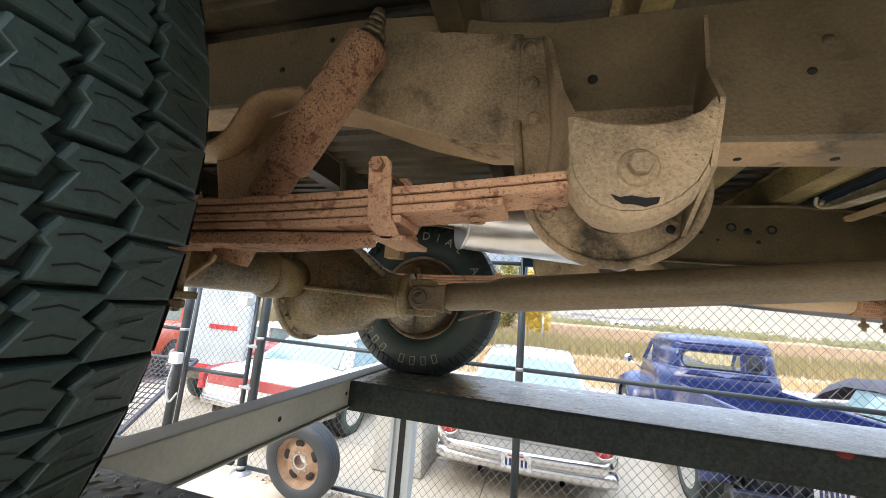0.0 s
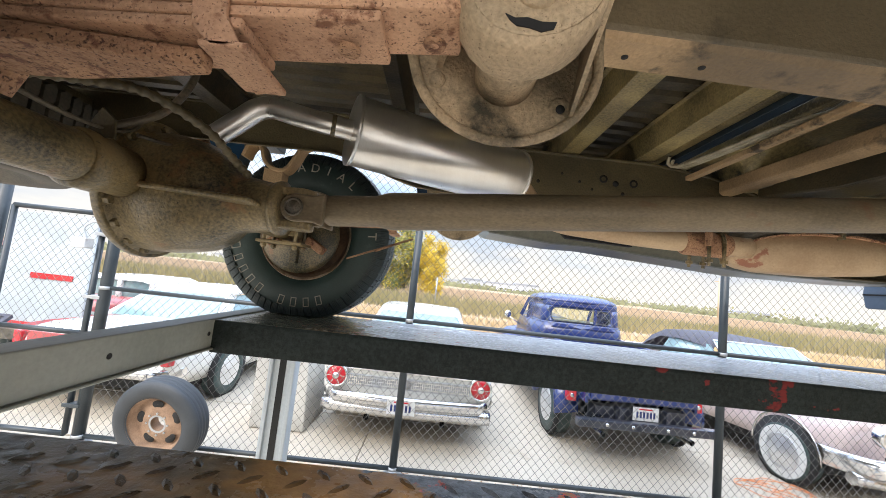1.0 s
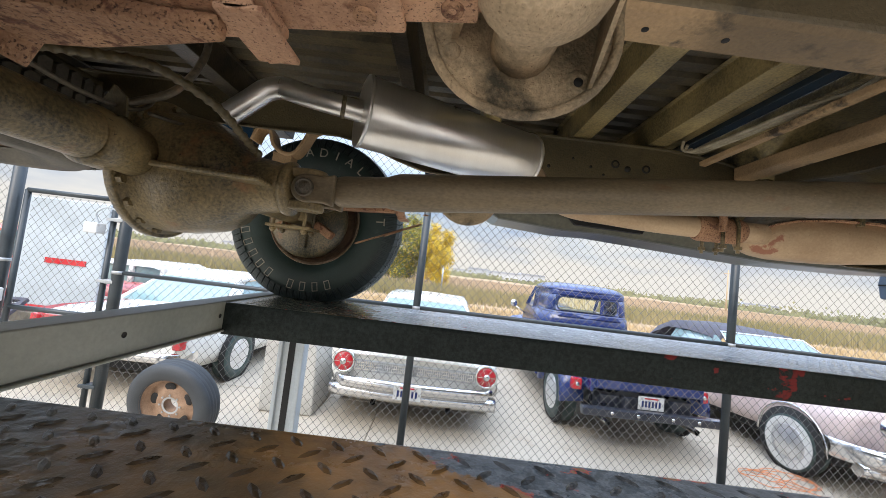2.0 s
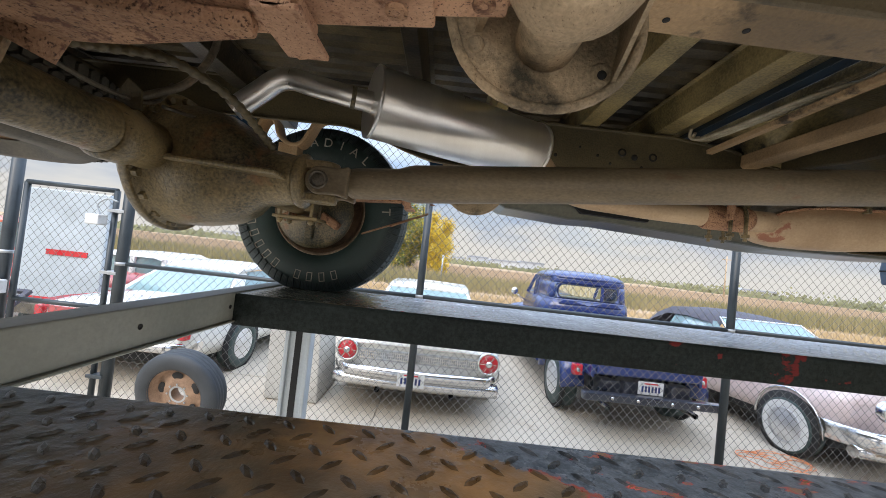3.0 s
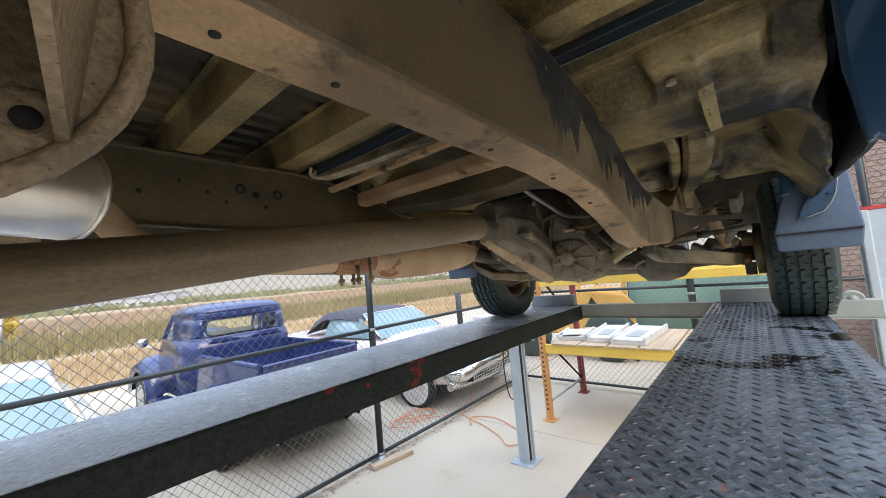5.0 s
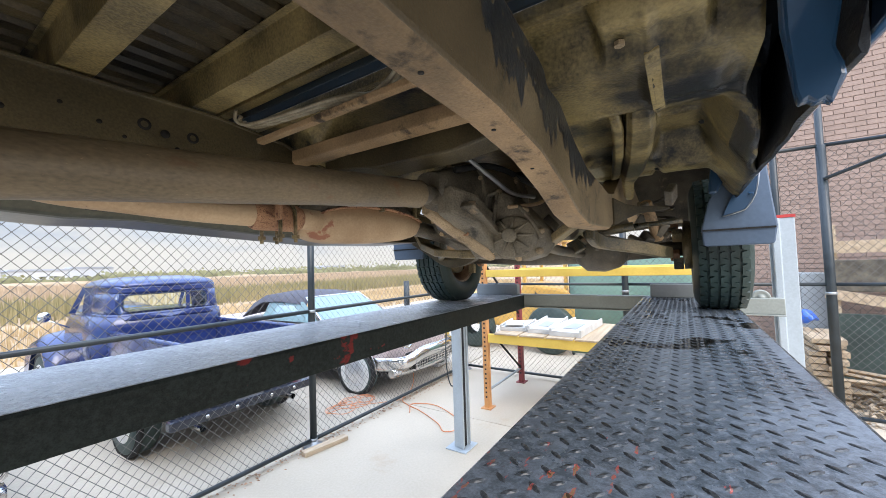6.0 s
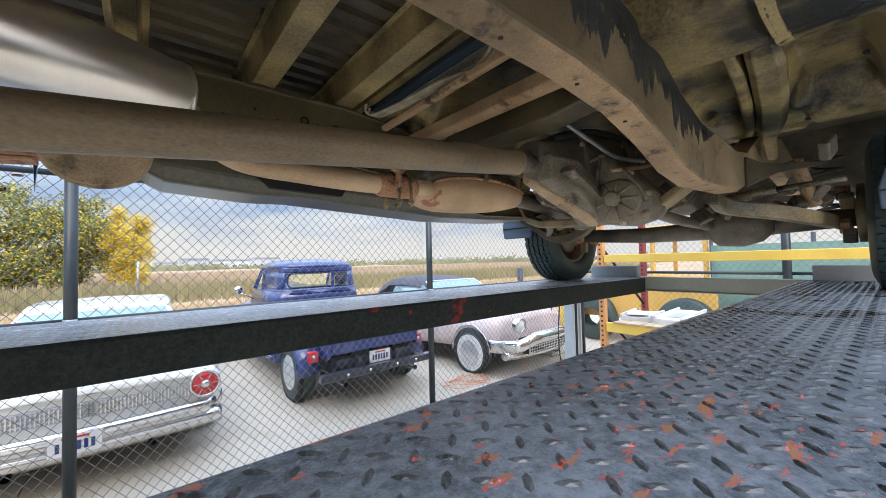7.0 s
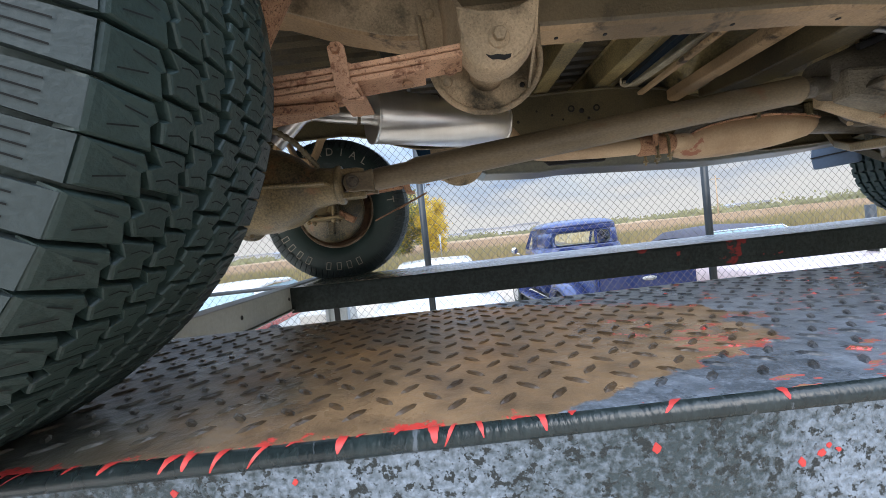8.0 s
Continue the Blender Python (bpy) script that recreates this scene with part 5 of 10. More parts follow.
for side in (-1, 1):
    bm = bmesh.new()
    rings = []
    for x, hw, zs, zb in SHIELD:
        y = YC + side * hw
        rings.append([(x, y - 0.004 * side, zs - 0.003), (x, y + 0.010 * side, zs - 0.003 + 0.002 * math.sin(x * 90)), (x, y + 0.010 * side, zs + 0.003 + 0.002 * math.sin(x * 90)), (x, y - 0.004 * side, zs + 0.003)])
    loft(bm, rings, smooth=False)
    bmesh.ops.recalc_face_normals(bm, faces=bm.faces)
    part("seam", bm, M["rust"], cat, bevel=0.001)
for x, z in ((2.19, 2.106), (2.39, 2.10)):
    bm = bmesh.new()
    prism(bm, [(x - 0.007, z - 0.012), (x + 0.007, z - 0.012), (x + 0.008, z + 0.03), (x - 0.006, z + 0.032)], "y", YC - 0.094, YC - 0.070)
    part("seam_clip", bm, M["axle"], cat, bevel=0.002)
bm = bmesh.new()
tube(bm, curve_points([(2.44, 1.985, 2.065), (2.54, 1.975, 2.055), (2.68, 1.95, 2.03), (2.80, 1.93, 1.99), (2.95, 1.95, 1.97), (3.15, 2.0, 2.02)], 5), 0.034, 14)
part("down_pipe", bm, M["grease"], truck)
bm = bmesh.new()
tube(bm, [(1.745, 1.953, 2.044), (1.757, 1.953, 2.044), (1.87, 1.951, 2.045), (1.885, 1.951, 2.045)], [0.032, 0.038, 0.038, 0.032], 18)
clamp_ob = part("pipe_clamp", bm, M["rust"], truck, "rusty exhaust clamp sleeve")
for x in (1.80, 1.845):
    bm = bmesh.new()
    tube(bm, [(x, 1.952 + 0.043 * math.cos(a), 2.045 + 0.043 * math.sin(a)) for a in np.linspace(radians(-10), radians(190), 13)], 0.0052, 8)
    for q in (-1, 1):
        tube(bm, [(x, 1.952 + q * 0.043, 2.045), (x, 1.952 + q * 0.043, 1.974)], 0.0052, 8)
        hexbolt(bm, (x, 1.952 + q * 0.043, 1.984), "z", 0.011, 0.010)
    part("u_bolt", bm, M["axle"], clamp_ob)
bm = bmesh.new()
prism(bm, [(1.765, 2.092), (1.815, 2.092), (1.812, 2.082), (1.795, 2.078), (1.79, 2.03), (1.784, 2.03), (1.783, 2.078), (1.768, 2.082)], "y", 1.885, 1.908)
part("hanger_strap", bm, M["rust"], clamp_ob, "rusty bent hanger tab", bevel=0.002)

# bed floor with its corrugations, cross sills and sides
bm = bmesh.new()
prof = []
for k in range(27):
    y = 0.80 + k * 0.0738
    prof += [(y, 2.478), (y + 0.04, 2.478), (y + 0.048, 2.492), (y + 0.066, 2.492)]
loft(bm, [[(x, y, z) for y, z in prof] for x in (-1.2, 0.0, 1.0, 1.905)], close=False, smooth=False)
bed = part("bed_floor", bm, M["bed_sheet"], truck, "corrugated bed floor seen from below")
bm = bmesh.new()
box(bm, -1.2, 1.905, 0.79, 2.73, 2.50, 2.506)
part("bed_floor_top", bm, M["truck_blue"], bed)
for i, x in enumerate((-0.55, 0.15, 0.83, 1.13, 1.475, 1.76)):
    bm = bmesh.new()
    w = 0.032 if i in (2, 3) else 0.045
    o = [(x - w - 0.016, 2.474), (x - w, 2.474), (x - w + 0.01, 2.392), (x + w - 0.01, 2.392), (x + w, 2.474), (x + w + 0.016, 2.474), (x + w + 0.016, 2.478), (x - w - 0.016, 2.478)]
    prism(bm, o, "y", 0.86, 2.66)
    # The first three sills take the darker sheet colour.
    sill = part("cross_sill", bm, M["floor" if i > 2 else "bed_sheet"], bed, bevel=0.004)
bm = bmesh.new()
box(bm, 1.865, 1.90, 0.80, 2.72, 2.44, 2.498)
front_sill = part("bed_front_sill", bm, M["floor"], bed, "front edge of the bed", bevel=0.004)
bm = bmesh.new()
box(bm, 1.902, 1.908, 0.80, 2.72, 2.425, 2.60)
part("bed_head", bm, M["dusty_blue"], bed, "dark blue head board", bevel=0.001)


def bed_side(s):
    bm = bmesh.new()
    near = s(1) > s(0)
    ax_, az_ = (0.46, 0.42) if near else (0.505, 0.46)
    pw = 1.0 if near else 0.6
    arch = [(AXLE_X + ax_ * math.copysign(abs(math.cos(a)) ** pw, math.cos(a)), 2.06 + az_ * math.sin(a) ** pw) for a in np.linspace(math.pi, 0, 15)]
    o = [(-1.2, 2.22), (-0.5, 2.22)] + arch + [(AXLE_X + ax_ + 0.01, 2.20), (1.905, 2.20), (1.905, 2.95), (-1.2, 2.95)]
    prism(bm, o, "y", s(0.752), s(0.768))
    side = part("bed_side", bm, M["truck_blue"], truck, "blue bed side with a wheel arch", bevel=0.004)


both(bed_side)
bm = bmesh.new()
prism(bm, [(0.055, 2.386), (0.088, 2.378), (0.060, 2.228), (0.015, 2.302)], "y", 2.55, 2.556)
part("arch_bracket", bm, M["dusty_blue"], bed, "pale dusty blue bracket by the wheel arch", bevel=0.001)
bm = bmesh.new()
box(bm, 0.045, 0.090, 2.54, 2.566, 2.36, 2.48)
part("bracket_tab", bm, M["floor"], bed)

# cab: floor, rockers, back wall
def pan_height(x, y):
    """Underside of the pressed cab floor: tunnel, recessed panels, beads and a rolled outer edge."""
    a = abs(y - CY)
    step = lambda q, lo, hi: min(1.0, max(0.0, (q - lo) / (hi - lo))) ** 2 * (3 - 2 * min(1.0, max(0.0, (q - lo) / (hi - lo))))
    z = 2.312 + 0.13 * (1 - step(a, 0.22, 0.36)) - (0.065 + 0.078 * step(x, 2.38, 2.50)) * step(a, 0.83, 0.944)
    z += 0.085 * (1 - step(x, 2.03, 2.08)) * (1 - 0.6 * step(a, 0.595, 0.61) * (1 - step(a, 0.79, 0.805))) + 0.05 * step(x, 3.30, 3.42)
    pocket = lambda x0, x1, a0, a1, e: step(x, x0 - e, x0 + e) * (1 - step(x, x1 - e, x1 + e)) * step(a, a0 - e, a0 + e) * (1 - step(a, a1 - e, a1 + e))
    z += 0.10 * pocket(2.42, 2.98, 0.655, 0.83, 0.028) - 0.030 * pocket(3.02, 3.17, 0.66, 0.88, 0.02) + 0.06 * pocket(3.20, 3.36, 0.64, 0.86, 0.02)
    brim = np.interp(x, (2.36, 2.42, 2.73, 2.76), (0.882, 0.915, 0.938, 1.2))
    z += 0.24 * step(a, brim - 0.006, brim + 0.006) - 0.022 * pocket(2.14, 2.30, 0.68, 0.84, 0.03)
    z += 0.030 * pocket(2.36, 2.95, 0.40, 0.62, 0.03)
    for bx in (2.33, 2.73, 3.22):
        z -= 0.014 * math.exp(-((x - bx) / 0.014) ** 2) * step(a, 0.36, 0.42)
    return z - 0.010 * math.exp(-((a - 0.69) / 0.013) ** 2) * (x < 2.42) + 0.003 * noise.noise(Vector((x * 6, y * 6, 0)))


bm = bmesh.new()
pan_y = np.linspace(0.815, 2.699, 190)
loft(bm, [[(1.966, y, 2.415) for y in pan_y]] + [[(x, y, pan_height(x, y)) for y in pan_y] for x in np.linspace(1.967, 3.42, 100)], close=False, smooth=True)
bm.normal_update()
# Steep and deep sill faces go black: the gap's shade put into colour.
for q in bm.faces:
    c = q.calc_center_median()
    q.material_index = 1 if c.x < 2.76 and abs(c.y - CY) > 0.872 and (abs(q.normal.z) < 0.6 or c.z > 2.38) else 0
cab = part("cab_floor", bm, [M["cab_pan"], M["tar_shade"]], truck, "dusty cab floor pan with pressed ribs")
def on_pan(x0, x1, y0, y1, drop, steps=14):
    """A thin pressed strip that follows the floor pan."""
    bm = bmesh.new()
    rings = []
    for x in np.linspace(x0, x1, steps):
        za, zb = pan_height(x, y0), pan_height(x, y1)
        rings.append([(x, y0, za + 0.004), (x, y0, za - drop), (x, y1, zb - drop), (x, y1, zb + 0.004)])
    loft(bm, rings, smooth=False)
    bmesh.ops.recalc_face_normals(bm, faces=bm.faces)
    return bm


for s_ in (lambda y: y, lambda y: 2 * CY - y):
    lo = lambda a, b: (min(s_(a), s_(b)), max(s_(a), s_(b)))
    part("floor_strap", on_pan(2.06, 2.37, *lo(1.046, 1.074), 0.006), M["floor"], cab, "raised floor strap", bevel=0.002)
    bm = bmesh.new()
    hexbolt(bm, (2.035, s_(1.114), pan_height(2.035, s_(1.114)) - 0.003), "z", 0.011, -0.009)
    part("plate_bolt", bm, M["hanger"], cab)
    for gx, gy in ((2.30, 0.95), (2.56, 1.12), (2.86, 0.94), (3.12, 1.10)):
        bm = bmesh.new()
        lathe(bm, [(0.0001, 0.0), (0.012, 0.0), (0.014, 0.003), (0.016, 0.006)], (gx, s_(gy), pan_height(gx, s_(gy)) - 0.004), "z", 14)
        part("floor_plug", bm, M["dark"], cab)
bm = bmesh.new()
box(bm, 1.945, 1.965, 0.80, 2.71, 2.425, 3.1)
part("cab_back", bm, M["dusty_blue"], cab, "blue back wall of the cab", bevel=0.006)
bm = bmesh.new()
box(bm, 1.943, 1.966, 0.89, 2.62, 2.395, 2.425)
part("rear_flange", bm, M["floor"], cab, "dusty rear flange of the cab floor", bevel=0.003)
# Dark sheet added above the sill gap in place of its shade.
bm = bmesh.new()
box(bm, 1.97, 3.36, 0.785, 2.729, 2.47, 2.475)
part("sill_void", bm, M["dark"], cab)


def cab_side(s):
    bm = bmesh.new()
    o = [(0.735, 2.95), (0.729, 2.30), (0.733, 2.264), (0.745, 2.244), (0.775, 2.205), (0.806, 2.172), (0.811, 2.177), (0.785, 2.212), (0.750, 2.26), (0.747, 2.30), (0.747, 2.95)]
    prism(bm, [(s(y), z) for y, z in o], "x", 1.945, 3.36)
    side = part("cab_side", bm, M["truck_blue"], cab, "blue cab side above the rocker", bevel=0.003)
    bm = bmesh.new()
    wv = lambda x, k: 0.0025 * math.sin(x * 9 + k) + 0.0015 * math.sin(x * 31 + k)
    rings = []
    for x in np.linspace(1.93, 3.355, 40):
        w = wv(x, 1)
        rings.append([(x, s(0.806), 2.174 + w), (x, s(0.809), 2.164 + w), (x, s(0.818 + w), 2.167 + w), (x, s(0.818), 2.178 + w), (x, s(0.800), 2.26), (x, s(0.797), 2.46), (x, s(0.790), 2.46)])
    loft(bm, rings, smooth=False)
    bmesh.ops.recalc_face_normals(bm, faces=bm.faces)
    # Black so that the inner wall looks unlit.
    part("rocker", bm, M["tar_shade"], cab, "black rocker pinch edge and inner sill wall", bevel=0.001)
    bm = bmesh.new()
    o = [(0.815, 2.6), (0.820, 2.30), (0.822, 2.254), (0.834, 2.19), (0.828, 2.165), (0.826, 2.147), (0.834, 2.126), (0.840, 2.108), (0.848, 2.116), (0.857, 2.111), (0.866, 2.120), (0.875, 2.114), (0.880, 2.135), (0.886, 2.233), (0.884, 2.6)]
    rings = []
    for dx, bow in ((0.0, 0.0), (0.010, 0.004), (0.020, 0.0)):
        rings.append([(1.944 + dx, s(y + bow * math.sin(z * 40)), z) for y, z in o])
    loft(bm, rings, smooth=False)
    bmesh.ops.recalc_face_normals(bm, faces=bm.faces)
    part("cab_corner", bm, M["truck_blue"], cab, "dented blue cab corner with a ragged lower edge", bevel=0.006)
    for shift, wide, low in ((0.0, 1.0, 0.0), (0.088, 0.42, 0.012)):
        bm = bmesh.new()
        rings = []
        for x, ya, yb, z in ((2.335, 1.082, 1.130, 2.318), (2.36, 1.070, 1.142, 2.285), (2.44, 1.070, 1.150, 2.272), (2.70, 1.100, 1.185, 2.262), (2.98, 1.145, 1.232, 2.258), (3.08, 1.172, 1.246, 2.256), (3.14, 1.200, 1.252, 2.246), (3.26, 1.215, 1.260, 2.205), (3.30, 1.222, 1.256, 2.200)):
            if low and x > 3.1:
                continue
            ya, yb, z = ya + shift, ya + shift + (yb - ya) * wide, z + low
            r = (yb - ya) * 0.2
            rings.append([(x, s(ya), z + 0.06), (x, s(ya), z + r), (x, s(ya + r), z), (x, s(yb - r), z), (x, s(yb), z + r), (x, s(yb), z + 0.06)])
        loft(bm, rings, smooth=False)
        bmesh.ops.recalc_face_normals(bm, faces=bm.faces)
        part("floor_rib", bm, M["cab_pan"], cab, bevel=0.003)
    bm = bmesh.new()
    rings = [[(x, s(y) - 0.03, z - h), (x, s(y) + 0.03, z - h), (x, s(y) + 0.03, z), (x, s(y) - 0.03, z)] for x, y, z, h in ((2.99, 1.30, 2.175, 0.125), (3.01, 1.255, 2.145, 0.07), (3.02, 1.21, 2.132, 0.038), (3.03, 1.15, 2.128, 0.028), (3.04, 1.09, 2.12, 0.018))]
    loft(bm, rings, smooth=False)
    part("body_mount", bm, M["frame"], truck, "flared body-mount bracket", bevel=0.006)
    bm = bmesh.new()
    rings = []
    for z, ya, yb, dx in ((2.44, 0.705, 0.80, 0.06), (2.30, 0.695, 0.85, 0.035), (2.16, 0.688, 0.915, 0.015), (2.03, 0.678, 0.950, 0.0), (1.955, 0.690, 0.945, 0.0), (1.948, 0.70, 0.935, 0.0)):
        rings.append([(3.33 + dx, s(ya), z), (3.33 + dx, s(yb), z), (3.35 + dx, s(yb), z), (3.35 + dx, s(ya), z)])
    loft(bm, rings, smooth=False)
    bmesh.ops.recalc_face_normals(bm, faces=bm.faces)
    flap_bm = bm
    bm = bmesh.new()
    prism(bm, [(s(y), z) for y, z in ((0.867, 2.083), (0.785, 2.108), (0.748, 2.170), (0.731, 2.270), (0.755, 2.275), (0.80, 2.22), (0.845, 2.14))], "x", 3.322, 3.328)
    part("fender_corner", bm, M["truck_blue"], truck, "glossy blue fender corner in front of the flap", bevel=0.002)
    bm = bmesh.new()
    tube(bm, [(3.320, s(y), z) for y, z in ((0.867, 2.081), (0.826, 2.090), (0.785, 2.105), (0.762, 2.135), (0.746, 2.170), (0.735, 2.22), (0.729, 2.270))], 0.0028, 6)
    # Pale line that follows the corner's outline.
    part("fender_edge", bm, M["galv"], truck, "thin bright line along the fender corner")
    bm = flap_bm
    flap = part("mud_flap", bm, M["mud_flap"], truck, "grey-blue moulded mud flap", bevel=0.008)
    bm = bmesh.new()
    box(bm, 3.324, 3.33, min(s(0.685), s(0.945)), max(s(0.685), s(0.945)), 2.018, 2.026)
    part("flap_groove", bm, M["dark"], flap)
    bm = bmesh.new()
    rings = [[(x, s(ya), z), (x, s(yb), z), (x + 0.03, s(yb), z), (x + 0.03, s(ya), z)] for x, ya, yb, z in ((3.29, 0.78, 0.87, 2.62), (3.275, 0.795, 0.885, 2.44), (3.262, 0.83, 0.905, 2.30), (3.255, 0.885, 0.92, 2.18))]
    loft(bm, rings, smooth=False)
    bmesh.ops.recalc_face_normals(bm, faces=bm.faces)
    part("fender_lip", bm, M["truck_blue"], truck, "blue rear lip of the front fender", bevel=0.012)
    bm = bmesh.new()
    arch = [(3.82 + 0.45 * math.cos(a), 2.06 + 0.42 * math.sin(a)) for a in np.linspace(math.pi, 0, 13)]
    o = [(3.36, 2.95), (3.36, 2.2), (3.3, 2.17)] + arch[1:] + [(4.7, 2.12), (4.7, 2.95)]
    prism(bm, o, "y", s(0.752), s(0.772))
    part("front_fender", bm, M["truck_blue"], truck, "blue front fender", bevel=0.004)


both(cab_side)
bm = bmesh.new()
box(bm, 3.42, 4.75, 0.80, 2.71, 2.62, 2.64)
box(bm, 4.70, 4.75, 0.80, 2.71, 2.15, 2.62)
part("engine_bay_apron", bm, M["grease"], truck)
bm = bmesh.new()
box(bm, 1.96, 4.74, 0.77, 2.744, 3.0, 3.05)
part("cab_shell_top", bm, M["truck_blue"], truck, bevel=0.02)

# lines and crossmembers between the rails
bm = bmesh.new()
for k in range(3):
    o = 0.0145 * k
    tube(bm, curve_points([(1.815 + o, 2.150, 2.392 - o), (1.822 + o, 2.165, 2.368), (1.846 + o, 2.142, 2.356), (1.868 + o, 1.985, 2.355), (1.884 + o, 1.80, 2.355), (1.900 + o, 1.735, 2.355), (1.922 + o, 1.690, 2.356), (1.902 + o, 1.615, 2.360), (1.888 + o, 1.575, 2.375), (1.884 + o, 1.545, 2.43)], 6), 0.0058, 9)
part("brake_line", bm, M["steel_line"], truck, "bundle of three dusty steel lines")
bm = bmesh.new()
rings = [[(1.918 - 0.02 * q - 0.016, y, 2.338), (1.918 - 0.02 * q - 0.012, y, 2.322), (1.918 - 0.02 * q + 0.012, y, 2.322), (1.918 - 0.02 * q + 0.016, y, 2.338)] for q, y in ((0, 2.195), (0.3, 1.98), (0.7, 1.72), (1, 1.47))]
loft(bm, rings, smooth=False)
bmesh.ops.recalc_face_normals(bm, faces=bm.faces)
part("cross_brace", bm, M["flange"], truck, "tan pressed brace under the brake lines", bevel=0.003)
bm = bmesh.new()
prism(bm, [(2.06, 2.345), (2.06, 2.30), (2.075, 2.29), (2.11, 2.29), (2.125, 2.30), (2.125, 2.345)], "y", 1.285, 2.23)
part("crossmember", bm, M["flange"], truck, "tan pressed crossmember", bevel=0.006)
bm = bmesh.new()
rings = []
for y, z in ((1.33, 2.28), (1.45, 2.265), (1.60, 2.245), (1.90, 2.245), (2.06, 2.265), (2.18, 2.28)):
    rings.append([(2.17, y, z), (2.26, y, z - 0.015), (2.26, y, z + 0.075), (2.17, y, z + 0.085)])
loft(bm, rings, smooth=False)
bmesh.ops.recalc_face_normals(bm, faces=bm.faces)
part("crossmember", bm, M["frame"], truck, "bent gearbox crossmember", bevel=0.008)
bm = bmesh.new()
rings = []
for y, z, x in ((1.34, 2.03, 2.62), (1.45, 1.955, 2.62), (1.58, 1.925, 2.60), (1.80, 1.925, 2.60), (1.98, 1.94, 2.66), (2.12, 1.98, 2.75), (2.19, 2.06, 2.78)):
    rings.append([(x - 0.045, y, z), (x + 0.045, y, z), (x + 0.045, y, z + 0.035), (x - 0.045, y, z + 0.035)])
loft(bm, rings, smooth=False)
bmesh.ops.recalc_face_normals(bm, faces=bm.faces)
part("skid_crossmember", bm, M["axle"], truck, "greasy drop crossmember", bevel=0.006)

# gearbox and transfer case
bm = bmesh.new()
rings = []
for x, y, z, ry, rz in ((2.28, 1.77, 2.18, 0.05, 0.05), (2.36, 1.77, 2.17, 0.075, 0.085), (2.46, 1.76, 2.15, 0.115, 0.14), (2.58, 1.74, 2.14, 0.17, 0.16), (2.74, 1.74, 2.15, 0.17, 0.15), (2.86, 1.76, 2.18, 0.13, 0.13), (3.15, 1.76, 2.22, 0.14, 0.15), (3.35, 1.757, 2.24, 0.20, 0.20), (3.42, 1.757, 2.25, 0.22, 0.21)):
    rings.append([(x, y + ry * math.copysign(abs(math.cos(a)) ** 0.7, math.cos(a)), z + rz * math.copysign(abs(math.sin(a)) ** 0.7, math.sin(a))) for a in np.linspace(0, 2 * math.pi, 25)[:-1]])
loft(bm, rings)
gear = part("gearbox", bm, M["grease"], truck, "greasy cast gearbox and transfer case")
bm = bmesh.new()
face = [(1.655, 2.185), (1.60, 2.178), (1.545, 2.145), (1.49, 2.085), (1.435, 2.02), (1.428, 1.965), (1.455, 1.925), (1.52, 1.908), (1.60, 1.918), (1.638, 1.95), (1.628, 2.03), (1.665, 2.09)]
cy_, cz_ = 1.55, 2.03
rings = [[(x, cy_ + (y - cy_) * k, cz_ + (z - cz_) * k) for y, z in face] for x, k in ((2.492, 0.80), (2.500, 0.92), (2.508, 1.0), (2.60, 1.02), (2.70, 0.85))]
loft(bm, rings, smooth=False)
bmesh.ops.recalc_face_normals(bm, faces=bm.faces)
part("transfer_case_cover", bm, M["casting"], gear, "dusty cast transfer case half", bevel=0.006)
bm = bmesh.new()
rings = []
for x, r in ((2.470, 0.045), (2.476, 0.085), (2.484, 0.093), (2.51, 0.095)):
    rings.append([(x, 1.545 + r * math.cos(a), 1.995 + r * 0.82 * math.sin(a)) for a in np.linspace(0, 2 * math.pi, 25)[:-1]])
loft(bm, rings)
part("output_cover", bm, M["casting"], gear, "round ribbed output cover")
bm = bmesh.new()
lathe(bm, [(0.0001, -0.030), (0.020, -0.030), (0.025, -0.026), (0.026, 0.0), (0.034, 0.006)], (2.474, 1.545, 2.0), "x", 20)
part("cover_boss", bm, M["casting"], gear)
for k in range(9):
    a = 2 * math.pi * k / 9 + 0.35
    bm = bmesh.new()
    tube(bm, [(2.466, 1.545 + 0.026 * math.cos(a), 2.0 + 0.026 * math.sin(a)), (2.474, 1.545 + 0.086 * math.cos(a), 1.997 + 0.072 * math.sin(a))], [0.006, 0.004], 6)
    part("cover_rib", bm, M["casting"], gear)
for pts in ([(2.488, 1.600, 2.165), (2.480, 1.612, 2.09), (2.478, 1.618, 2.03), (2.482, 1.630, 1.95)], [(2.488, 1.60, 2.165), (2.47, 1.66, 2.15), (2.44, 1.72, 2.14)], [(2.478, 1.618, 2.03), (2.47, 1.66, 2.09), (2.44, 1.71, 2.15)], [(2.49, 1.53, 2.12), (2.488, 1.47, 2.045), (2.49, 1.44, 1.985)]):
    bm = bmesh.new()
    tube(bm, curve_points(pts, 4), 0.008, 8)
    part("casting_rib", bm, M["casting"], gear)
for y_, z_ in ((1.60, 2.168), (1.50, 2.09), (1.445, 2.01), (1.452, 1.94), (1.53, 1.918), (1.625, 1.945), (1.63, 2.03)):
    bm = bmesh.new()
    lathe(bm, [(0.0001, -0.014), (0.008, -0.014), (0.010, -0.010), (0.013, 0.0), (0.013, 0.012)], (2.50, y_, z_), "x", 10)
    part("case_bolt", bm, M["hanger"], gear)
bm = bmesh.new()
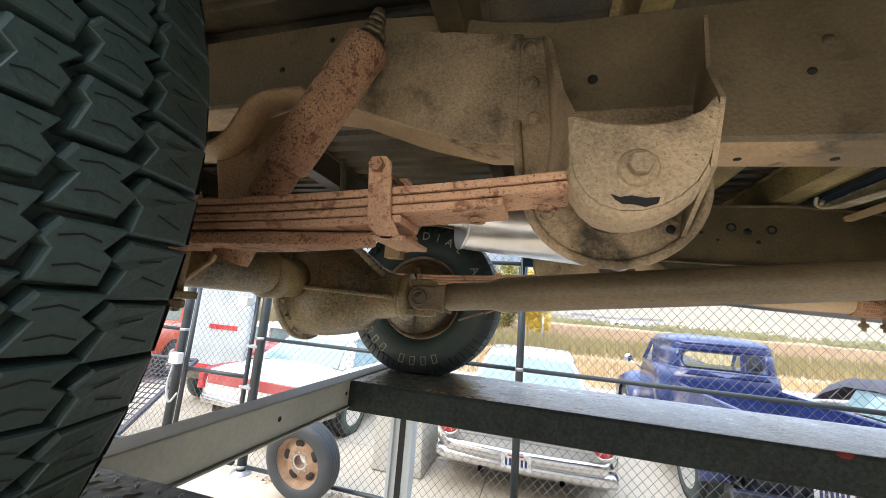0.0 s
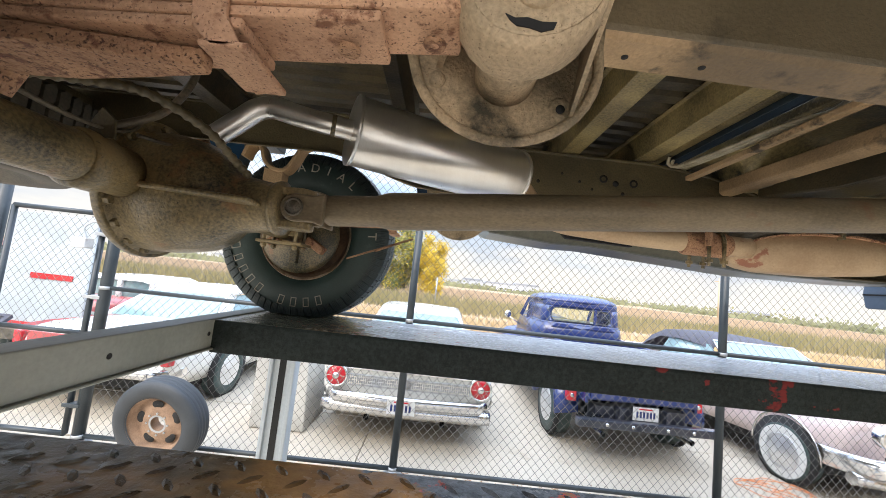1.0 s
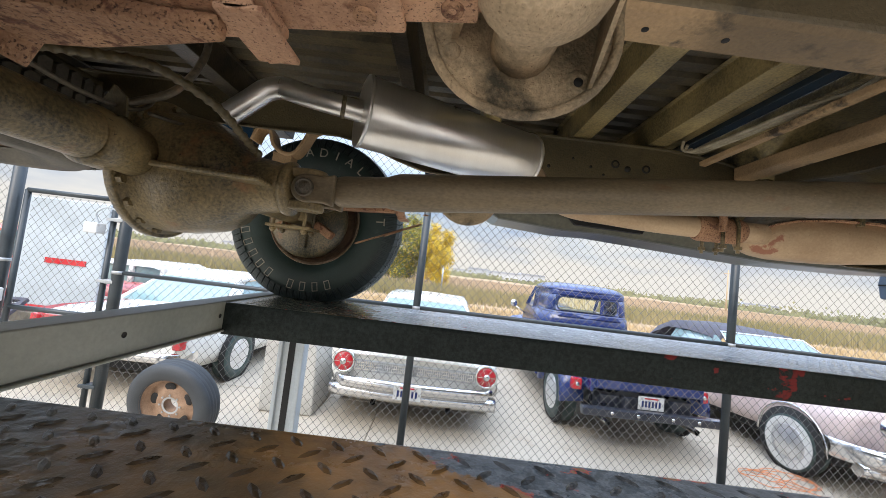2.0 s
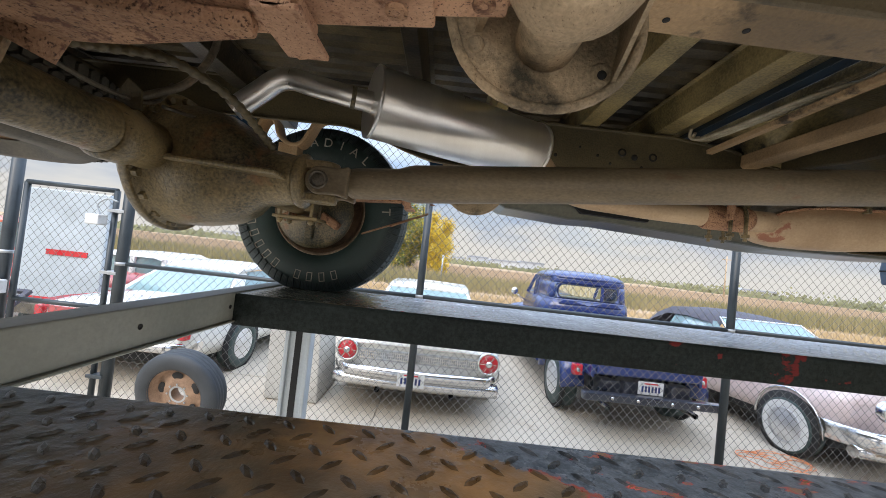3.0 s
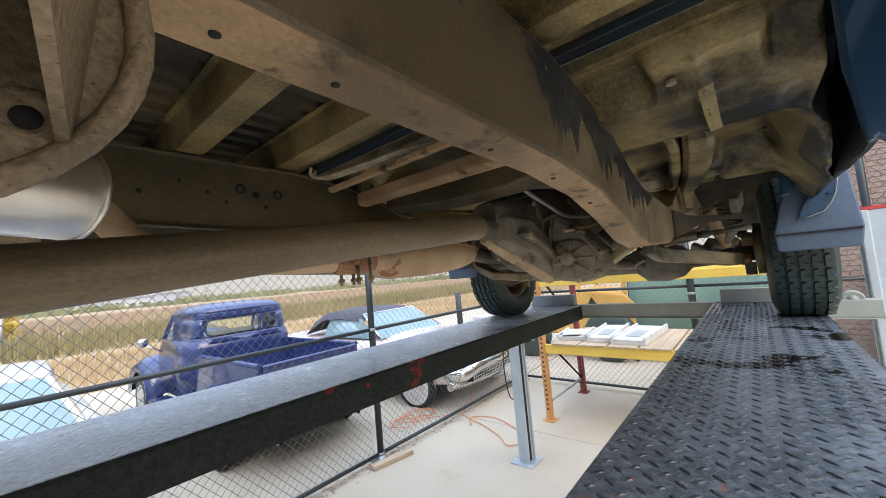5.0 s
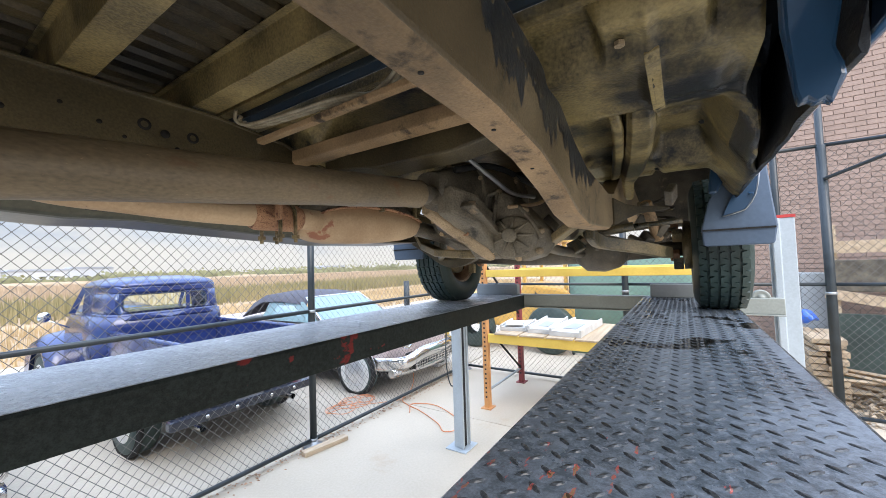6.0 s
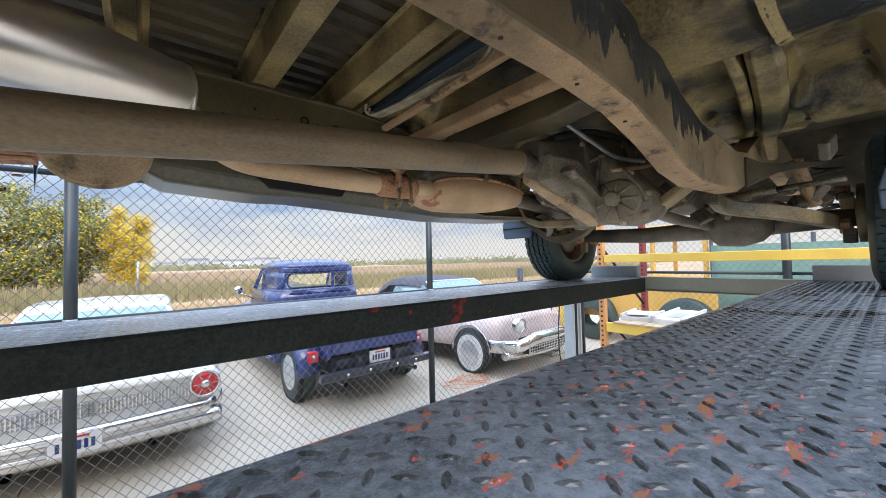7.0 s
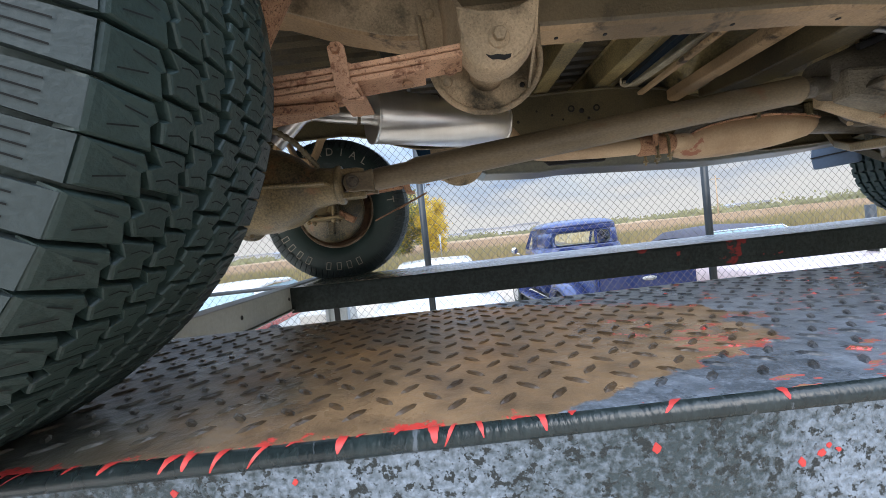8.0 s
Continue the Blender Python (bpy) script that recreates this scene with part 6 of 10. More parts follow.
loft(bm, [[(x, y - w, z - h), (x - 0.008, y, z - h * 1.2), (x, y + w, z - h), (x, y + w, z + h), (x, y - w, z + h)] for x, y, z, w, h in ((2.33, 1.815, 2.125, 0.022, 0.030), (2.40, 1.745, 2.055, 0.030, 0.034), (2.47, 1.670, 1.985, 0.034, 0.034), (2.50, 1.640, 1.945, 0.020, 0.030))], smooth=False)
bmesh.ops.recalc_face_normals(bm, faces=bm.faces)
arm_ = part("mount_arm", bm, M["hanger"], gear, "dusty cast mounting arm", bevel=0.004)
bm = bmesh.new()
lathe(bm, [(0.008, -0.003), (0.014, -0.006), (0.016, 0.002)], (2.415, 1.700, 2.02), "x", 12)
part("arm_boss", bm, M["rust"], arm_)
bm = bmesh.new()
rings = []
for x, y, z, w, h in ((2.30, 1.72, 2.13, 0.03, 0.05), (2.40, 1.68, 2.09, 0.05, 0.06), (2.50, 1.66, 2.0, 0.055, 0.075), (2.56, 1.66, 1.965, 0.05, 0.05)):
    rings.append([(x, y - w, z - h), (x, y + w, z - h), (x, y + w, z + h), (x, y - w, z + h)])
loft(bm, rings, smooth=False)
part("case_arm", bm, M["casting"], gear, bevel=0.012)
rr = random.Random(11)
for k in range(6):
    c = (rr.uniform(2.65, 3.2), rr.uniform(1.55, 1.95), rr.uniform(2.02, 2.25))
    bm = bmesh.new()
    obox(bm, pose(*c, rr.uniform(-40, 40), rr.uniform(-40, 40), rr.uniform(0, 90)), rr.uniform(0.04, 0.12), rr.uniform(0.03, 0.07), rr.uniform(0.03, 0.09))
    part("casting_lug", bm, M["grease" if k % 2 else "casting"], gear, bevel=0.008)
for fx, fy, fz, ry, rz in ((2.47, 1.76, 2.15, 0.128, 0.15), (2.64, 1.74, 2.145, 0.185, 0.17), (2.87, 1.76, 2.18, 0.15, 0.145), (3.36, 1.757, 2.24, 0.225, 0.215)):
    bm = bmesh.new()
    ring = lambda k, x: [(x, fy + k * ry * math.copysign(abs(math.cos(a)) ** 0.75, math.cos(a)), fz + k * rz * math.copysign(abs(math.sin(a)) ** 0.75, math.sin(a))) for a in np.linspace(0, 2 * math.pi, 29)[:-1]]
    loft(bm, [ring(0.8, fx - 0.011), ring(1.0, fx - 0.011), ring(1.0, fx + 0.011), ring(0.8, fx + 0.011)], smooth=False)
    fl = part("case_flange", bm, M["casting"], gear, "bolted casting flange", bevel=0.002)
    for k in range(10):
        a = 2 * math.pi * k / 10 + 0.2
        bm = bmesh.new()
        hexbolt(bm, (fx - 0.011, fy + 0.93 * ry * math.copysign(abs(math.cos(a)) ** 0.75, math.cos(a)), fz + 0.93 * rz * math.copysign(abs(math.sin(a)) ** 0.75, math.sin(a))), "x", 0.009, -0.010)
        part("flange_bolt", bm, M["hanger"], fl)
for k in range(9):
    a = radians(185 + 20 * k)
    bm = bmesh.new()
    pa = Vector((2.49, 1.755 + 0.118 * math.cos(a), 2.148 + 0.140 * math.sin(a)))
    pb = Vector((2.63, 1.74 + 0.170 * math.cos(a), 2.142 + 0.160 * math.sin(a)))
    tube(bm, [pa, pb], 0.007, 6)
    part("casting_rib", bm, M["casting"], gear)
for pts, r, mt in (([(2.30, 1.62, 2.26), (2.42, 1.58, 2.20), (2.52, 1.55, 2.16), (2.70, 1.53, 2.17)], 0.008, "galv"), ([(2.35, 1.70, 2.24), (2.50, 1.62, 2.27), (2.75, 1.56, 2.24), (3.0, 1.50, 2.20)], 0.012, "dark"), ([(2.45, 1.54, 2.10), (2.58, 1.48, 2.12), (2.70, 1.47, 2.16)], 0.007, "tan_shield")):
    bm = bmesh.new()
    tube(bm, curve_points(pts, 5), r, 8)
    part("shift_rod" if mt == "galv" else "breather_hose", bm, M[mt], gear)
bm = bmesh.new()
loft(bm, [[(x, y - 0.045, z), (x, y + 0.045, z), (x + 0.01, y + 0.045, z + 0.02), (x + 0.01, y - 0.045, z + 0.02)] for x, y, z in ((2.33, 1.66, 2.10), (2.42, 1.64, 2.04), (2.50, 1.63, 1.985), (2.54, 1.62, 1.93))], smooth=False)
bmesh.ops.recalc_face_normals(bm, faces=bm.faces)
part("case_bracket", bm, M["grease"], gear, "greasy triangular bracket", bevel=0.004)
bm = bmesh.new()
tube(bm, curve_points([(2.66, 1.56, 2.0), (3.0, 1.54, 1.96), (3.45, 1.52, 1.94)], 4), 0.024, 14)
part("front_driveshaft", bm, M["grease"], truck)

# engine, front axle and steering
bm = bmesh.new()
rings = []
for x, w, zb in ((3.40, 0.20, 2.06), (3.50, 0.22, 2.03), (3.9, 0.22, 2.05), (4.2, 0.20, 2.10), (4.3, 0.17, 2.16)):
    rings.append([(x, CY - w, zb + 0.04), (x, CY - w * 0.8, zb), (x, CY + w * 0.8, zb), (x, CY + w, zb + 0.04), (x, CY + w * 1.1, 2.60), (x, CY - w * 1.1, 2.60)])
loft(bm, rings, smooth=False)
part("engine", bm, M["grease"], truck, "oil-blackened engine block and sump", bevel=0.015)
bm = bmesh.new()
tube(bm, [(3.80, 0.98, 1.96), (3.80, 1.30, 1.945), (3.78, 1.42, 1.94), (3.76, 1.95, 1.93), (3.80, 2.53, 1.96)], [0.045, 0.05, 0.06, 0.05, 0.045], 16)
fax = part("front_axle", bm, M["grease"], truck, "greasy front axle beam")
bm = bmesh.new()
rings = []
for y, r in ((1.30, 0.05), (1.34, 0.09), (1.42, 0.115), (1.52, 0.11), (1.58, 0.06)):
    rings.append([(3.62 + r * 1.1 * math.cos(a), y, 1.945 + r * math.sin(a)) for a in np.linspace(0, 2 * math.pi, 19)[:-1]])
loft(bm, rings)
part("front_differential", bm, M["grease"], fax)


def front_arm(s):
    bm = bmesh.new()
    pts = curve_points([(2.90, s(1.36), 2.02), (3.0, s(1.34), 1.985), (3.15, s(1.22), 1.96), (3.35, s(1.12), 1.935), (3.62, s(1.09), 1.93)], 4)
    loft(bm, [[(p.x, p.y - 0.02, p.z - 0.03), (p.x, p.y + 0.02, p.z - 0.03), (p.x, p.y + 0.02, p.z + 0.03), (p.x, p.y - 0.02, p.z + 0.03)] for p in pts], smooth=False)
    part("radius_arm", bm, M["axle"], truck, "forged radius arm", bevel=0.008)
    bm = bmesh.new()
    tube(bm, [(3.30, s(1.17), 2.18), (3.42, s(1.13), 2.0)], 0.026, 14)
    part("front_shock", bm, M["flange"], truck, "dusty tan front shock body")
    bm = bmesh.new()
    turns = 5
    tube(bm, [(3.78 + 0.06 * math.cos(a), s(1.12) + 0.06 * math.sin(a), 1.97 + 0.3 * a / (2 * math.pi * turns)) for a in np.linspace(0, 2 * math.pi * turns, 70)], 0.008, 8)
    part("coil_spring", bm, M["grease"], truck)
    bm = bmesh.new()
    lathe(bm, [(0.03, 0.0), (0.13, 0.0), (0.14, 0.02), (0.14, 0.05), (0.03, 0.06)], (3.80, s(0.97), 1.975), "y", 24)
    part("front_brake_disc", bm, M["axle"], truck)


both(front_arm)
bm = bmesh.new()
pts = curve_points([(3.18, 2.52, 2.06), (3.18, 2.42, 2.0), (3.18, 2.30, 1.925), (3.18, 2.20, 1.905), (3.19, 2.08, 1.94), (3.20, 2.0, 2.01)], 5)
loft(bm, [[(p.x - 0.03, p.y, p.z - 0.02), (p.x + 0.03, p.y, p.z - 0.02), (p.x + 0.03, p.y + 0.004, p.z + 0.03), (p.x - 0.03, p.y + 0.004, p.z + 0.03)] for p in pts], smooth=False)
part("track_bar", bm, M["frame"], truck, "bent tan track bar", bevel=0.006)
bm = bmesh.new()
tube(bm, [(3.22, 1.45, 2.03), (3.22, 1.22, 2.06)], 0.022, 12)
tube(bm, [(3.22, 1.22, 2.06), (3.22, 1.02, 2.07)], 0.012, 10)
part("steering_damper", bm, M["axle"], truck, "greasy steering damper")
for k in range(14):
    bm = bmesh.new()
    c = (rr.uniform(3.1, 3.6), rr.uniform(1.05, 1.5), rr.uniform(1.96, 2.2))
    obox(bm, pose(*c, rr.uniform(-50, 50), rr.uniform(-50, 50), rr.uniform(0, 90)), rr.uniform(0.04, 0.1), rr.uniform(0.02, 0.05), rr.uniform(0.03, 0.08))
    part("steering_link", bm, M["grease" if k % 3 else "axle"], truck, bevel=0.008)

# far-side step panel and tank skid
bm = bmesh.new()
rings = []
for x, zb in ((1.14, 2.15), (1.17, 2.10), (1.22, 2.075), (1.5, 2.055), (1.66, 2.06), (2.4, 2.02), (2.9, 2.03), (3.3, 2.06)):
    rings.append([(x, 2.40, zb + 0.05), (x, 2.43, zb + 0.005), (x, 2.62, zb), (x, 2.70, zb + 0.012), (x, 2.74, zb + 0.06), (x, 2.72, 2.22), (x, 2.40, 2.22)])
loft(bm, rings, smooth=False)
bmesh.ops.recalc_face_normals(bm, faces=bm.faces)
step = part("side_step", bm, M["step_pan"], truck, "dusty grey side step under the cab", bevel=0.012)
bm = bmesh.new()
prism(bm, [(1.47, 2.135), (1.54, 2.085), (1.82, 2.078), (1.85, 2.13)], "y", 2.388, 2.42)
part("step_opening", bm, M["dark"], step)

# brake hoses on the rear axle
bm = bmesh.new()
hp = curve_points([(-0.05, 1.27, 2.03), (0.20, 1.275, 2.042), (0.408, 1.30, 2.057), (0.432, 1.33, 2.068), (0.472, 1.36, 2.079), (0.521, 1.39, 2.087), (0.556, 1.43, 2.079), (0.584, 1.48, 2.062), (0.600, 1.53, 2.036), (0.611, 1.58, 2.014)], 14)
tube(bm, hp, [0.0086 if k % 4 < 2 else 0.0066 for k in range(len(hp))], 10)
part("parking_brake_cable", bm, M["frame"], truck, "ribbed dusty brake cable")
bm = bmesh.new()
tube(bm, curve_points([(AXLE_X, 1.05, 2.04), (AXLE_X + 0.03, 1.25, 2.05), (AXLE_X + 0.02, 1.42, 2.045), (AXLE_X + 0.03, 1.52, 2.06), (AXLE_X, 1.60, 2.13)], 6), 0.004, 7)
tube(bm, curve_points([(AXLE_X + 0.02, 1.50, 2.06), (AXLE_X + 0.06, 1.56, 2.12), (AXLE_X + 0.08, 1.60, 2.22), (AXLE_X + 0.06, 1.62, 2.33)], 6), 0.0075, 8)
tube(bm, curve_points([(AXLE_X + 0.05, 1.52, 2.055), (AXLE_X + 0.10, 1.75, 2.07), (AXLE_X + 0.05, 2.2, 2.05)], 6), 0.004, 7)
part("brake_hose", bm, M["grease"], truck, "black rubber brake hose and steel line")
bm = bmesh.new()
prism(bm, [(AXLE_X, 2.03), (AXLE_X + 0.05, 2.03), (AXLE_X + 0.045, 2.065), (AXLE_X + 0.02, 2.085), (AXLE_X + 0.005, 2.06)], "y", 1.475, 1.48)
part("hose_tab", bm, M["frame"], truck, bevel=0.001)
bm = bmesh.new()
tube(bm, [(0.75, 2.35, 1.94), (0.90, 2.30, 2.0), (0.62, 2.42, 1.90)], 0.004, 6)
part("wear_wire", bm, M["rust"], truck)
# spare tyre slung under the bed behind the axle
def spare_tyre(c, r, half):
    bm = bmesh.new()
    lathe(bm, [(0.20, -half * 0.7), (0.25, -half), (r - 0.06, -half), (r - 0.03, -half * 0.85), (r - 0.012, -half * 0.7), (r - 0.010, half * 0.7), (r - 0.03, half * 0.85), (r - 0.06, half), (0.25, half), (0.20, half * 0.7)], c, "z", 56)
    ob = part("spare_tyre", bm, M["dusty_tyre"], truck, "dusty spare tyre slung under the bed")
    bm = bmesh.new()
    lathe(bm, [(0.205, -half * 0.6), (0.21, -half * 0.75), (0.19, -half * 0.5), (0.16, -half * 0.2), (0.08, -half * 0.25), (0.001, -half * 0.25)], c, "z", 40)
    part("rim", bm, M["rim"], ob, "brown steel rim")
    v, f = [], []
    n = 64
    p = 2 * math.pi * r / n
    for i in range(n):
        for j, w in enumerate((-0.62, -0.21, 0.21, 0.62)):
            a = 2 * math.pi * (i + 0.5 * (j % 2)) / n
            k = len(v)
            for dr, sc in ((-0.014, 1.0), (0.0, 0.92)):
                for u, q in ((-0.42, -0.19), (0.1, -0.22), (0.42, -0.14), (0.42, 0.19), (-0.1, 0.22), (-0.42, 0.14)):
                    aa = a + u * sc * p / r
                    v.append((c[0] + (r + dr) * math.cos(aa), c[1] + (r + dr) * math.sin(aa), c[2] + (w + q * sc) * half))
            f.extend((k + t, k + (t + 1) % 6, k + 6 + (t + 1) % 6, k + 6 + t) for t in range(6))
            f.append(tuple(k + 6 + t for t in range(6)))
    me = bpy.data.meshes.new("tread")
    me.from_pydata(v, [], f)
    me.materials.append(M["dusty_tyre"])
    o = new("tread", me)
    o.parent = ob
    tagged(o, "", "", "", "stuff")


spare_tyre((-0.37, 1.757, 2.13), 0.375, 0.12)
# spare tyre carrier bar seen above the axle
bm = bmesh.new()
box(bm, -0.45, -0.38, 1.0, 2.5, 2.30, 2.40)
box(bm, -1.15, -1.08, 0.8, 2.7, 2.20, 2.45)
part("crossmember", bm, M["frame"], truck, "rear frame crossmember", bevel=0.008)


# ---- truck wheels ----
def wheel(cx, cy, cz, R, half, rim_r, face, lugs, letters):
    """A wheel about the y axis; face is +1 where the outer side looks along +y."""
    root = new("wheel")
    c = Vector((cx, cy, cz))
    bm = bmesh.new()
    tr = half * 0.80
    prof = [(rim_r, -half * 0.72), (rim_r + 0.015, -half * 0.86), (rim_r + 0.05, -half * 0.985), ((rim_r + R) / 2, -half), (R - 0.06, -half * 0.97), (R - 0.028, -tr * 1.06), (R - 0.013, -tr * 0.98),
            (R - 0.009, -tr * 0.5), (R - 0.008, 0), (R - 0.009, tr * 0.5), (R - 0.013, tr * 0.98), (R - 0.028, tr * 1.06), (R - 0.06, half * 0.97), ((rim_r + R) / 2, half), (rim_r + 0.05, half * 0.985), (rim_r + 0.015, half * 0.86), (rim_r, half * 0.72)]
    lathe(bm, prof, c, "y", 96)
    for q in bm.verts:
        q.co.z = max(q.co.z, RUN_Z + 0.004)
    tyre = part("tyre", bm, M["tyre"], root, "black all-terrain tyre" if lugs else "worn black road tyre")
    v, f = [], []

    def block(a, y, la, ly, skew, top, base=-0.010, inset=0.82):
        k = len(v)
        ring = ((-1, -1), (1, -1), (1, 1), (-1, 1))
        for hgt, sc in ((base, 1.0), (top, inset)):
            for u, w in ring:
                aa = a + (u * la * sc + w * skew) / R
                yy = y + w * ly * sc
                drop = 0.012 * max(0.0, abs(yy) / tr - 0.75) ** 1.0 * 2.0
                r = R + hgt - drop
                v.append((cx + r * math.cos(aa), cy + yy, cz + r * math.sin(aa)))
        f.extend(tuple(k + q for q in t) for t in ((0, 1, 5, 4), (1, 2, 6, 5), (2, 3, 7, 6), (3, 0, 4, 7), (4, 5, 6, 7)))

    if lugs:
        n = 72
        jit = random.Random(5)
        p = 2 * math.pi * R / n
        sip, lug_v, lug_f = [], [], []

        def at(a, u, w, hgt):
            yy = w * tr
            r = R + hgt - 0.026 * max(0.0, abs(w) - 0.72)
            aa = a + u * p / R
            return (cx + r * math.cos(aa), cy + yy, cz + r * math.sin(aa))

        def chunk(a, pts, q, top=0.003):
            """One tread block of a given outline, flat on top with a small worn chamfer."""
            k, m_ = len(v), len(pts)
            pts = [(u + jit.uniform(-0.03, 0.03), q * w + jit.uniform(-0.02, 0.02)) for u, w in pts]
            mu, mw = sum(u for u, w in pts) / m_, sum(w for u, w in pts) / m_
            for hgt, sc in ((-0.010, 1.06), (top - 0.0022, 1.0), (top - 0.0006, 0.95), (top, 0.86)):
                v.extend(at(a, mu + (u - mu) * sc, mw + (w - mw) * sc, hgt) for u, w in pts)
            for lv in (0, m_, 2 * m_):
                f.extend((k + lv + t, k + lv + (t + 1) % m_, k + lv + m_ + (t + 1) % m_, k + lv + m_ + t) for t in range(m_))
            f.append(tuple(k + 3 * m_ + t for t in range(m_)))

        def sipe(a, line, q, top=0.0034, wd=0.016):
            for (u0, w0), (u1, w1) in zip(line, line[1:]):
                for u, w in ((u0 - wd, w0), (u0 + wd, w0), (u1 + wd, w1), (u1 - wd, w1)):
                    sip.append(at(a, u, q * w, top))

        shoulder = [(0.04, 1.05), (0.96, 1.05), (0.96, 0.70), (0.66, 0.625), (0.52, 0.69), (0.04, 0.63)]
        middle = [(0.05, 0.58), (0.46, 0.635), (0.60, 0.565), (0.95, 0.645), (0.93, 0.36), (0.66, 0.30), (0.53, 0.365), (0.06, 0.31)]
        centre = [(0.06, 0.26), (0.46, 0.315), (0.60, 0.245), (0.94, 0.305), (0.95, 0.07), (0.66, 0.025), (0.52, 0.08), (0.05, 0.03)]
        for i in range(n):
            a = 2 * math.pi * (i + jit.uniform(-0.03, 0.03)) / n
            for q in (-1, 1):
                off = a + (0.0 if q > 0 else 0.5) * p / R
                chunk(off + 0.55 * p / R, centre, q)
                sipe(off + 0.55 * p / R, [(0.28, 0.25), (0.34, 0.15), (0.28, 0.09)], q)
                sipe(off + 0.55 * p / R, [(0.72, 0.22), (0.76, 0.14)], q)
                chunk(off + 0.30 * p / R, middle, q)
                sipe(off + 0.30 * p / R, [(0.28, 0.57), (0.36, 0.47), (0.30, 0.38)], q)
                sipe(off + 0.30 * p / R, [(0.70, 0.54), (0.77, 0.46), (0.70, 0.37)], q)
                chunk(off + 0.12 * p / R, shoulder, q, 0.002)
                sipe(off + 0.12 * p / R, [(0.30, 0.95), (0.44, 0.78)], q, 0.0024)
                sipe(off + 0.12 * p / R, [(0.72, 0.88), (0.66, 0.74)], q, 0.0024)
                # lug running down on to the sidewall, with cut lines
                k = len(lug_v)
                steps = ((R - 0.0075, tr * 1.03, 0.45), (R - 0.022, tr * 1.12, 0.44), (R - 0.040, half * 0.975, 0.42), (R - 0.058, half * 1.005, 0.38))
                for rr_, yy, da in steps:
                    for u, out in ((-1, -0.006), (-0.96, 0.003), (0.96, 0.003), (1, -0.006)):
                        aa = off + (0.62 * p + u * da * p) / R
                        lug_v.append((cx + rr_ * math.cos(aa), cy + q * (yy + out), cz + rr_ * math.sin(aa)))
                for s_ in range(3):
                    lug_f.extend((k + 4 * s_ + t, k + 4 * s_ + t + 1, k + 4 * s_ + t + 5, k + 4 * s_ + t + 4) for t in range(3))
                for u in (-0.5, 0.0, 0.5):
                    for (r0, y0, d0), (r1, y1, d1) in zip(steps[1:], steps[2:]):
                        for rr_, yy, da, e in ((r0, y0, d0, -0.03), (r0, y0, d0, 0.03), (r1, y1, d1, 0.03), (r1, y1, d1, -0.03)):
                            aa = off + (0.62 * p + (u * da + e * 0.6) * p) / R
                            sip.append((cx + rr_ * math.cos(aa), cy + q * (yy + 0.0036), cz + rr_ * math.sin(aa)))
        lme = bpy.data.meshes.new("shoulder_lug")
        lme.from_pydata([(x, y, max(z, RUN_Z + 0.0038)) for x, y, z in lug_v], [], lug_f)
        lme.materials.append(M["shoulder"])
        lo_ = new("shoulder_lug", lme)
        lo_.parent = root
        tagged(lo_, "", "", "", "stuff")
        sme = bpy.data.meshes.new("sipe")
        sme.from_pydata([(x, y, max(z, RUN_Z + 0.004)) for x, y, z in sip], [], [tuple(range(q, q + 4)) for q in range(0, len(sip), 4)])
        sme.materials.append(M["sipe"])
        so = new("sipe", sme)
        so.parent = root
        tagged(so, "", "", "", "stuff")
    else:
        n = 70
        for i in range(n):
            a = 2 * math.pi * i / n
            p = 2 * math.pi * R / n
            for y in (-0.84, -0.42, 0.0, 0.42, 0.84):
                block(a + (i % 2) * 0.0, y * tr, p * 0.47, tr * 0.165, 0.006 * (1 if i % 2 else -1), 0.002, inset=0.93)
    v = [(x, y, max(z, RUN_Z + 0.0035)) for x, y, z in v]
    me = bpy.data.meshes.new("tread")
    me.from_pydata(v, [], f)
    me.materials.append(M["tyre"])
    tread = new("tread", me)
    tread.parent = root
    # steel rim
    bm = bmesh.new()
    d = face
    lathe(bm, [(rim_r + 0.004, -half * 0.80), (rim_r + 0.010, -half * 0.78), (rim_r - 0.002, -half * 0.68), (rim_r - 0.02, -half * 0.55), (rim_r - 0.024, half * 0.55), (rim_r - 0.002, half * 0.68), (rim_r + 0.010, half * 0.78), (rim_r + 0.004, half * 0.80)], c, "y", 48)
    lathe(bm, [(rim_r - 0.022, d * half * 0.2), (rim_r - 0.05, d * half * 0.32), (0.11, d * half * 0.22), (0.09, d * half * 0.30), (0.045, d * half * 0.30), (0.04, d * half * 0.1)], c, "y", 48)
    part("rim", bm, M["rim"], root, "brown dusty steel rim")
    bm = bmesh.new()
    tube(bm, [(cx, cy + d * half * 0.1, cz), (cx, cy + d * half * 0.55, cz)], 0.04, 18)
    for k in range(5):
        a = 2 * math.pi * k / 5 + 0.3
        hexbolt(bm, (cx + 0.07 * math.cos(a), cy + d * half * 0.27, cz + 0.07 * math.sin(a)), "y", 0.011, d * 0.02)
    part("hub", bm, M["axle"], root)
    bm = bmesh.new()
    lathe(bm, [(rim_r - 0.004, -d * half * 0.70), (rim_r + 0.008, -d * half * 0.80), (rim_r + 0.011, -d * half * 0.785)], c, "y", 48)
    part("rim_edge", bm, M["rim_bead"], root, "worn bright rim edge")
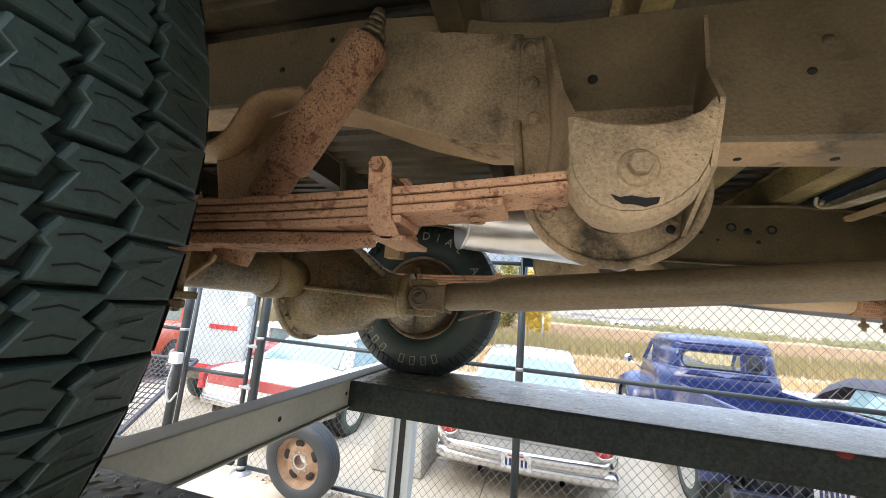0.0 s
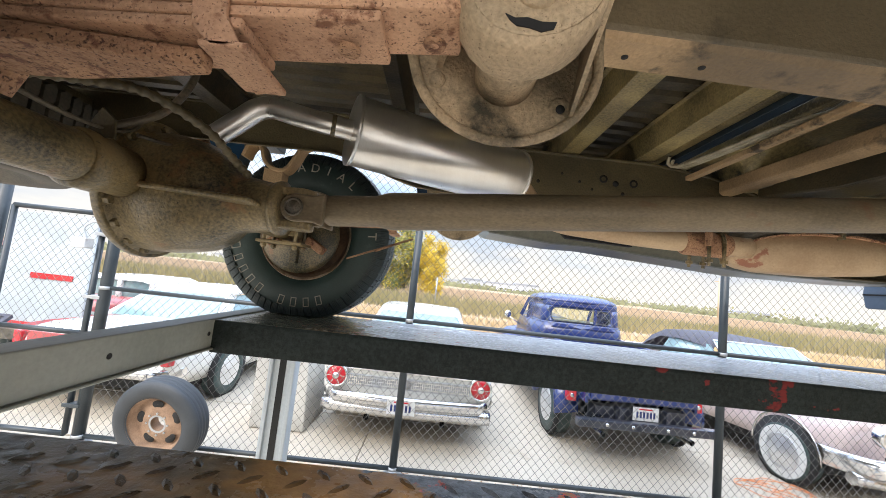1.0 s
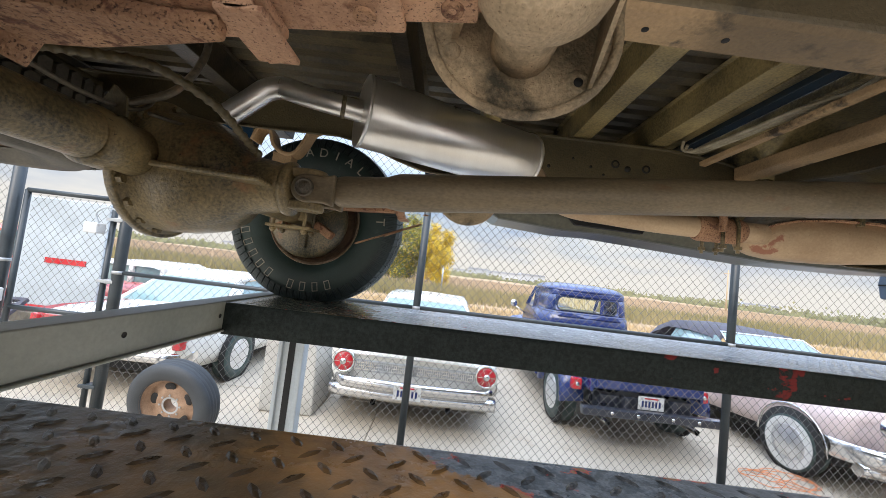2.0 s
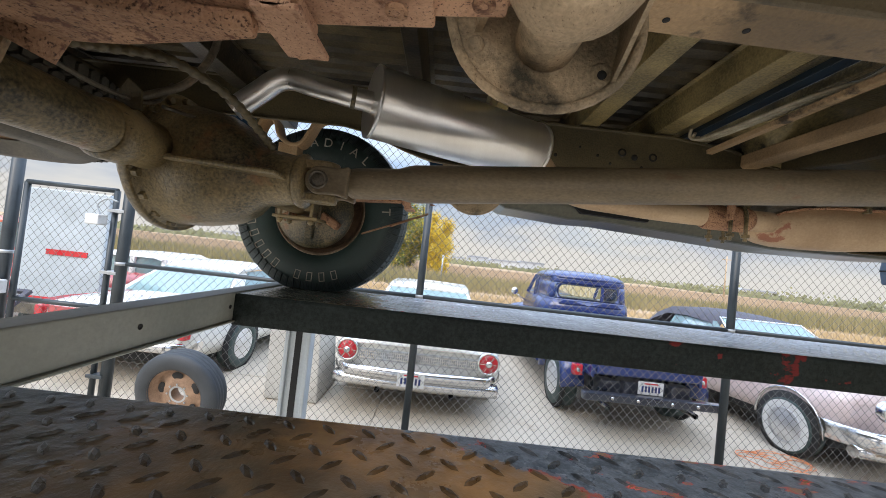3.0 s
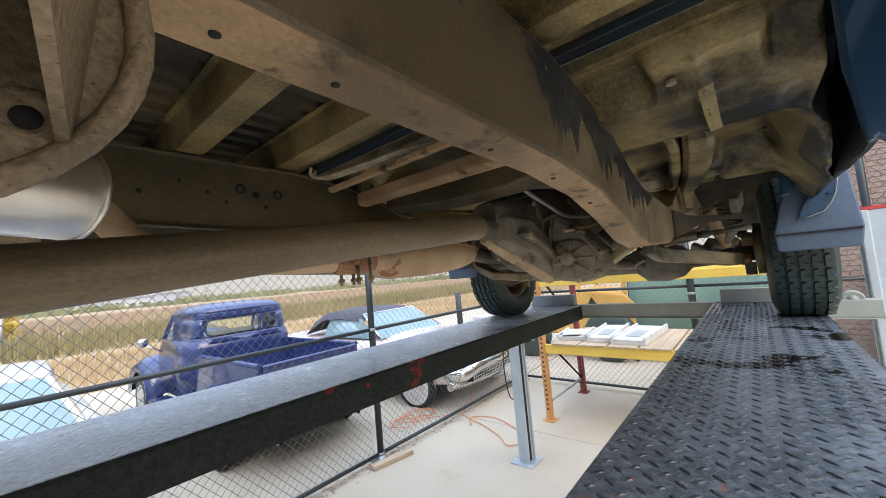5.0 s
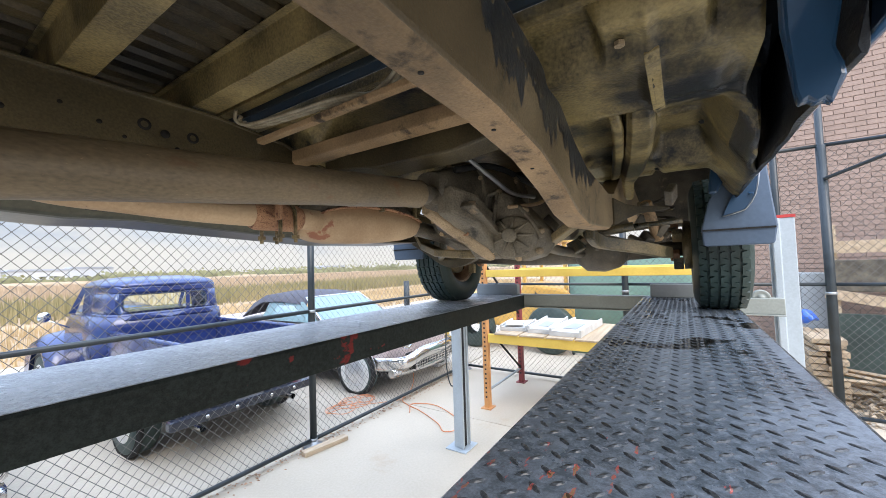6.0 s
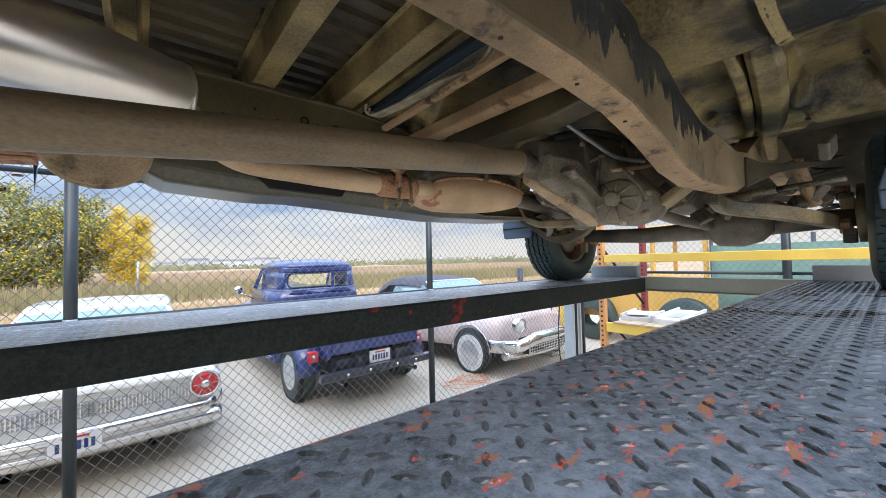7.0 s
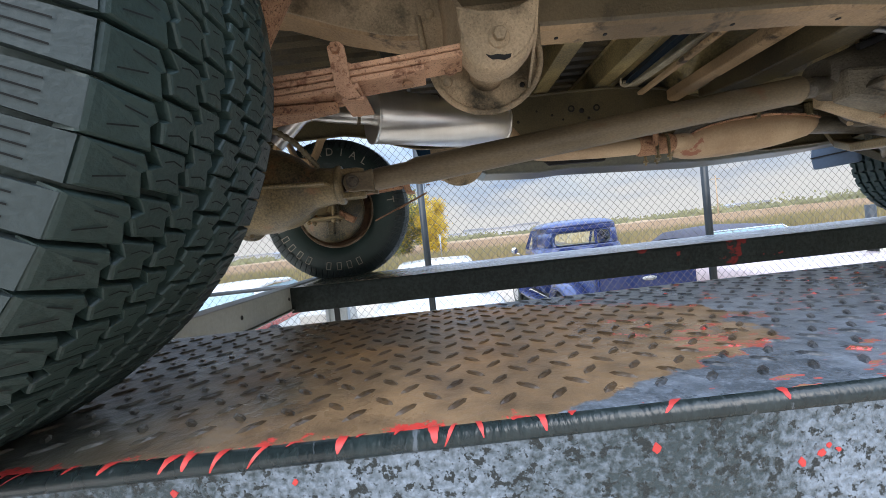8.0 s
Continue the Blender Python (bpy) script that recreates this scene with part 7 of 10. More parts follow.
    for k in range(6):
        a = 2 * math.pi * k / 6 + 0.5
        bm = bmesh.new()
        obox(bm, Matrix.Translation((cx + 0.105 * math.cos(a), cy - d * half * (1.50 + 0.14 * (k % 2)), cz + 0.105 * math.sin(a))) @ Matrix.Rotation(-a, 4, "Y"), 0.05 + 0.02 * (k % 3), 0.05, 0.035)
        part("backing_lug", bm, M["rust" if k % 2 else "axle"], root, bevel=0.006)
    return root


def ring_text(root, words, c, r, y, face, size, start, step):
    """Raised letters round a sidewall; a word of stars becomes plain bars."""
    a = start
    bm = bmesh.new()
    for ch in words:
        m = Matrix.Translation((c[0] + r * math.cos(a), y, c[2] + r * math.sin(a))) @ Matrix.Rotation(-(a - math.pi / 2), 4, "Y")
        if face > 0:
            m = m @ Matrix.Rotation(math.pi, 4, "Z")
        if ch == "*":
            for ox, oz, sx, sz in ((-0.19, 0, 0.06, 0.70), (0.19, 0, 0.06, 0.70), (0, 0.32, 0.38, 0.06), (0, -0.32, 0.38, 0.06)):
                obox(bm, m @ Matrix.Translation((ox * size, 0, oz * size)), sx * size, 0.0016, sz * size)
        elif ch != " ":
            cu = bpy.data.curves.new("letter", "FONT")
            cu.body, cu.size, cu.extrude, cu.align_x, cu.align_y = ch, size, 0.0008, "CENTER", "CENTER"
            tmp = bpy.data.objects.new("letter", cu)
            me = bpy.data.meshes.new_from_object(tmp)
            me.transform(m @ Matrix.Rotation(math.pi / 2, 4, "X"))
            bm.from_mesh(me)
            bpy.data.objects.remove(tmp)
            bpy.data.meshes.remove(me)
            bpy.data.curves.remove(cu)
        a += step
    return bm


TR, TH = 0.398, 0.131
far_y, near_y = 2 * CY - 0.828, 0.828
for name_y, face in ((near_y, -1), (far_y, 1)):
    w = wheel(AXLE_X, name_y, RUN_Z + 0.378, TR, TH, 0.205, face, True, True)
    w.parent = truck
    w.matrix_parent_inverse = Matrix.Translation(-BASES[truck.name])
    tagged(w, "all-terrain tyre on a brown steel rim")
    cc = (AXLE_X, name_y, RUN_Z + 0.378)
    for k, ch in enumerate("RADIAL A/T"):
        if ch != " ":
            bm = ring_text(w, ch, cc, 0.315, name_y - face * (TH + 0.0005), -face, 0.058, radians(112 - 12 * k), 0)
            part("sidewall_letter", bm, M["tyre_white"], w, "faded white raised letter")
    for k, ch in enumerate("**** *******"):
        if ch != " ":
            bm = ring_text(w, ch, cc, 0.315, name_y - face * (TH + 0.0005), -face, 0.060, radians(290 - 10.5 * k), 0)
            part("sidewall_bar", bm, M["tyre_white"], w, "faded white outlined bar")
for name_y, face in ((0.862, -1), (2.615, 1)):
    w = wheel(3.80, name_y, RUN_Z + 0.355, 0.362, 0.125, 0.20, face, False, False)
    w.parent = truck
    w.matrix_parent_inverse = Matrix.Translation(-BASES[truck.name])
    tagged(w, "worn road tyre on a brown steel rim")

# ---- vehicles in the car park ----
M["cover"] = worn("satin_wheel_chrome", (0.82, 0.82, 0.82), (0.66, 0.66, 0.66), 8, 0.38, metal=0.75, bump=0.05, fine=120)
def local_part(name, bm, material, parent, label="", smooth=False, bevel=0.0, kind=""):
    """A mesh in the thing's own metres."""
    ob = obj(name, bm, material, smooth, bevel)
    ob.parent = parent
    return tagged(ob, label, "", "", kind)


def car(name, m, label, category="car"):
    e = new(name)
    e.matrix_basis = m
    return tagged(e, label, category, "parked vehicles")


def body_ring(v, hw, zb, zt, crown=0.05, tuck=0.06):
    """One cross-section of a body at v along its length; u across, z up."""
    return [(-hw + tuck, v, zb), (-hw + 0.01, v, zb + 0.14), (-hw, v, (zb + zt) / 2), (-hw + 0.02, v, zt - 0.12), (-hw + 0.10, v, zt - 0.02), (-hw * 0.5, v, zt + crown * 0.7), (0, v, zt + crown),
            (hw * 0.5, v, zt + crown * 0.7), (hw - 0.10, v, zt - 0.02), (hw - 0.02, v, zt - 0.12), (hw, v, (zb + zt) / 2), (hw - 0.01, v, zb + 0.14), (hw - tuck, v, zb)]


def car_wheel(parent, u, v, r, w, side, style):
    bm = bmesh.new()
    lathe(bm, [(0.001, -0.02), (r + 0.05, -0.02), (r + 0.05, 0.02), (0.001, 0.02)], (u + side * (w / 2 - 0.032), v, r + 0.02), "x", 28)
    local_part("wheel_well", bm, M["dark"], parent)
    bm = bmesh.new()
    lathe(bm, [(r * 0.62, -w / 2), (r * 0.9, -w / 2), (r * 0.97, -w * 0.42), (r, -w * 0.3), (r, w * 0.3), (r * 0.97, w * 0.42), (r * 0.9, w / 2), (r * 0.62, w / 2), (r * 0.60, w * 0.3), (r * 0.60, -w * 0.3), (r * 0.62, -w / 2)], (u, v, r), "x", 36)
    wh = local_part("wheel", bm, M["tyre"], parent, "black tyre with a bright wheel cover")
    o = side * w / 2
    if style == "whitewall":
        bm = bmesh.new()
        lathe(bm, [(r * 0.62, o + side * 0.002), (r * 0.74, o + side * 0.004), (r * 0.88, o + side * 0.002)], (u, v, r), "x", 36)
        local_part("whitewall", bm, M["whitewall"], wh, "broad white sidewall band")
    bm = bmesh.new()
    lathe(bm, [(r * 0.62, o), (r * 0.60, o + side * 0.008), (r * 0.57, o + side * 0.002), (r * 0.50, o + side * 0.004), (r * 0.40, o + side * 0.012), (r * 0.28, o + side * 0.020), (r * 0.12, o + side * 0.03), (0.001, o + side * 0.034)], (u, v, r), "x", 36)
    local_part("wheel_cover", bm, M["cover"], wh, "chrome wheel cover")


def plate_bars(parent, u, v, z, w=0.305, h=0.152, face=-1):
    bm = bmesh.new()
    box(bm, u - w / 2, u + w / 2, min(v, v + face * 0.006), max(v, v + face * 0.006), z - h / 2, z + h / 2)
    pl = local_part("number_plate", bm, M["card_white"], parent, "white number plate with plain bars", bevel=0.002)
    for k in range(6):
        bm = bmesh.new()
        x = u + (k - 2.5) * 0.04
        box(bm, x - 0.012, x + 0.012, min(v + face * 0.006, v + face * 0.008), max(v + face * 0.006, v + face * 0.008), z - 0.045, z + 0.025)
        local_part("plate_bar", bm, M["blue_paint"], pl)
    bm = bmesh.new()
    box(bm, u - 0.08, u + 0.08, min(v + face * 0.006, v + face * 0.008), max(v + face * 0.006, v + face * 0.008), z + 0.045, z + 0.06)
    local_part("plate_bar", bm, M["red_lens"], pl)


def bumper_bar(parent, hw, v0, z0, z1, bow, material, face=-1, label="chrome bumper"):
    """A bumper that bows out in the middle and wraps round the ends."""
    bm = bmesh.new()
    rings = []
    for k in range(25):
        t = -1 + 2 * k / 24
        u = hw * t
        v = v0 + face * bow * (1 - t * t) - face * 0.22 * max(0, abs(t) - 0.86) / 0.14
        ring = []
        for a in np.linspace(0, 2 * math.pi, 13)[:-1]:
            ring.append((u, v + face * 0.045 * math.cos(a), (z0 + z1) / 2 + (z1 - z0) / 2 * math.copysign(abs(math.sin(a)) ** 0.7, math.sin(a))))
        rings.append(ring)
    loft(bm, rings)
    return local_part("bumper", bm, material, parent, label)


def glass_panes(bm, material, parent, label=""):
    """Each face of bm becomes a pane of its own, a few millimetres thick."""
    bm.normal_update()
    for face in bm.faces:
        pane = bmesh.new()
        ring = [q.co.copy() for q in face.verts]
        back = [c - face.normal * 0.004 for c in ring]
        n = len(ring)
        shell(pane, [tuple(c) for c in ring + back], [tuple(range(n)), tuple(range(2 * n - 1, n - 1, -1))] + [(k, k + n, (k + 1) % n + n, (k + 1) % n) for k in range(n)])
        local_part("window", pane, material, parent, label)
    bm.free()


# --- white sedan, tail to the fence
sedan = car("white_sedan", pose(0.82, 5.12, 0.0), "white vintage sedan with round red tail lamps and chrome bumper")
bm = bmesh.new()
rings = [body_ring(v, hw, zb, zt, cr) for v, hw, zb, zt, cr in ((0.03, 0.90, 0.50, 0.78, 0.03), (0.06, 0.955, 0.42, 0.82, 0.035), (0.25, 0.98, 0.32, 0.87, 0.04), (1.0, 0.995, 0.28, 0.92, 0.04), (2.2, 1.0, 0.27, 0.93, 0.03), (3.8, 0.99, 0.28, 0.92, 0.04), (5.0, 0.96, 0.32, 0.86, 0.05), (5.25, 0.9, 0.42, 0.78, 0.04))]
loft(bm, rings)
sb = local_part("body", bm, M["white_paint"], sedan, "white body with rounded quarter panels")
bm = bmesh.new()
roof_rings = []
for v, hw, z in ((1.28, 0.60, 1.36), (1.40, 0.63, 1.395), (1.7, 0.65, 1.415), (2.4, 0.65, 1.42), (2.9, 0.62, 1.39), (3.0, 0.60, 1.37)):
    roof_rings.append([(-hw, v, z - 0.05), (-hw + 0.05, v, z), (0, v, z + 0.02), (hw - 0.05, v, z), (hw, v, z - 0.05), (hw - 0.04, v, z - 0.06), (-hw + 0.04, v, z - 0.06)])
loft(bm, roof_rings)
for q in (-1, 1):
    loft(bm, [[(q * 0.80, 0.78, 0.93), (q * 0.72, 0.84, 0.93), (q * 0.76, 1.15, 0.93), (q * 0.82, 1.15, 0.93)], [(q * 0.61, 1.26, 1.34), (q * 0.54, 1.28, 1.35), (q * 0.57, 1.52, 1.35), (q * 0.63, 1.52, 1.34)]], smooth=False)
    loft(bm, [[(q * 0.78, 3.55, 0.94), (q * 0.74, 3.60, 0.94), (q * 0.74, 3.52, 0.94)], [(q * 0.60, 2.98, 1.35), (q * 0.55, 3.02, 1.35), (q * 0.56, 2.94, 1.35)]], smooth=False)
bmesh.ops.recalc_face_normals(bm, faces=bm.faces)
local_part("roof", bm, M["white_paint"], sedan)
bm = bmesh.new()
shell(bm, [(-0.74, 0.80, 0.945), (0.74, 0.80, 0.945), (0.56, 1.27, 1.35), (-0.56, 1.27, 1.35)], [(0, 1, 2, 3)])
shell(bm, [(-0.76, 3.58, 0.945), (0.76, 3.58, 0.945), (0.57, 3.0, 1.35), (-0.57, 3.0, 1.35)], [(3, 2, 1, 0)])
for q in (-1, 1):
    shell(bm, [(q * 0.80, 1.15, 0.94), (q * 0.80, 3.5, 0.94), (q * 0.61, 2.95, 1.35), (q * 0.61, 1.5, 1.35)], [(0, 1, 2, 3)])
glass_panes(bm, M["teal_glass"], sedan, "pale green glass")
bm = bmesh.new()
box(bm, -0.70, 0.70, 1.0, 3.2, 0.85, 0.96)
for u in (-0.35, 0.35):
    box(bm, u - 0.28, u + 0.28, 1.95, 2.1, 0.9, 1.15)
local_part("seats", bm, M["soft_top"], sedan, bevel=0.05)
bumper_bar(sedan, 0.98, 0.0, 0.43, 0.55, 0.10, M["chrome"])
bm = bmesh.new()
rings = []
for k in range(17):
    t = -1 + k / 8
    v = 0.02 - 0.07 * (1 - t * t)
    rings.append([(0.95 * t, v, 0.30), (0.95 * t, v - 0.03, 0.36), (0.95 * t, v - 0.02, 0.43), (0.95 * t, v + 0.1, 0.43), (0.95 * t, v + 0.1, 0.30)])
loft(bm, rings)
local_part("lower_valance", bm, M["chrome"], sedan, "bright lower bumper apron")
bm = bmesh.new()
box(bm, -0.70, 0.70, -0.012, 0.03, 0.60, 0.72)
panel = local_part("rear_grille", bm, M["galv"], sedan, "fine bright grille between the tail lamps", bevel=0.004)
for k in range(56):
    bm = bmesh.new()
    u = -0.68 + k * 1.36 / 55
    box(bm, u - 0.004, u + 0.004, -0.020, -0.012, 0.605, 0.715)
    local_part("grille_bar", bm, M["chrome"], panel)
for z in (0.625, 0.66, 0.695):
    bm = bmesh.new()
    box(bm, -0.69, 0.69, -0.019, -0.013, z - 0.003, z + 0.003)
    local_part("grille_bar", bm, M["chrome"], panel)
for q in (-1, 1):
    bm = bmesh.new()
    lathe(bm, [(0.105, 0.06), (0.125, 0.0), (0.128, -0.045), (0.122, -0.06), (0.104, -0.055), (0.100, -0.02)], (q * 0.808, 0.0, 0.70), "y", 32)
    lamp = local_part("tail_lamp", bm, M["chrome"], sedan, "round chrome-ringed tail lamp")
    bm = bmesh.new()
    lathe(bm, [(0.103, -0.045), (0.085, -0.060), (0.045, -0.072), (0.032, -0.070)], (q * 0.808, 0.0, 0.70), "y", 32)
    local_part("lens", bm, M["red_lens"], lamp, "red ribbed lens")
    bm = bmesh.new()
    lathe(bm, [(0.036, -0.066), (0.034, -0.082), (0.001, -0.086)], (q * 0.808, 0.0, 0.70), "y", 20)
    local_part("lens_centre", bm, M["chrome"], lamp)
    for k in range(6):
        a = k * math.pi / 3
        bm = bmesh.new()
        obox(bm, Matrix.Translation((q * 0.808 + 0.065 * math.cos(a), -0.069, 0.70 + 0.065 * math.sin(a))) @ Matrix.Rotation(-a, 4, "Y"), 0.062, 0.004, 0.006)
        local_part("lens_spoke", bm, M["chrome"], lamp)
plate_bars(sedan, -0.05, -0.145, 0.455)
for u in (-0.43, 0.42):
    bm = bmesh.new()
    tube(bm, [(u, 0.30, 0.28), (u, -0.02, 0.27)], 0.03, 14, caps=False)
    tube(bm, [(u, 0.30, 0.28), (u, -0.02, 0.27)], 0.026, 14, caps=False)
    local_part("exhaust_tip", bm, M["chrome"], sedan)
bm = bmesh.new()
box(bm, -0.72, 0.72, -0.005, 0.03, 0.775, 0.785)
local_part("lid_trim", bm, M["chrome"], sedan)
for u, sd in ((-0.92, -1), (0.92, 1)):
    for v in (1.05, 4.1):
        car_wheel(sedan, u, v, 0.34, 0.2, sd, "plain")
bm = bmesh.new()
box(bm, -0.85, 0.85, 0.25, 5.0, 0.22, 0.34)
local_part("underbody", bm, M["dark"], sedan)

# --- blue step-side pickup, tail to the fence
M["dark_bumper"] = smooth_paint("blue_black_bumper_paint", (0.016, 0.020, 0.034), rough=0.3)
pick = car("blue_pickup", pose(3.585, 5.30, 0.0, 0, 0, 1), "deep blue vintage step-side pickup with dark rear bumper", "pickup truck")
bm = bmesh.new()
for q in (-1, 1):
    box(bm, q * 0.66 - 0.02, q * 0.66 + 0.02, 0.03, 2.0, 0.62, 1.16)
    tube(bm, [(q * 0.66, 0.02, 1.17), (q * 0.66, 2.0, 1.17)], 0.03, 12)
box(bm, -0.66, 0.66, 0.03, 2.0, 0.66, 0.70)
box(bm, -0.66, 0.66, 1.95, 2.0, 0.66, 1.20)
local_part("bed", bm, M["blue_paint"], pick, "open blue cargo bed", bevel=0.008)
bm = bmesh.new()
box(bm, -0.63, 0.63, -0.02, 0.03, 0.70, 1.14)
tube(bm, [(-0.63, 0.0, 1.15), (0.63, 0.0, 1.15)], 0.026, 12)
tube(bm, [(-0.63, 0.0, 0.70), (0.63, 0.0, 0.70)], 0.022, 12)
gate_ob = local_part("tailgate", bm, M["blue_paint"], pick, "blue tailgate with a small white badge", bevel=0.01)
bm = bmesh.new()
lathe(bm, [(0.0001, -0.026), (0.05, -0.026), (0.05, -0.018)], (0, 0, 0), "y", 24)
for q in bm.verts:
    q.co.x, q.co.z = q.co.x * 1.9 + 0.02, q.co.z * 0.6 + 0.98
local_part("badge", bm, M["card_white"], gate_ob, "plain white oval badge")
for q in (-1, 1):
    bm = bmesh.new()
    rings = []
    for k in range(15):
        a = math.pi * k / 14
        v, z = 0.79 - 0.56 * math.cos(a), 0.42 + 0.50 * math.sin(a) ** 0.8
        v2, z2 = 0.79 - 0.44 * math.cos(a), 0.40 + 0.40 * math.sin(a) ** 0.8
        rings.append([(q * 0.67, v, z + 0.02), (q * 0.84, v, z), (q * 0.93, v * 0.9 + v2 * 0.1, z * 0.94 + 0.01), (q * 0.955, v * 0.5 + v2 * 0.5, (z + z2) / 2 - 0.03), (q * 0.94, v2, z2), (q * 0.67, v2, z2)])
    loft(bm, rings)
    bmesh.ops.recalc_face_normals(bm, faces=bm.faces)
    local_part("rear_fender", bm, M["blue_paint"], pick, "bulging blue rear fender")
    bm = bmesh.new()
    box(bm, q * 0.785 - 0.06, q * 0.785 + 0.06, 0.17, 0.26, 0.585, 0.72)
    lamp = local_part("tail_lamp", bm, M["red_lens"], pick, "red tail lamp", bevel=0.015)
    bm = bmesh.new()
    lathe(bm, [(0.02, 0.168), (0.026, 0.16), (0.02, 0.155), (0.001, 0.152)], (q * 0.785, 0, 0.655), "y", 14)
    local_part("lamp_stud", bm, M["chrome"], lamp)
    bm = bmesh.new()
    box(bm, q * 0.81 - 0.13, q * 0.81 + 0.13, 1.45, 3.3, 0.40, 0.46)
    local_part("running_board", bm, M["blue_paint"], pick, bevel=0.02)
    for v in (0.79, 4.0):
        car_wheel(pick, q * 0.77, v, 0.365, 0.24, q, "plain")
    bm = bmesh.new()
    tube(bm, [(q * 0.50 - 0.05, 0.5, 0.34), (q * 0.52, -0.12, 0.33)], 0.032, 14, caps=False)
    tube(bm, [(q * 0.50 - 0.05, 0.5, 0.34), (q * 0.52, -0.12, 0.33)], 0.027, 14, caps=False)
    local_part("exhaust_tip", bm, M["chrome"], pick, "chrome exhaust tip")
    bm = bmesh.new()
    rings = []
    for k in range(13):
        a = math.pi * k / 12
        v, z = 4.0 - 0.62 * math.cos(a), 0.45 + 0.58 * math.sin(a) ** 0.8
        rings.append([(q * 0.50, v, z + 0.06), (q * 0.80, v, z), (q * 0.94, v, z * 0.9), (q * 0.92, 4.0 - 0.46 * math.cos(a), 0.42 + 0.40 * math.sin(a))])
    loft(bm, rings, close=False)
    local_part("front_fender", bm, M["blue_paint"], pick)
    bm = bmesh.new()
    tube(bm, [(q * 0.76, 3.15, 1.18), (q * 1.0, 3.12, 1.32)], 0.009, 8)
    lathe(bm, [(0.0001, -0.015), (0.065, -0.012), (0.07, 0.0), (0.045, 0.03), (0.001, 0.035)], (q * 1.02, 3.12, 1.36), "y", 18)
    local_part("door_mirror", bm, M["chrome"], pick, "round chrome door mirror")
bumper = bmesh.new()
box(bumper, -0.83, 0.83, -0.17, -0.06, 0.405, 0.50)
rb = local_part("rear_bumper", bumper, M["dark_bumper"], pick, "black rolled rear bumper", bevel=0.02)
for u in (-0.5, -0.2, 0.2, 0.5):
    bm = bmesh.new()
    lathe(bm, [(0.02, -0.17), (0.018, -0.18), (0.001, -0.184)], (u, 0, 0.455), "y", 12)
    local_part("bumper_bolt", bm, M["chrome"], rb)
plate_bars(pick, 0.0, -0.055, 0.58)
bm = bmesh.new()
for u in (-0.28, 0.28):
    box(bm, u - 0.03, u + 0.03, -0.06, 0.05, 0.46, 0.62)
box(bm, -0.55, 0.55, 0.05, 4.6, 0.38, 0.60)
local_part("chassis", bm, M["dark_bumper"], pick, bevel=0.01)
bm = bmesh.new()
rings = []
for z, hw, v0, v1 in ((0.55, 0.73, 2.0, 3.42), (0.95, 0.76, 1.96, 3.42), (1.20, 0.745, 1.90, 3.40), (1.36, 0.712, 1.885, 3.3)):
    rings.append([(-hw, v0 + 0.12, z), (-hw + 0.12, v0 + 0.01, z), (0, v0 - 0.02, z), (hw - 0.12, v0 + 0.01, z), (hw, v0 + 0.12, z), (hw, v1, z), (-hw, v1, z)])
loft(bm, rings)
cab2 = local_part("cab", bm, M["blue_paint"], pick, "rounded blue cab")
bm = bmesh.new()
rings = []
for z, hw, v0, v1 in ((1.742, 0.668, 1.905, 3.02), (1.785, 0.648, 1.925, 3.01), (1.825, 0.595, 1.975, 2.98), (1.858, 0.50, 2.08, 2.90), (1.880, 0.32, 2.3, 2.7)):
    rings.append([(-hw, v0 + 0.16, z), (-hw + 0.15, v0 + 0.01, z), (0, v0 - 0.02, z), (hw - 0.15, v0 + 0.01, z), (hw, v0 + 0.16, z), (hw, v1 - 0.1, z), (hw - 0.1, v1, z), (-hw + 0.1, v1, z), (-hw, v1 - 0.1, z)])
loft(bm, rings)
local_part("roof", bm, M["blue_paint"], cab2)
def rounded(u0, u1, z0, z1, r, n=5):
    out = []
    for cu, cz, a0 in ((u1 - r, z0 + r, -90), (u1 - r, z1 - r, 0), (u0 + r, z1 - r, 90), (u0 + r, z0 + r, 180)):
        out += [(cu + r * math.cos(radians(a0 + 90 * k / n)), cz + r * math.sin(radians(a0 + 90 * k / n))) for k in range(n + 1)]
    return out


half_plan = [(0.0, 1.870), (0.20, 1.872), (0.38, 1.876), (0.50, 1.884), (0.585, 1.898), (0.65, 1.925), (0.70, 1.97), (0.73, 2.03), (0.745, 2.12), (0.745, 2.50), (0.735, 2.96)]
cab_plan = [(-u, v) for u, v in half_plan[:0:-1]] + half_plan
cab_at = lambda u, v, z: (0.95 * u * (1 - 0.07 * (z - 1.30) / 0.44) + 0.015, v + 0.03 * (z - 1.30) / 0.44, z)
back_v = lambda u: float(np.interp(abs(u), [p_[0] for p_ in half_plan[:9]], [p_[1] for p_ in half_plan[:9]]))
inner = rounded(-0.600, 0.500, 1.415, 1.635, 0.085, 8)
outer = []
for u, z in inner:
    du, dz = u + 0.05, z - 1.525
    k_ = min(0.60 / max(abs(du), 1e-6), 0.135 / max(abs(dz), 1e-6))
    outer.append((du * k_ - 0.05, dz * k_ + 1.525))
bm = bmesh.new()
for z0, z1 in ((1.30, 1.39), (1.66, 1.75)):
    loft(bm, [[cab_at(u, v, z0 + (z1 - z0) * k / 3) for u, v in cab_plan] for k in range(4)], close=False, caps=False)
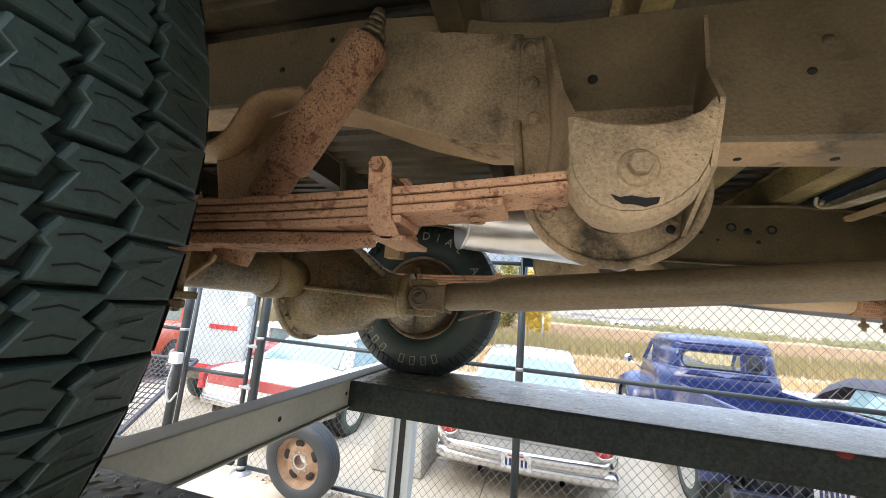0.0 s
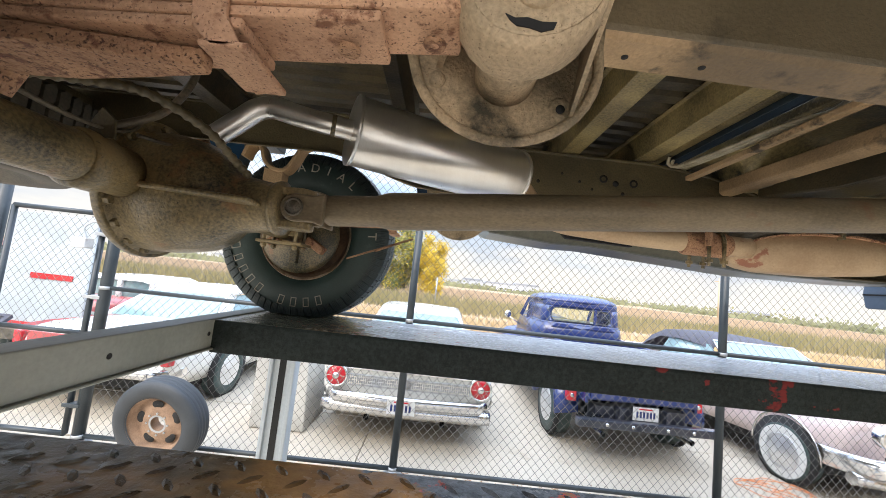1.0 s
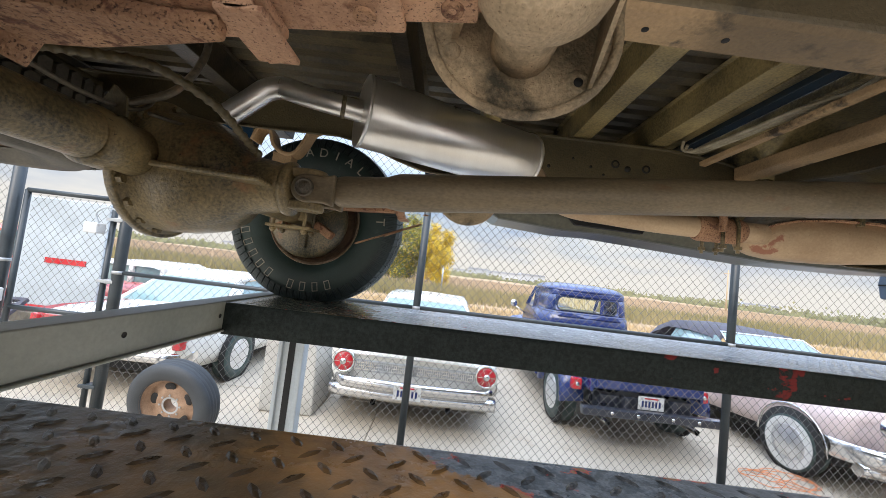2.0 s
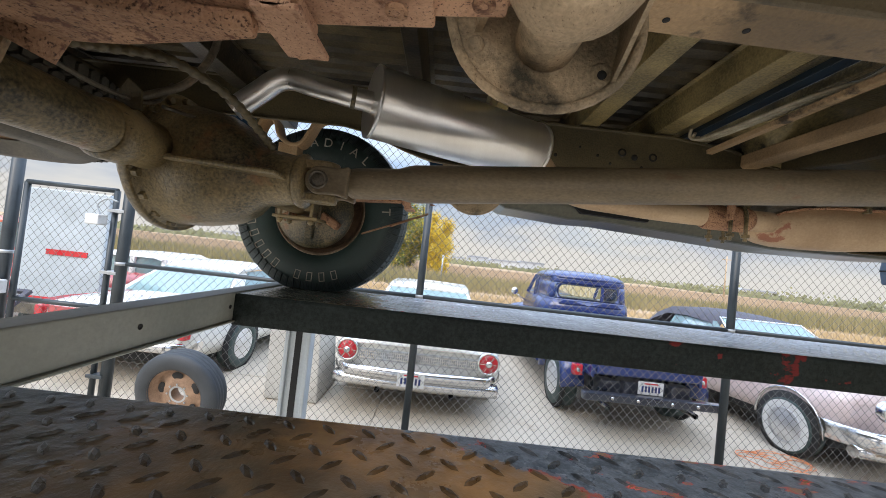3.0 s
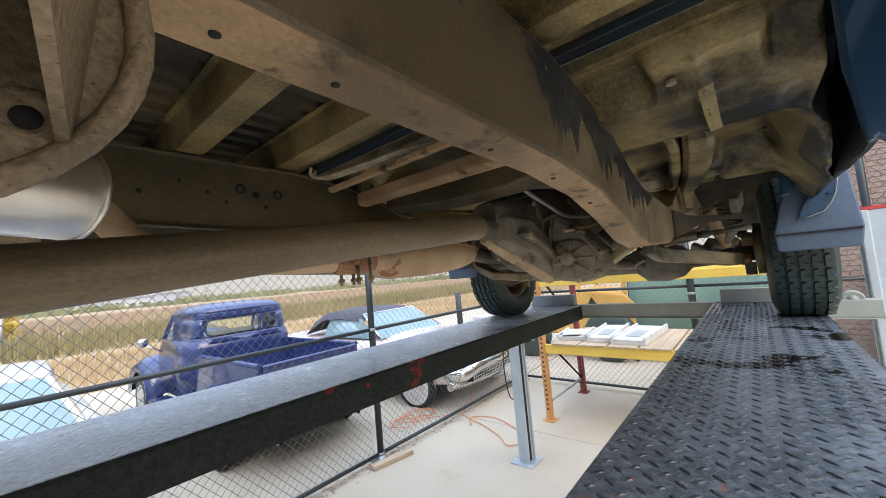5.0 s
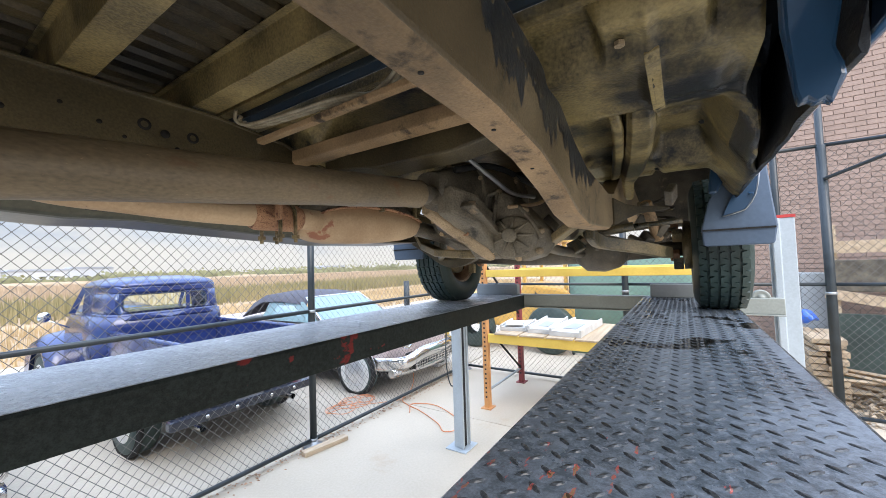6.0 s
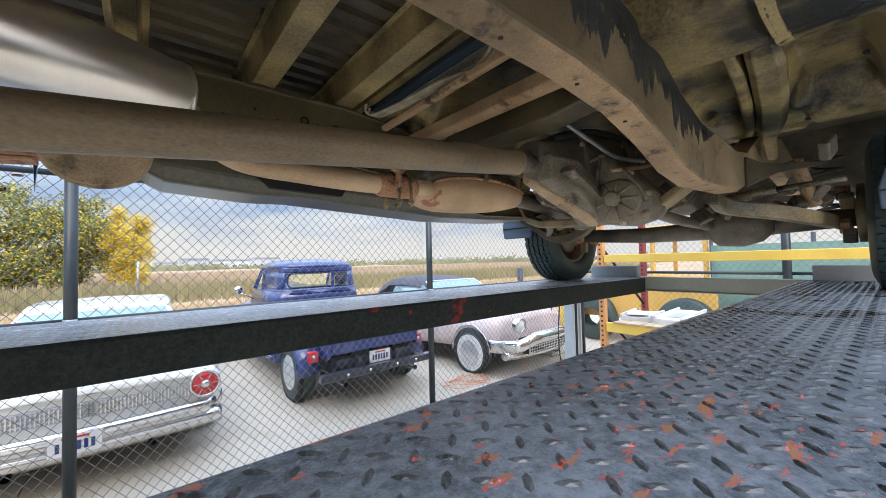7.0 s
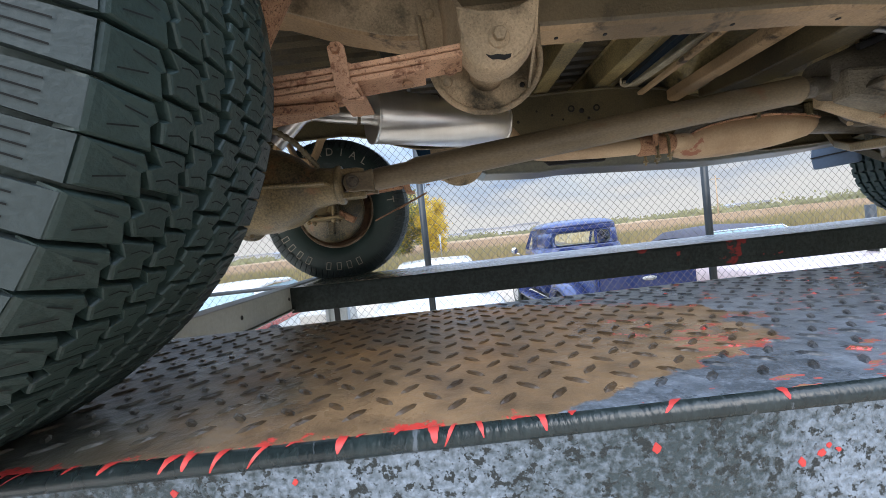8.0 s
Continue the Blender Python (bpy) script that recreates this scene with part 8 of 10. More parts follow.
for plan in ([p_ for p_ in cab_plan if p_[0] < -0.66] + [(-0.65, back_v(0.65))], [(0.55, back_v(0.55)), (0.60, back_v(0.60))] + [p_ for p_ in cab_plan if p_[0] > 0.64]):
    loft(bm, [[cab_at(u, v, 1.39 + 0.27 * k / 3) for u, v in plan] for k in range(4)], close=False, caps=False)
loft(bm, [[cab_at(u, back_v(u), z) for u, z in outer], [cab_at(u, back_v(u) - 0.002, z) for u, z in inner], [cab_at(u, back_v(u) + 0.03, z) for u, z in inner]], caps=False)
cb_ob = local_part("cab_back", bm, M["blue_paint"], cab2, "blue cab back with a wide rounded window")
sol = cb_ob.modifiers.new("thickness", "SOLIDIFY")
sol.thickness = 0.012
bm = bmesh.new()
tube(bm, [cab_at(u, back_v(u) - 0.004, z) for u, z in inner + inner[:1]], 0.007, 6)
local_part("window_gasket", bm, M["black_pipe"], cab2)
bm = bmesh.new()
box(bm, 0.185, 0.235, 1.868, 1.90, 1.39, 1.655)
local_part("window_divider", bm, M["blue_paint"], cab2, bevel=0.008)
for q in (-1, 1):
    bm = bmesh.new()
    loft(bm, [[(q * 0.715, 3.40, 1.36), (q * 0.66, 3.42, 1.36), (q * 0.66, 3.32, 1.36)], [(q * 0.66, 3.0, 1.75), (q * 0.61, 3.02, 1.75), (q * 0.62, 2.94, 1.75)]], smooth=False)
    local_part("window_pillar", bm, M["blue_paint"], cab2)
bm = bmesh.new()
shell(bm, [(-0.615, 1.915, 1.38), (0.51, 1.915, 1.38), (0.51, 1.935, 1.66), (-0.615, 1.935, 1.66)], [(0, 1, 2, 3)])
local_part("rear_glass", bm, M["glass"], cab2, "clear rear cab glass")
bm = bmesh.new()
shell(bm, [(-0.69, 3.36, 1.37), (0.69, 3.36, 1.37), (0.64, 3.0, 1.67), (-0.64, 3.0, 1.67)], [(3, 2, 1, 0)])
local_part("windscreen", bm, M["glass"], cab2, "clear windscreen")
bm = bmesh.new()
box(bm, -0.64, 0.64, 2.1, 2.3, 0.75, 1.30)
local_part("seat_back", bm, M["soft_top"], cab2, bevel=0.06)
bm = bmesh.new()
rings = []
for v, hw, z in ((3.38, 0.68, 1.30), (3.9, 0.60, 1.28), (4.5, 0.50, 1.22), (4.75, 0.40, 1.10), (4.8, 0.36, 0.8)):
    rings.append([(-hw, v, 0.6), (-hw, v, z - 0.18), (-hw * 0.7, v, z - 0.03), (0, v, z), (hw * 0.7, v, z - 0.03), (hw, v, z - 0.18), (hw, v, 0.6)])
loft(bm, rings)
local_part("hood", bm, M["blue_paint"], pick, "rounded blue hood")

# --- pink convertible, nose to the fence
pinkm = pose(6.28, 4.70, 0.0, 0, 0, 183)
pink = car("pink_convertible", pinkm, "pale pink vintage convertible with whitewall tyres and dark soft top")
bm = bmesh.new()
rings = [body_ring(-v, hw, zb, zt, cr) for v, hw, zb, zt, cr in ((0.12, 0.86, 0.50, 0.80, 0.02), (0.16, 0.93, 0.44, 0.90, 0.03), (0.5, 0.99, 0.40, 0.94, 0.05), (1.5, 1.0, 0.34, 0.96, 0.06), (2.2, 1.0, 0.30, 0.95, 0.03), (4.0, 1.0, 0.30, 0.93, 0.03), (5.0, 0.98, 0.34, 0.95, 0.0), (5.5, 0.9, 0.45, 0.9, 0.0))]
loft(bm, rings)
local_part("body", bm, M["pink_paint"], pink, "pale pink body")
for q in (-1, 1):
    bm = bmesh.new()
    lathe(bm, [(0.10, 0.06), (0.115, -0.02), (0.10, -0.05), (0.085, -0.04)], (q * 0.74, 0, 0.80), "y", 24)
    for w in bm.verts:
        w.co.y = -w.co.y - 0.14 + 0.14 * 2
    hl = local_part("headlamp", bm, M["chrome"], pink, "hooded chrome-ringed headlamp")
    bm = bmesh.new()
    lathe(bm, [(0.088, 0.16), (0.06, 0.185), (0.001, 0.195)], (q * 0.74, 0, 0.80), "y", 20)
    local_part("lens", bm, M["card_white"], hl)
    for v in (-0.64, -4.05):
        car_wheel(pink, q * 0.925, v, 0.322, 0.19, q, "whitewall")
    bm = bmesh.new()
    rings = []
    for k in range(13):
        a = math.pi * k / 12
        rings.append([(q * 0.975, -0.64 + 0.40 * math.cos(a), 0.33 + 0.42 * math.sin(a)), (q * 1.005, -0.64 + 0.40 * math.cos(a), 0.33 + 0.42 * math.sin(a)), (q * 1.005, -0.64 + 0.42 * math.cos(a), 0.33 + 0.44 * math.sin(a))])
    loft(bm, rings)
    local_part("arch_trim", bm, M["chrome"], pink)
bm = bmesh.new()
rings = []
for k in range(25):
    t = -1 + k / 12
    lift_z = 0.10 * (1 / (1 + math.exp(-(0.55 - abs(t)) * 14)) - 0.5)
    v = 0.22 - 0.20 * t * t - 0.30 * max(0, abs(t) - 0.85) / 0.15
    zc = 0.52 + lift_z * (1 if abs(t) > 0 else 1)
    rings.append([(1.0 * t, v + 0.075 * math.cos(a), zc + 0.10 * math.sin(a)) for a in np.linspace(0, 2 * math.pi, 13)[:-1]])
loft(bm, rings)
local_part("bumper", bm, M["chrome"], pink, "heavy chrome gull-wing bumper")
bm = bmesh.new()
box(bm, -0.62, 0.62, 0.02, 0.20, 0.36, 0.58)
gr = local_part("grille", bm, M["dark"], pink, "dark egg-crate grille", bevel=0.01)
for k in range(26):
    bm = bmesh.new()
    u = -0.6 + k * 1.2 / 25
    box(bm, u - 0.006, u + 0.006, 0.20, 0.222, 0.365, 0.575)
    local_part("grille_bar", bm, M["chrome"], gr)
for k in range(5):
    bm = bmesh.new()
    z = 0.38 + k * 0.04
    box(bm, -0.61, 0.61, 0.201, 0.219, z - 0.005, z + 0.005)
    local_part("grille_bar", bm, M["chrome"], gr)
bm = bmesh.new()
rings = []
for k in range(13):
    t = -1 + k / 6
    v = 0.16 - 0.18 * t * t
    rings.append([(0.92 * t, v + 0.06 * math.cos(a), 0.34 + 0.065 * math.sin(a)) for a in np.linspace(0, 2 * math.pi, 9)[:-1]])
loft(bm, rings)
local_part("lower_bumper", bm, M["chrome"], pink)
bm = bmesh.new()
rings = []
for v, hw, z in ((-2.10, 0.66, 1.38), (-2.27, 0.69, 1.445), (-2.75, 0.70, 1.48), (-3.3, 0.69, 1.45), (-3.75, 0.66, 1.28), (-4.1, 0.62, 1.0)):
    rings.append([(-hw - 0.04, v, max(z - 0.16, 0.95)), (-hw + 0.04, v, z - 0.03), (0, v, z + 0.02), (hw - 0.04, v, z - 0.03), (hw + 0.04, v, max(z - 0.16, 0.95))])
loft(bm, rings, close=False)
top = local_part("soft_top", bm, M["soft_top"], pink, "dark folded-up fabric top")
bm = bmesh.new()
shell(bm, [(-0.82, -1.50, 0.98), (0.82, -1.50, 0.98), (0.66, -2.09, 1.38), (-0.66, -2.09, 1.38)], [(0, 1, 2, 3)])
for q in (-1, 1):
    shell(bm, [(q * 0.84, -1.60, 0.98), (q * 0.82, -3.2, 0.98), (q * 0.70, -3.1, 1.30), (q * 0.69, -2.15, 1.32)], [(0, 1, 2, 3)])
glass_panes(bm, M["teal_glass"], pink, "pale blue-green glass")
bm = bmesh.new()
tube(bm, [(-0.84, -1.50, 0.98), (-0.68, -2.11, 1.39), (0.68, -2.11, 1.39), (0.84, -1.50, 0.98)], 0.02, 10)
local_part("windscreen_frame", bm, M["chrome"], pink)
bm = bmesh.new()
box(bm, -0.85, 0.85, -4.9, -0.3, 0.24, 0.36)
local_part("underbody", bm, M["dark"], pink)

# --- two-tone white and red coupe by the gate
twom = pose(-2.76, 5.16, 0.0, 0, 0, -3)
two = car("two_tone_coupe", twom, "white vintage coupe with a red side spear and chrome tail")
bm = bmesh.new()
rings = [body_ring(v, hw, zb, zt, cr) for v, hw, zb, zt, cr in ((0.0, 0.86, 0.48, 0.80, 0.02), (0.05, 0.93, 0.40, 0.86, 0.03), (0.3, 0.96, 0.32, 0.89, 0.04), (1.2, 0.98, 0.28, 0.92, 0.04), (3.8, 0.98, 0.28, 0.92, 0.04), (5.0, 0.93, 0.35, 0.84, 0.04))]
loft(bm, rings)
local_part("body", bm, M["white_paint"], two, "white body")
bm = bmesh.new()
rings = []
for v, hw, z in ((1.35, 0.60, 1.30), (1.5, 0.63, 1.36), (2.0, 0.64, 1.40), (2.6, 0.62, 1.37), (2.75, 0.60, 1.34)):
    rings.append([(-hw, v, z - 0.06), (-hw + 0.06, v, z), (0, v, z + 0.02), (hw - 0.06, v, z), (hw, v, z - 0.06), (hw - 0.05, v, z - 0.07), (-hw + 0.05, v, z - 0.07)])
loft(bm, rings)
for q in (-1, 1):
    loft(bm, [[(q * 0.80, 0.85, 0.92), (q * 0.72, 0.9, 0.92), (q * 0.78, 1.25, 0.92)], [(q * 0.60, 1.36, 1.28), (q * 0.54, 1.38, 1.28), (q * 0.60, 1.6, 1.29)]], smooth=False)
bmesh.ops.recalc_face_normals(bm, faces=bm.faces)
local_part("roof", bm, M["white_paint"], two, "white roof")
bm = bmesh.new()
shell(bm, [(-0.72, 0.88, 0.93), (0.72, 0.88, 0.93), (0.56, 1.36, 1.29), (-0.56, 1.36, 1.29)], [(0, 1, 2, 3)])
for q in (-1, 1):
    shell(bm, [(q * 0.80, 1.2, 0.92), (q * 0.80, 3.3, 0.92), (q * 0.60, 2.75, 1.3), (q * 0.60, 1.6, 1.3)], [(0, 1, 2, 3)])
glass_panes(bm, M["teal_glass"], two)
for q in (-1, 1):
    bm = bmesh.new()
    loft(bm, [[(q * hw, v, z0), (q * (hw + 0.012), v, (z0 + z1) / 2), (q * hw, v, z1), (q * (hw - 0.03), v, (z0 + z1) / 2)] for v, hw, z0, z1 in ((0.02, 0.90, 0.70, 0.86), (0.3, 0.955, 0.70, 0.87), (1.2, 0.972, 0.72, 0.86), (2.6, 0.975, 0.76, 0.82), (3.2, 0.972, 0.78, 0.80))], smooth=False)
    bmesh.ops.recalc_face_normals(bm, faces=bm.faces)
    local_part("side_spear", bm, M["red_paint"], two, "tapering red side spear")
bm = bmesh.new()
box(bm, -0.80, 0.80, -0.012, 0.02, 0.66, 0.80)
local_part("tail_panel", bm, M["red_paint"], two, "red tail panel", bevel=0.01)
bumper_bar(two, 0.95, -0.02, 0.42, 0.54, 0.08, M["chrome"])
for q in (-1, 1):
    bm = bmesh.new()
    box(bm, q * 0.88 - 0.05, q * 0.88 + 0.05, -0.05, 0.06, 0.58, 0.80)
    local_part("tail_lamp", bm, M["red_lens"], two, "tall red tail lamp", bevel=0.02)
    for v in (1.02, 3.9):
        car_wheel(two, q * 0.905, v, 0.34, 0.2, q, "plain")
bm = bmesh.new()
box(bm, -0.85, 0.85, 0.2, 4.9, 0.22, 0.34)
local_part("underbody", bm, M["dark"], two)

# --- red coupe behind it, side on
wagm = pose(-6.6, 8.05, 0.0, 0, 0, -90)
wag = car("red_coupe", wagm, "red vintage coupe with a white roof, parked side on")
bm = bmesh.new()
loft(bm, [body_ring(v, hw, 0.35, zt, 0.03) for v, hw, zt in ((0.0, 0.85, 0.85), (0.1, 0.95, 0.98), (2.0, 0.98, 1.0), (4.2, 0.95, 0.98), (4.7, 0.85, 0.85))])
local_part("body", bm, M["red_paint"], wag, "red body")
bm = bmesh.new()
loft(bm, [[(-hw, v, z - 0.08), (-hw + 0.08, v, z), (hw - 0.08, v, z), (hw, v, z - 0.08)] for v, hw, z in ((1.45, 0.62, 1.30), (1.62, 0.66, 1.36), (2.5, 0.66, 1.37), (2.75, 0.62, 1.30))], smooth=False)
for u in (-0.68, 0.68):
    for v in (1.52, 2.12, 2.68):
        box(bm, u * 0.94 - 0.03, u * 0.94 + 0.03, v - 0.04, v + 0.04, 0.98, 1.30)
local_part("roof", bm, M["white_paint"], wag, "white roof and pillars", bevel=0.01)
bm = bmesh.new()
for q in (-1, 1):
    box(bm, q * 0.965 - 0.012, q * 0.965 + 0.012, 0.3, 4.4, 0.70, 0.75)
local_part("side_trim", bm, M["white_paint"], wag, "white side trim", bevel=0.004)
bm = bmesh.new()
box(bm, -0.62, 0.62, 1.5, 2.68, 1.0, 1.29)
glass_panes(bm, M["teal_glass"], wag)
for q in (-1, 1):
    for v in (0.9, 3.7):
        car_wheel(wag, q * 0.85, v, 0.34, 0.2, q, "plain")

# --- red truck far down the row
redm = pose(-7.38, 6.2, 0.0, 0, 0, 208)
red = car("red_pickup", redm, "orange-red old pickup seen past the gate", "pickup truck")
bm = bmesh.new()
loft(bm, [body_ring(-v, hw, 0.45, zt, 0.04) for v, hw, zt in ((0.0, 0.80, 0.95), (0.12, 0.92, 1.08), (1.4, 0.95, 1.15), (4.6, 0.95, 1.12), (4.8, 0.9, 1.05))])
local_part("body", bm, M["orange_red"], red)
bm = bmesh.new()
loft(bm, [[(-hw, -v, z - 0.1), (-hw + 0.08, -v, z), (hw - 0.08, -v, z), (hw, -v, z - 0.1)] for v, hw, z in ((1.9, 0.66, 1.66), (2.05, 0.70, 1.74), (2.9, 0.70, 1.75), (3.05, 0.66, 1.66))], smooth=False)
for u in (-0.70, 0.70):
    for v in (1.75, 3.0):
        box(bm, u - 0.05, u + 0.03, -v - 0.06, -v + 0.06, 1.1, 1.66)
local_part("cab_roof", bm, M["orange_red"], red, bevel=0.01)
bm = bmesh.new()
box(bm, -0.68, 0.68, -2.95, -1.75, 1.1, 1.62)
glass_panes(bm, M["teal_glass"], red)
for q in (-1, 1):
    for v in (-0.9, -3.9):
        car_wheel(red, q * 0.85, v, 0.37, 0.22, q, "plain")

# --- white box trailer behind the gate
trl = thing("flat_trailer", (-4.6, 6.4, 0), "flat trailer with a tall pale blue-white tailboard and red reflectors", "trailer")
bm = bmesh.new()
box(bm, -5.20, -3.92, 6.20, 6.32, 0.57, 2.23)
part("tailboard", bm, M["post_grey"], trl, bevel=0.02)
bm = bmesh.new()
box(bm, -5.25, -3.92, 6.12, 6.95, 0.42, 0.57)
fr = part("chassis", bm, M["grease"], trl, bevel=0.01)
for x0, x1, z0, z1 in ((-4.74, -4.14, 1.285, 1.363), (-5.0, -4.40, 0.60, 0.67), (-4.34, -4.0, 0.60, 0.67)):
    bm = bmesh.new()
    box(bm, x0, x1, 6.188, 6.20, z0, z1)
    part("reflector", bm, M["red_lens"], trl, "red reflector strip")
for u in (-5.0, -4.15):
    bm = bmesh.new()
    lathe(bm, [(0.12, -0.09), (0.32, -0.09), (0.34, -0.05), (0.34, 0.05), (0.32, 0.09), (0.12, 0.09)], (u, 6.58, 0.34), "x", 28)
    part("wheel", bm, M["tyre"], trl)
bm = bmesh.new()
box(bm, -4.62, -4.54, 6.3, 6.38, 0.0, 0.45)
part("jack_leg", bm, M["galv"], trl)

# steel mesh ramp leaning behind the fence
ramp = thing("mesh_ramp", (-3.9, 4.9, 0), "dark grey steel mesh loading ramp leaning back", "ramp")
bm = bmesh.new()
rm = pose(-4.75, 5.0, 0.44, -55, 0, 8)
for s_ in (-0.55, 0.55):
    obox(bm, rm @ Matrix.Translation((s_, 0, 0)), 0.05, 0.05, 1.4)
for s_ in (-0.68, 0.68):
    obox(bm, rm @ Matrix.Translation((0, 0, s_)), 1.1, 0.05, 0.05)
part("ramp_frame", bm, M["soft_top"], ramp, bevel=0.005)
for k in range(13):
    bm = bmesh.new()
    obox(bm, rm @ Matrix.Translation((-0.5 + k / 12, 0.0, 0)), 0.012, 0.012, 1.33)
    part("bar", bm, M["soft_top"], ramp)
for k in range(15):
    bm = bmesh.new()
    obox(bm, rm @ Matrix.Translation((0, 0.012, -0.62 + k * 1.24 / 14)), 1.06, 0.010, 0.010)
    part("bar", bm, M["soft_top"], ramp)

# ---- gate beside the far fence ----
gate = thing("gate", (-2.7, FENCE_Y, 0), "black pipe-framed chain-link gate, closed", "gate")
for x in (-2.27, -3.16):
    bm = bmesh.new()
    tube(bm, [(x, FENCE_Y, 0.08), (x, FENCE_Y, 2.15)], 0.026, 12)
    part("gate_stile", bm, M["black_pipe"], gate)
for z in (0.08, 1.0, 2.15):
    bm = bmesh.new()
    tube(bm, [(-2.27, FENCE_Y, z), (-3.16, FENCE_Y, z)], 0.024, 12)
    part("gate_rail", bm, M["black_pipe"], gate)
for z in (0.35, 0.9, 1.35, 1.95):
    bm = bmesh.new()
    tube(bm, [(-2.20, FENCE_Y, z - 0.02), (-2.20, FENCE_Y, z + 0.02)], 0.055, 12)
    box(bm, -2.30, -2.14, FENCE_Y - 0.055, FENCE_Y - 0.03, z - 0.015, z + 0.015)
    part("hinge", bm, M["galv"] if z > 0.8 else M["black_pipe"], gate, bevel=0.003)
mesh_panel(gate, (-3.14, FENCE_Y + 0.03), (-2.29, FENCE_Y + 0.03), 0.10, 2.12)
left_fence = thing("chain_link_fence", (-6, FENCE_Y, 0), "black chain-link fence beyond the gate", "fence")
for x in (-3.28, -6.3, -9.3):
    pipe_post(left_fence, x, FENCE_Y, 0.05 if x > -4 else 0.036)
for x0, x1 in ((-6.3, -3.28), (-9.3, -6.3)):
    mesh_panel(left_fence, (x0 + 0.04, FENCE_Y + 0.042), (x1 - 0.04, FENCE_Y + 0.042), 0.05, FENCE_H)
    for z in (0.075, RAIL_Z, FENCE_H):
        rail(left_fence, (x0, FENCE_Y), (x1, FENCE_Y), z)
lampb = thing("gate_lamp", (-2.33, FENCE_Y - 0.08, 1.9), "small beige lamp box on the gate post", "lamp")
bm = bmesh.new()
box(bm, -2.41, -2.28, FENCE_Y - 0.16, FENCE_Y - 0.055, 1.80, 1.90)
part("housing", bm, M["card_white"], lampb, bevel=0.012)
bm = bmesh.new()
tube(bm, curve_points([(-2.33, FENCE_Y - 0.09, 1.9), (-2.36, FENCE_Y - 0.10, 1.99), (-2.28, FENCE_Y - 0.09, 2.06), (-2.2, FENCE_Y - 0.06, 2.04)], 5), 0.008, 8)
part("cable", bm, M["box_grey"], lampb)
boxb = thing("latch_box", (-3.2, FENCE_Y - 0.1, 1.1), "grey latch box on the gate frame", "latch")
bm = bmesh.new()
box(bm, -3.30, -3.16, FENCE_Y - 0.13, FENCE_Y - 0.05, 1.05, 1.18)
part("housing", bm, M["card_white"], boxb, bevel=0.01)
bm = bmesh.new()
tube(bm, curve_points([(-3.24, FENCE_Y - 0.1, 1.05), (-3.27, FENCE_Y - 0.11, 0.8), (-3.21, FENCE_Y - 0.1, 0.62), (-3.15, FENCE_Y - 0.06, 0.72)], 5), 0.012, 8)
part("conduit", bm, M["box_grey"], boxb)

# ---- loose things round the fence ----
spare = new("spare_wheel")
spare.matrix_basis = pose(-1.235, 4.215, 0.386, 9, 0, -3)
tagged(spare, "loose truck tyre on a rusty steel rim, leaning on the fence", "wheel")
bm = bmesh.new()
r, w = 0.385, 0.21
lathe(bm, [(0.242, -w * 0.42), (0.262, -w * 0.5), (0.32, -w * 0.52), (0.36, -w * 0.46), (0.382, -w * 0.36), (0.385, -w * 0.25), (0.378, -w * 0.22), (0.385, -w * 0.19), (0.385, -w * 0.08), (0.378, -w * 0.05), (0.385, -w * 0.02), (0.385, w * 0.08), (0.378, w * 0.11), (0.385, w * 0.14), (0.385, w * 0.28), (0.36, w * 0.46), (0.31, w * 0.52), (0.24, w * 0.5), (0.215, w * 0.42)], (0, 0, 0), "y", 56)
local_part("tyre", bm, M["old_tyre"], spare, "dull grey-black ribbed tyre")
bm = bmesh.new()
lathe(bm, [(0.250, -w * 0.46), (0.252, -w * 0.40), (0.232, -w * 0.33), (0.218, -w * 0.08), (0.195, -w * 0.02), (0.125, -w * 0.22), (0.085, -w * 0.26), (0.07, -w * 0.24), (0.068, w * 0.2)], (0, 0, 0), "y", 48)
lathe(bm, [(0.232, -w * 0.33), (0.228, w * 0.35), (0.245, w * 0.45)], (0, 0, 0), "y", 48)
local_part("rim", bm, M["old_rim"], spare, "rusty steel rim")
for k in range(5):
    a = 2 * math.pi * k / 5 + 0.4
    bm = bmesh.new()
    lathe(bm, [(0.001, 0), (0.033, 0), (0.035, 0.004)], (0, 0, 0), "y", 14)
    for q in bm.verts:
        x, z = q.co.x * 1.5, q.co.z
        q.co = Vector((0.165 * math.cos(a) + x * -math.sin(a) + z * math.cos(a), -0.036 + q.co.y, 0.165 * math.sin(a) + x * math.cos(a) + z * math.sin(a)))
    local_part("vent_hole", bm, M["dark"], spare)
for k in range(8):
    a = 2 * math.pi * k / 8
    bm = bmesh.new()
    hexbolt(bm, (0.095 * math.cos(a), -w * 0.25, 0.095 * math.sin(a)), "y", 0.009, -0.008)
    local_part("stud_seat", bm, M["galv"], spare)
bm = bmesh.new()
lathe(bm, [(0.062, -w * 0.24), (0.085, -w * 0.255)], (0, 0, 0), "y", 24)
local_part("pilot_ring", bm, M["galv"], spare, "pale paint round the pilot hole")

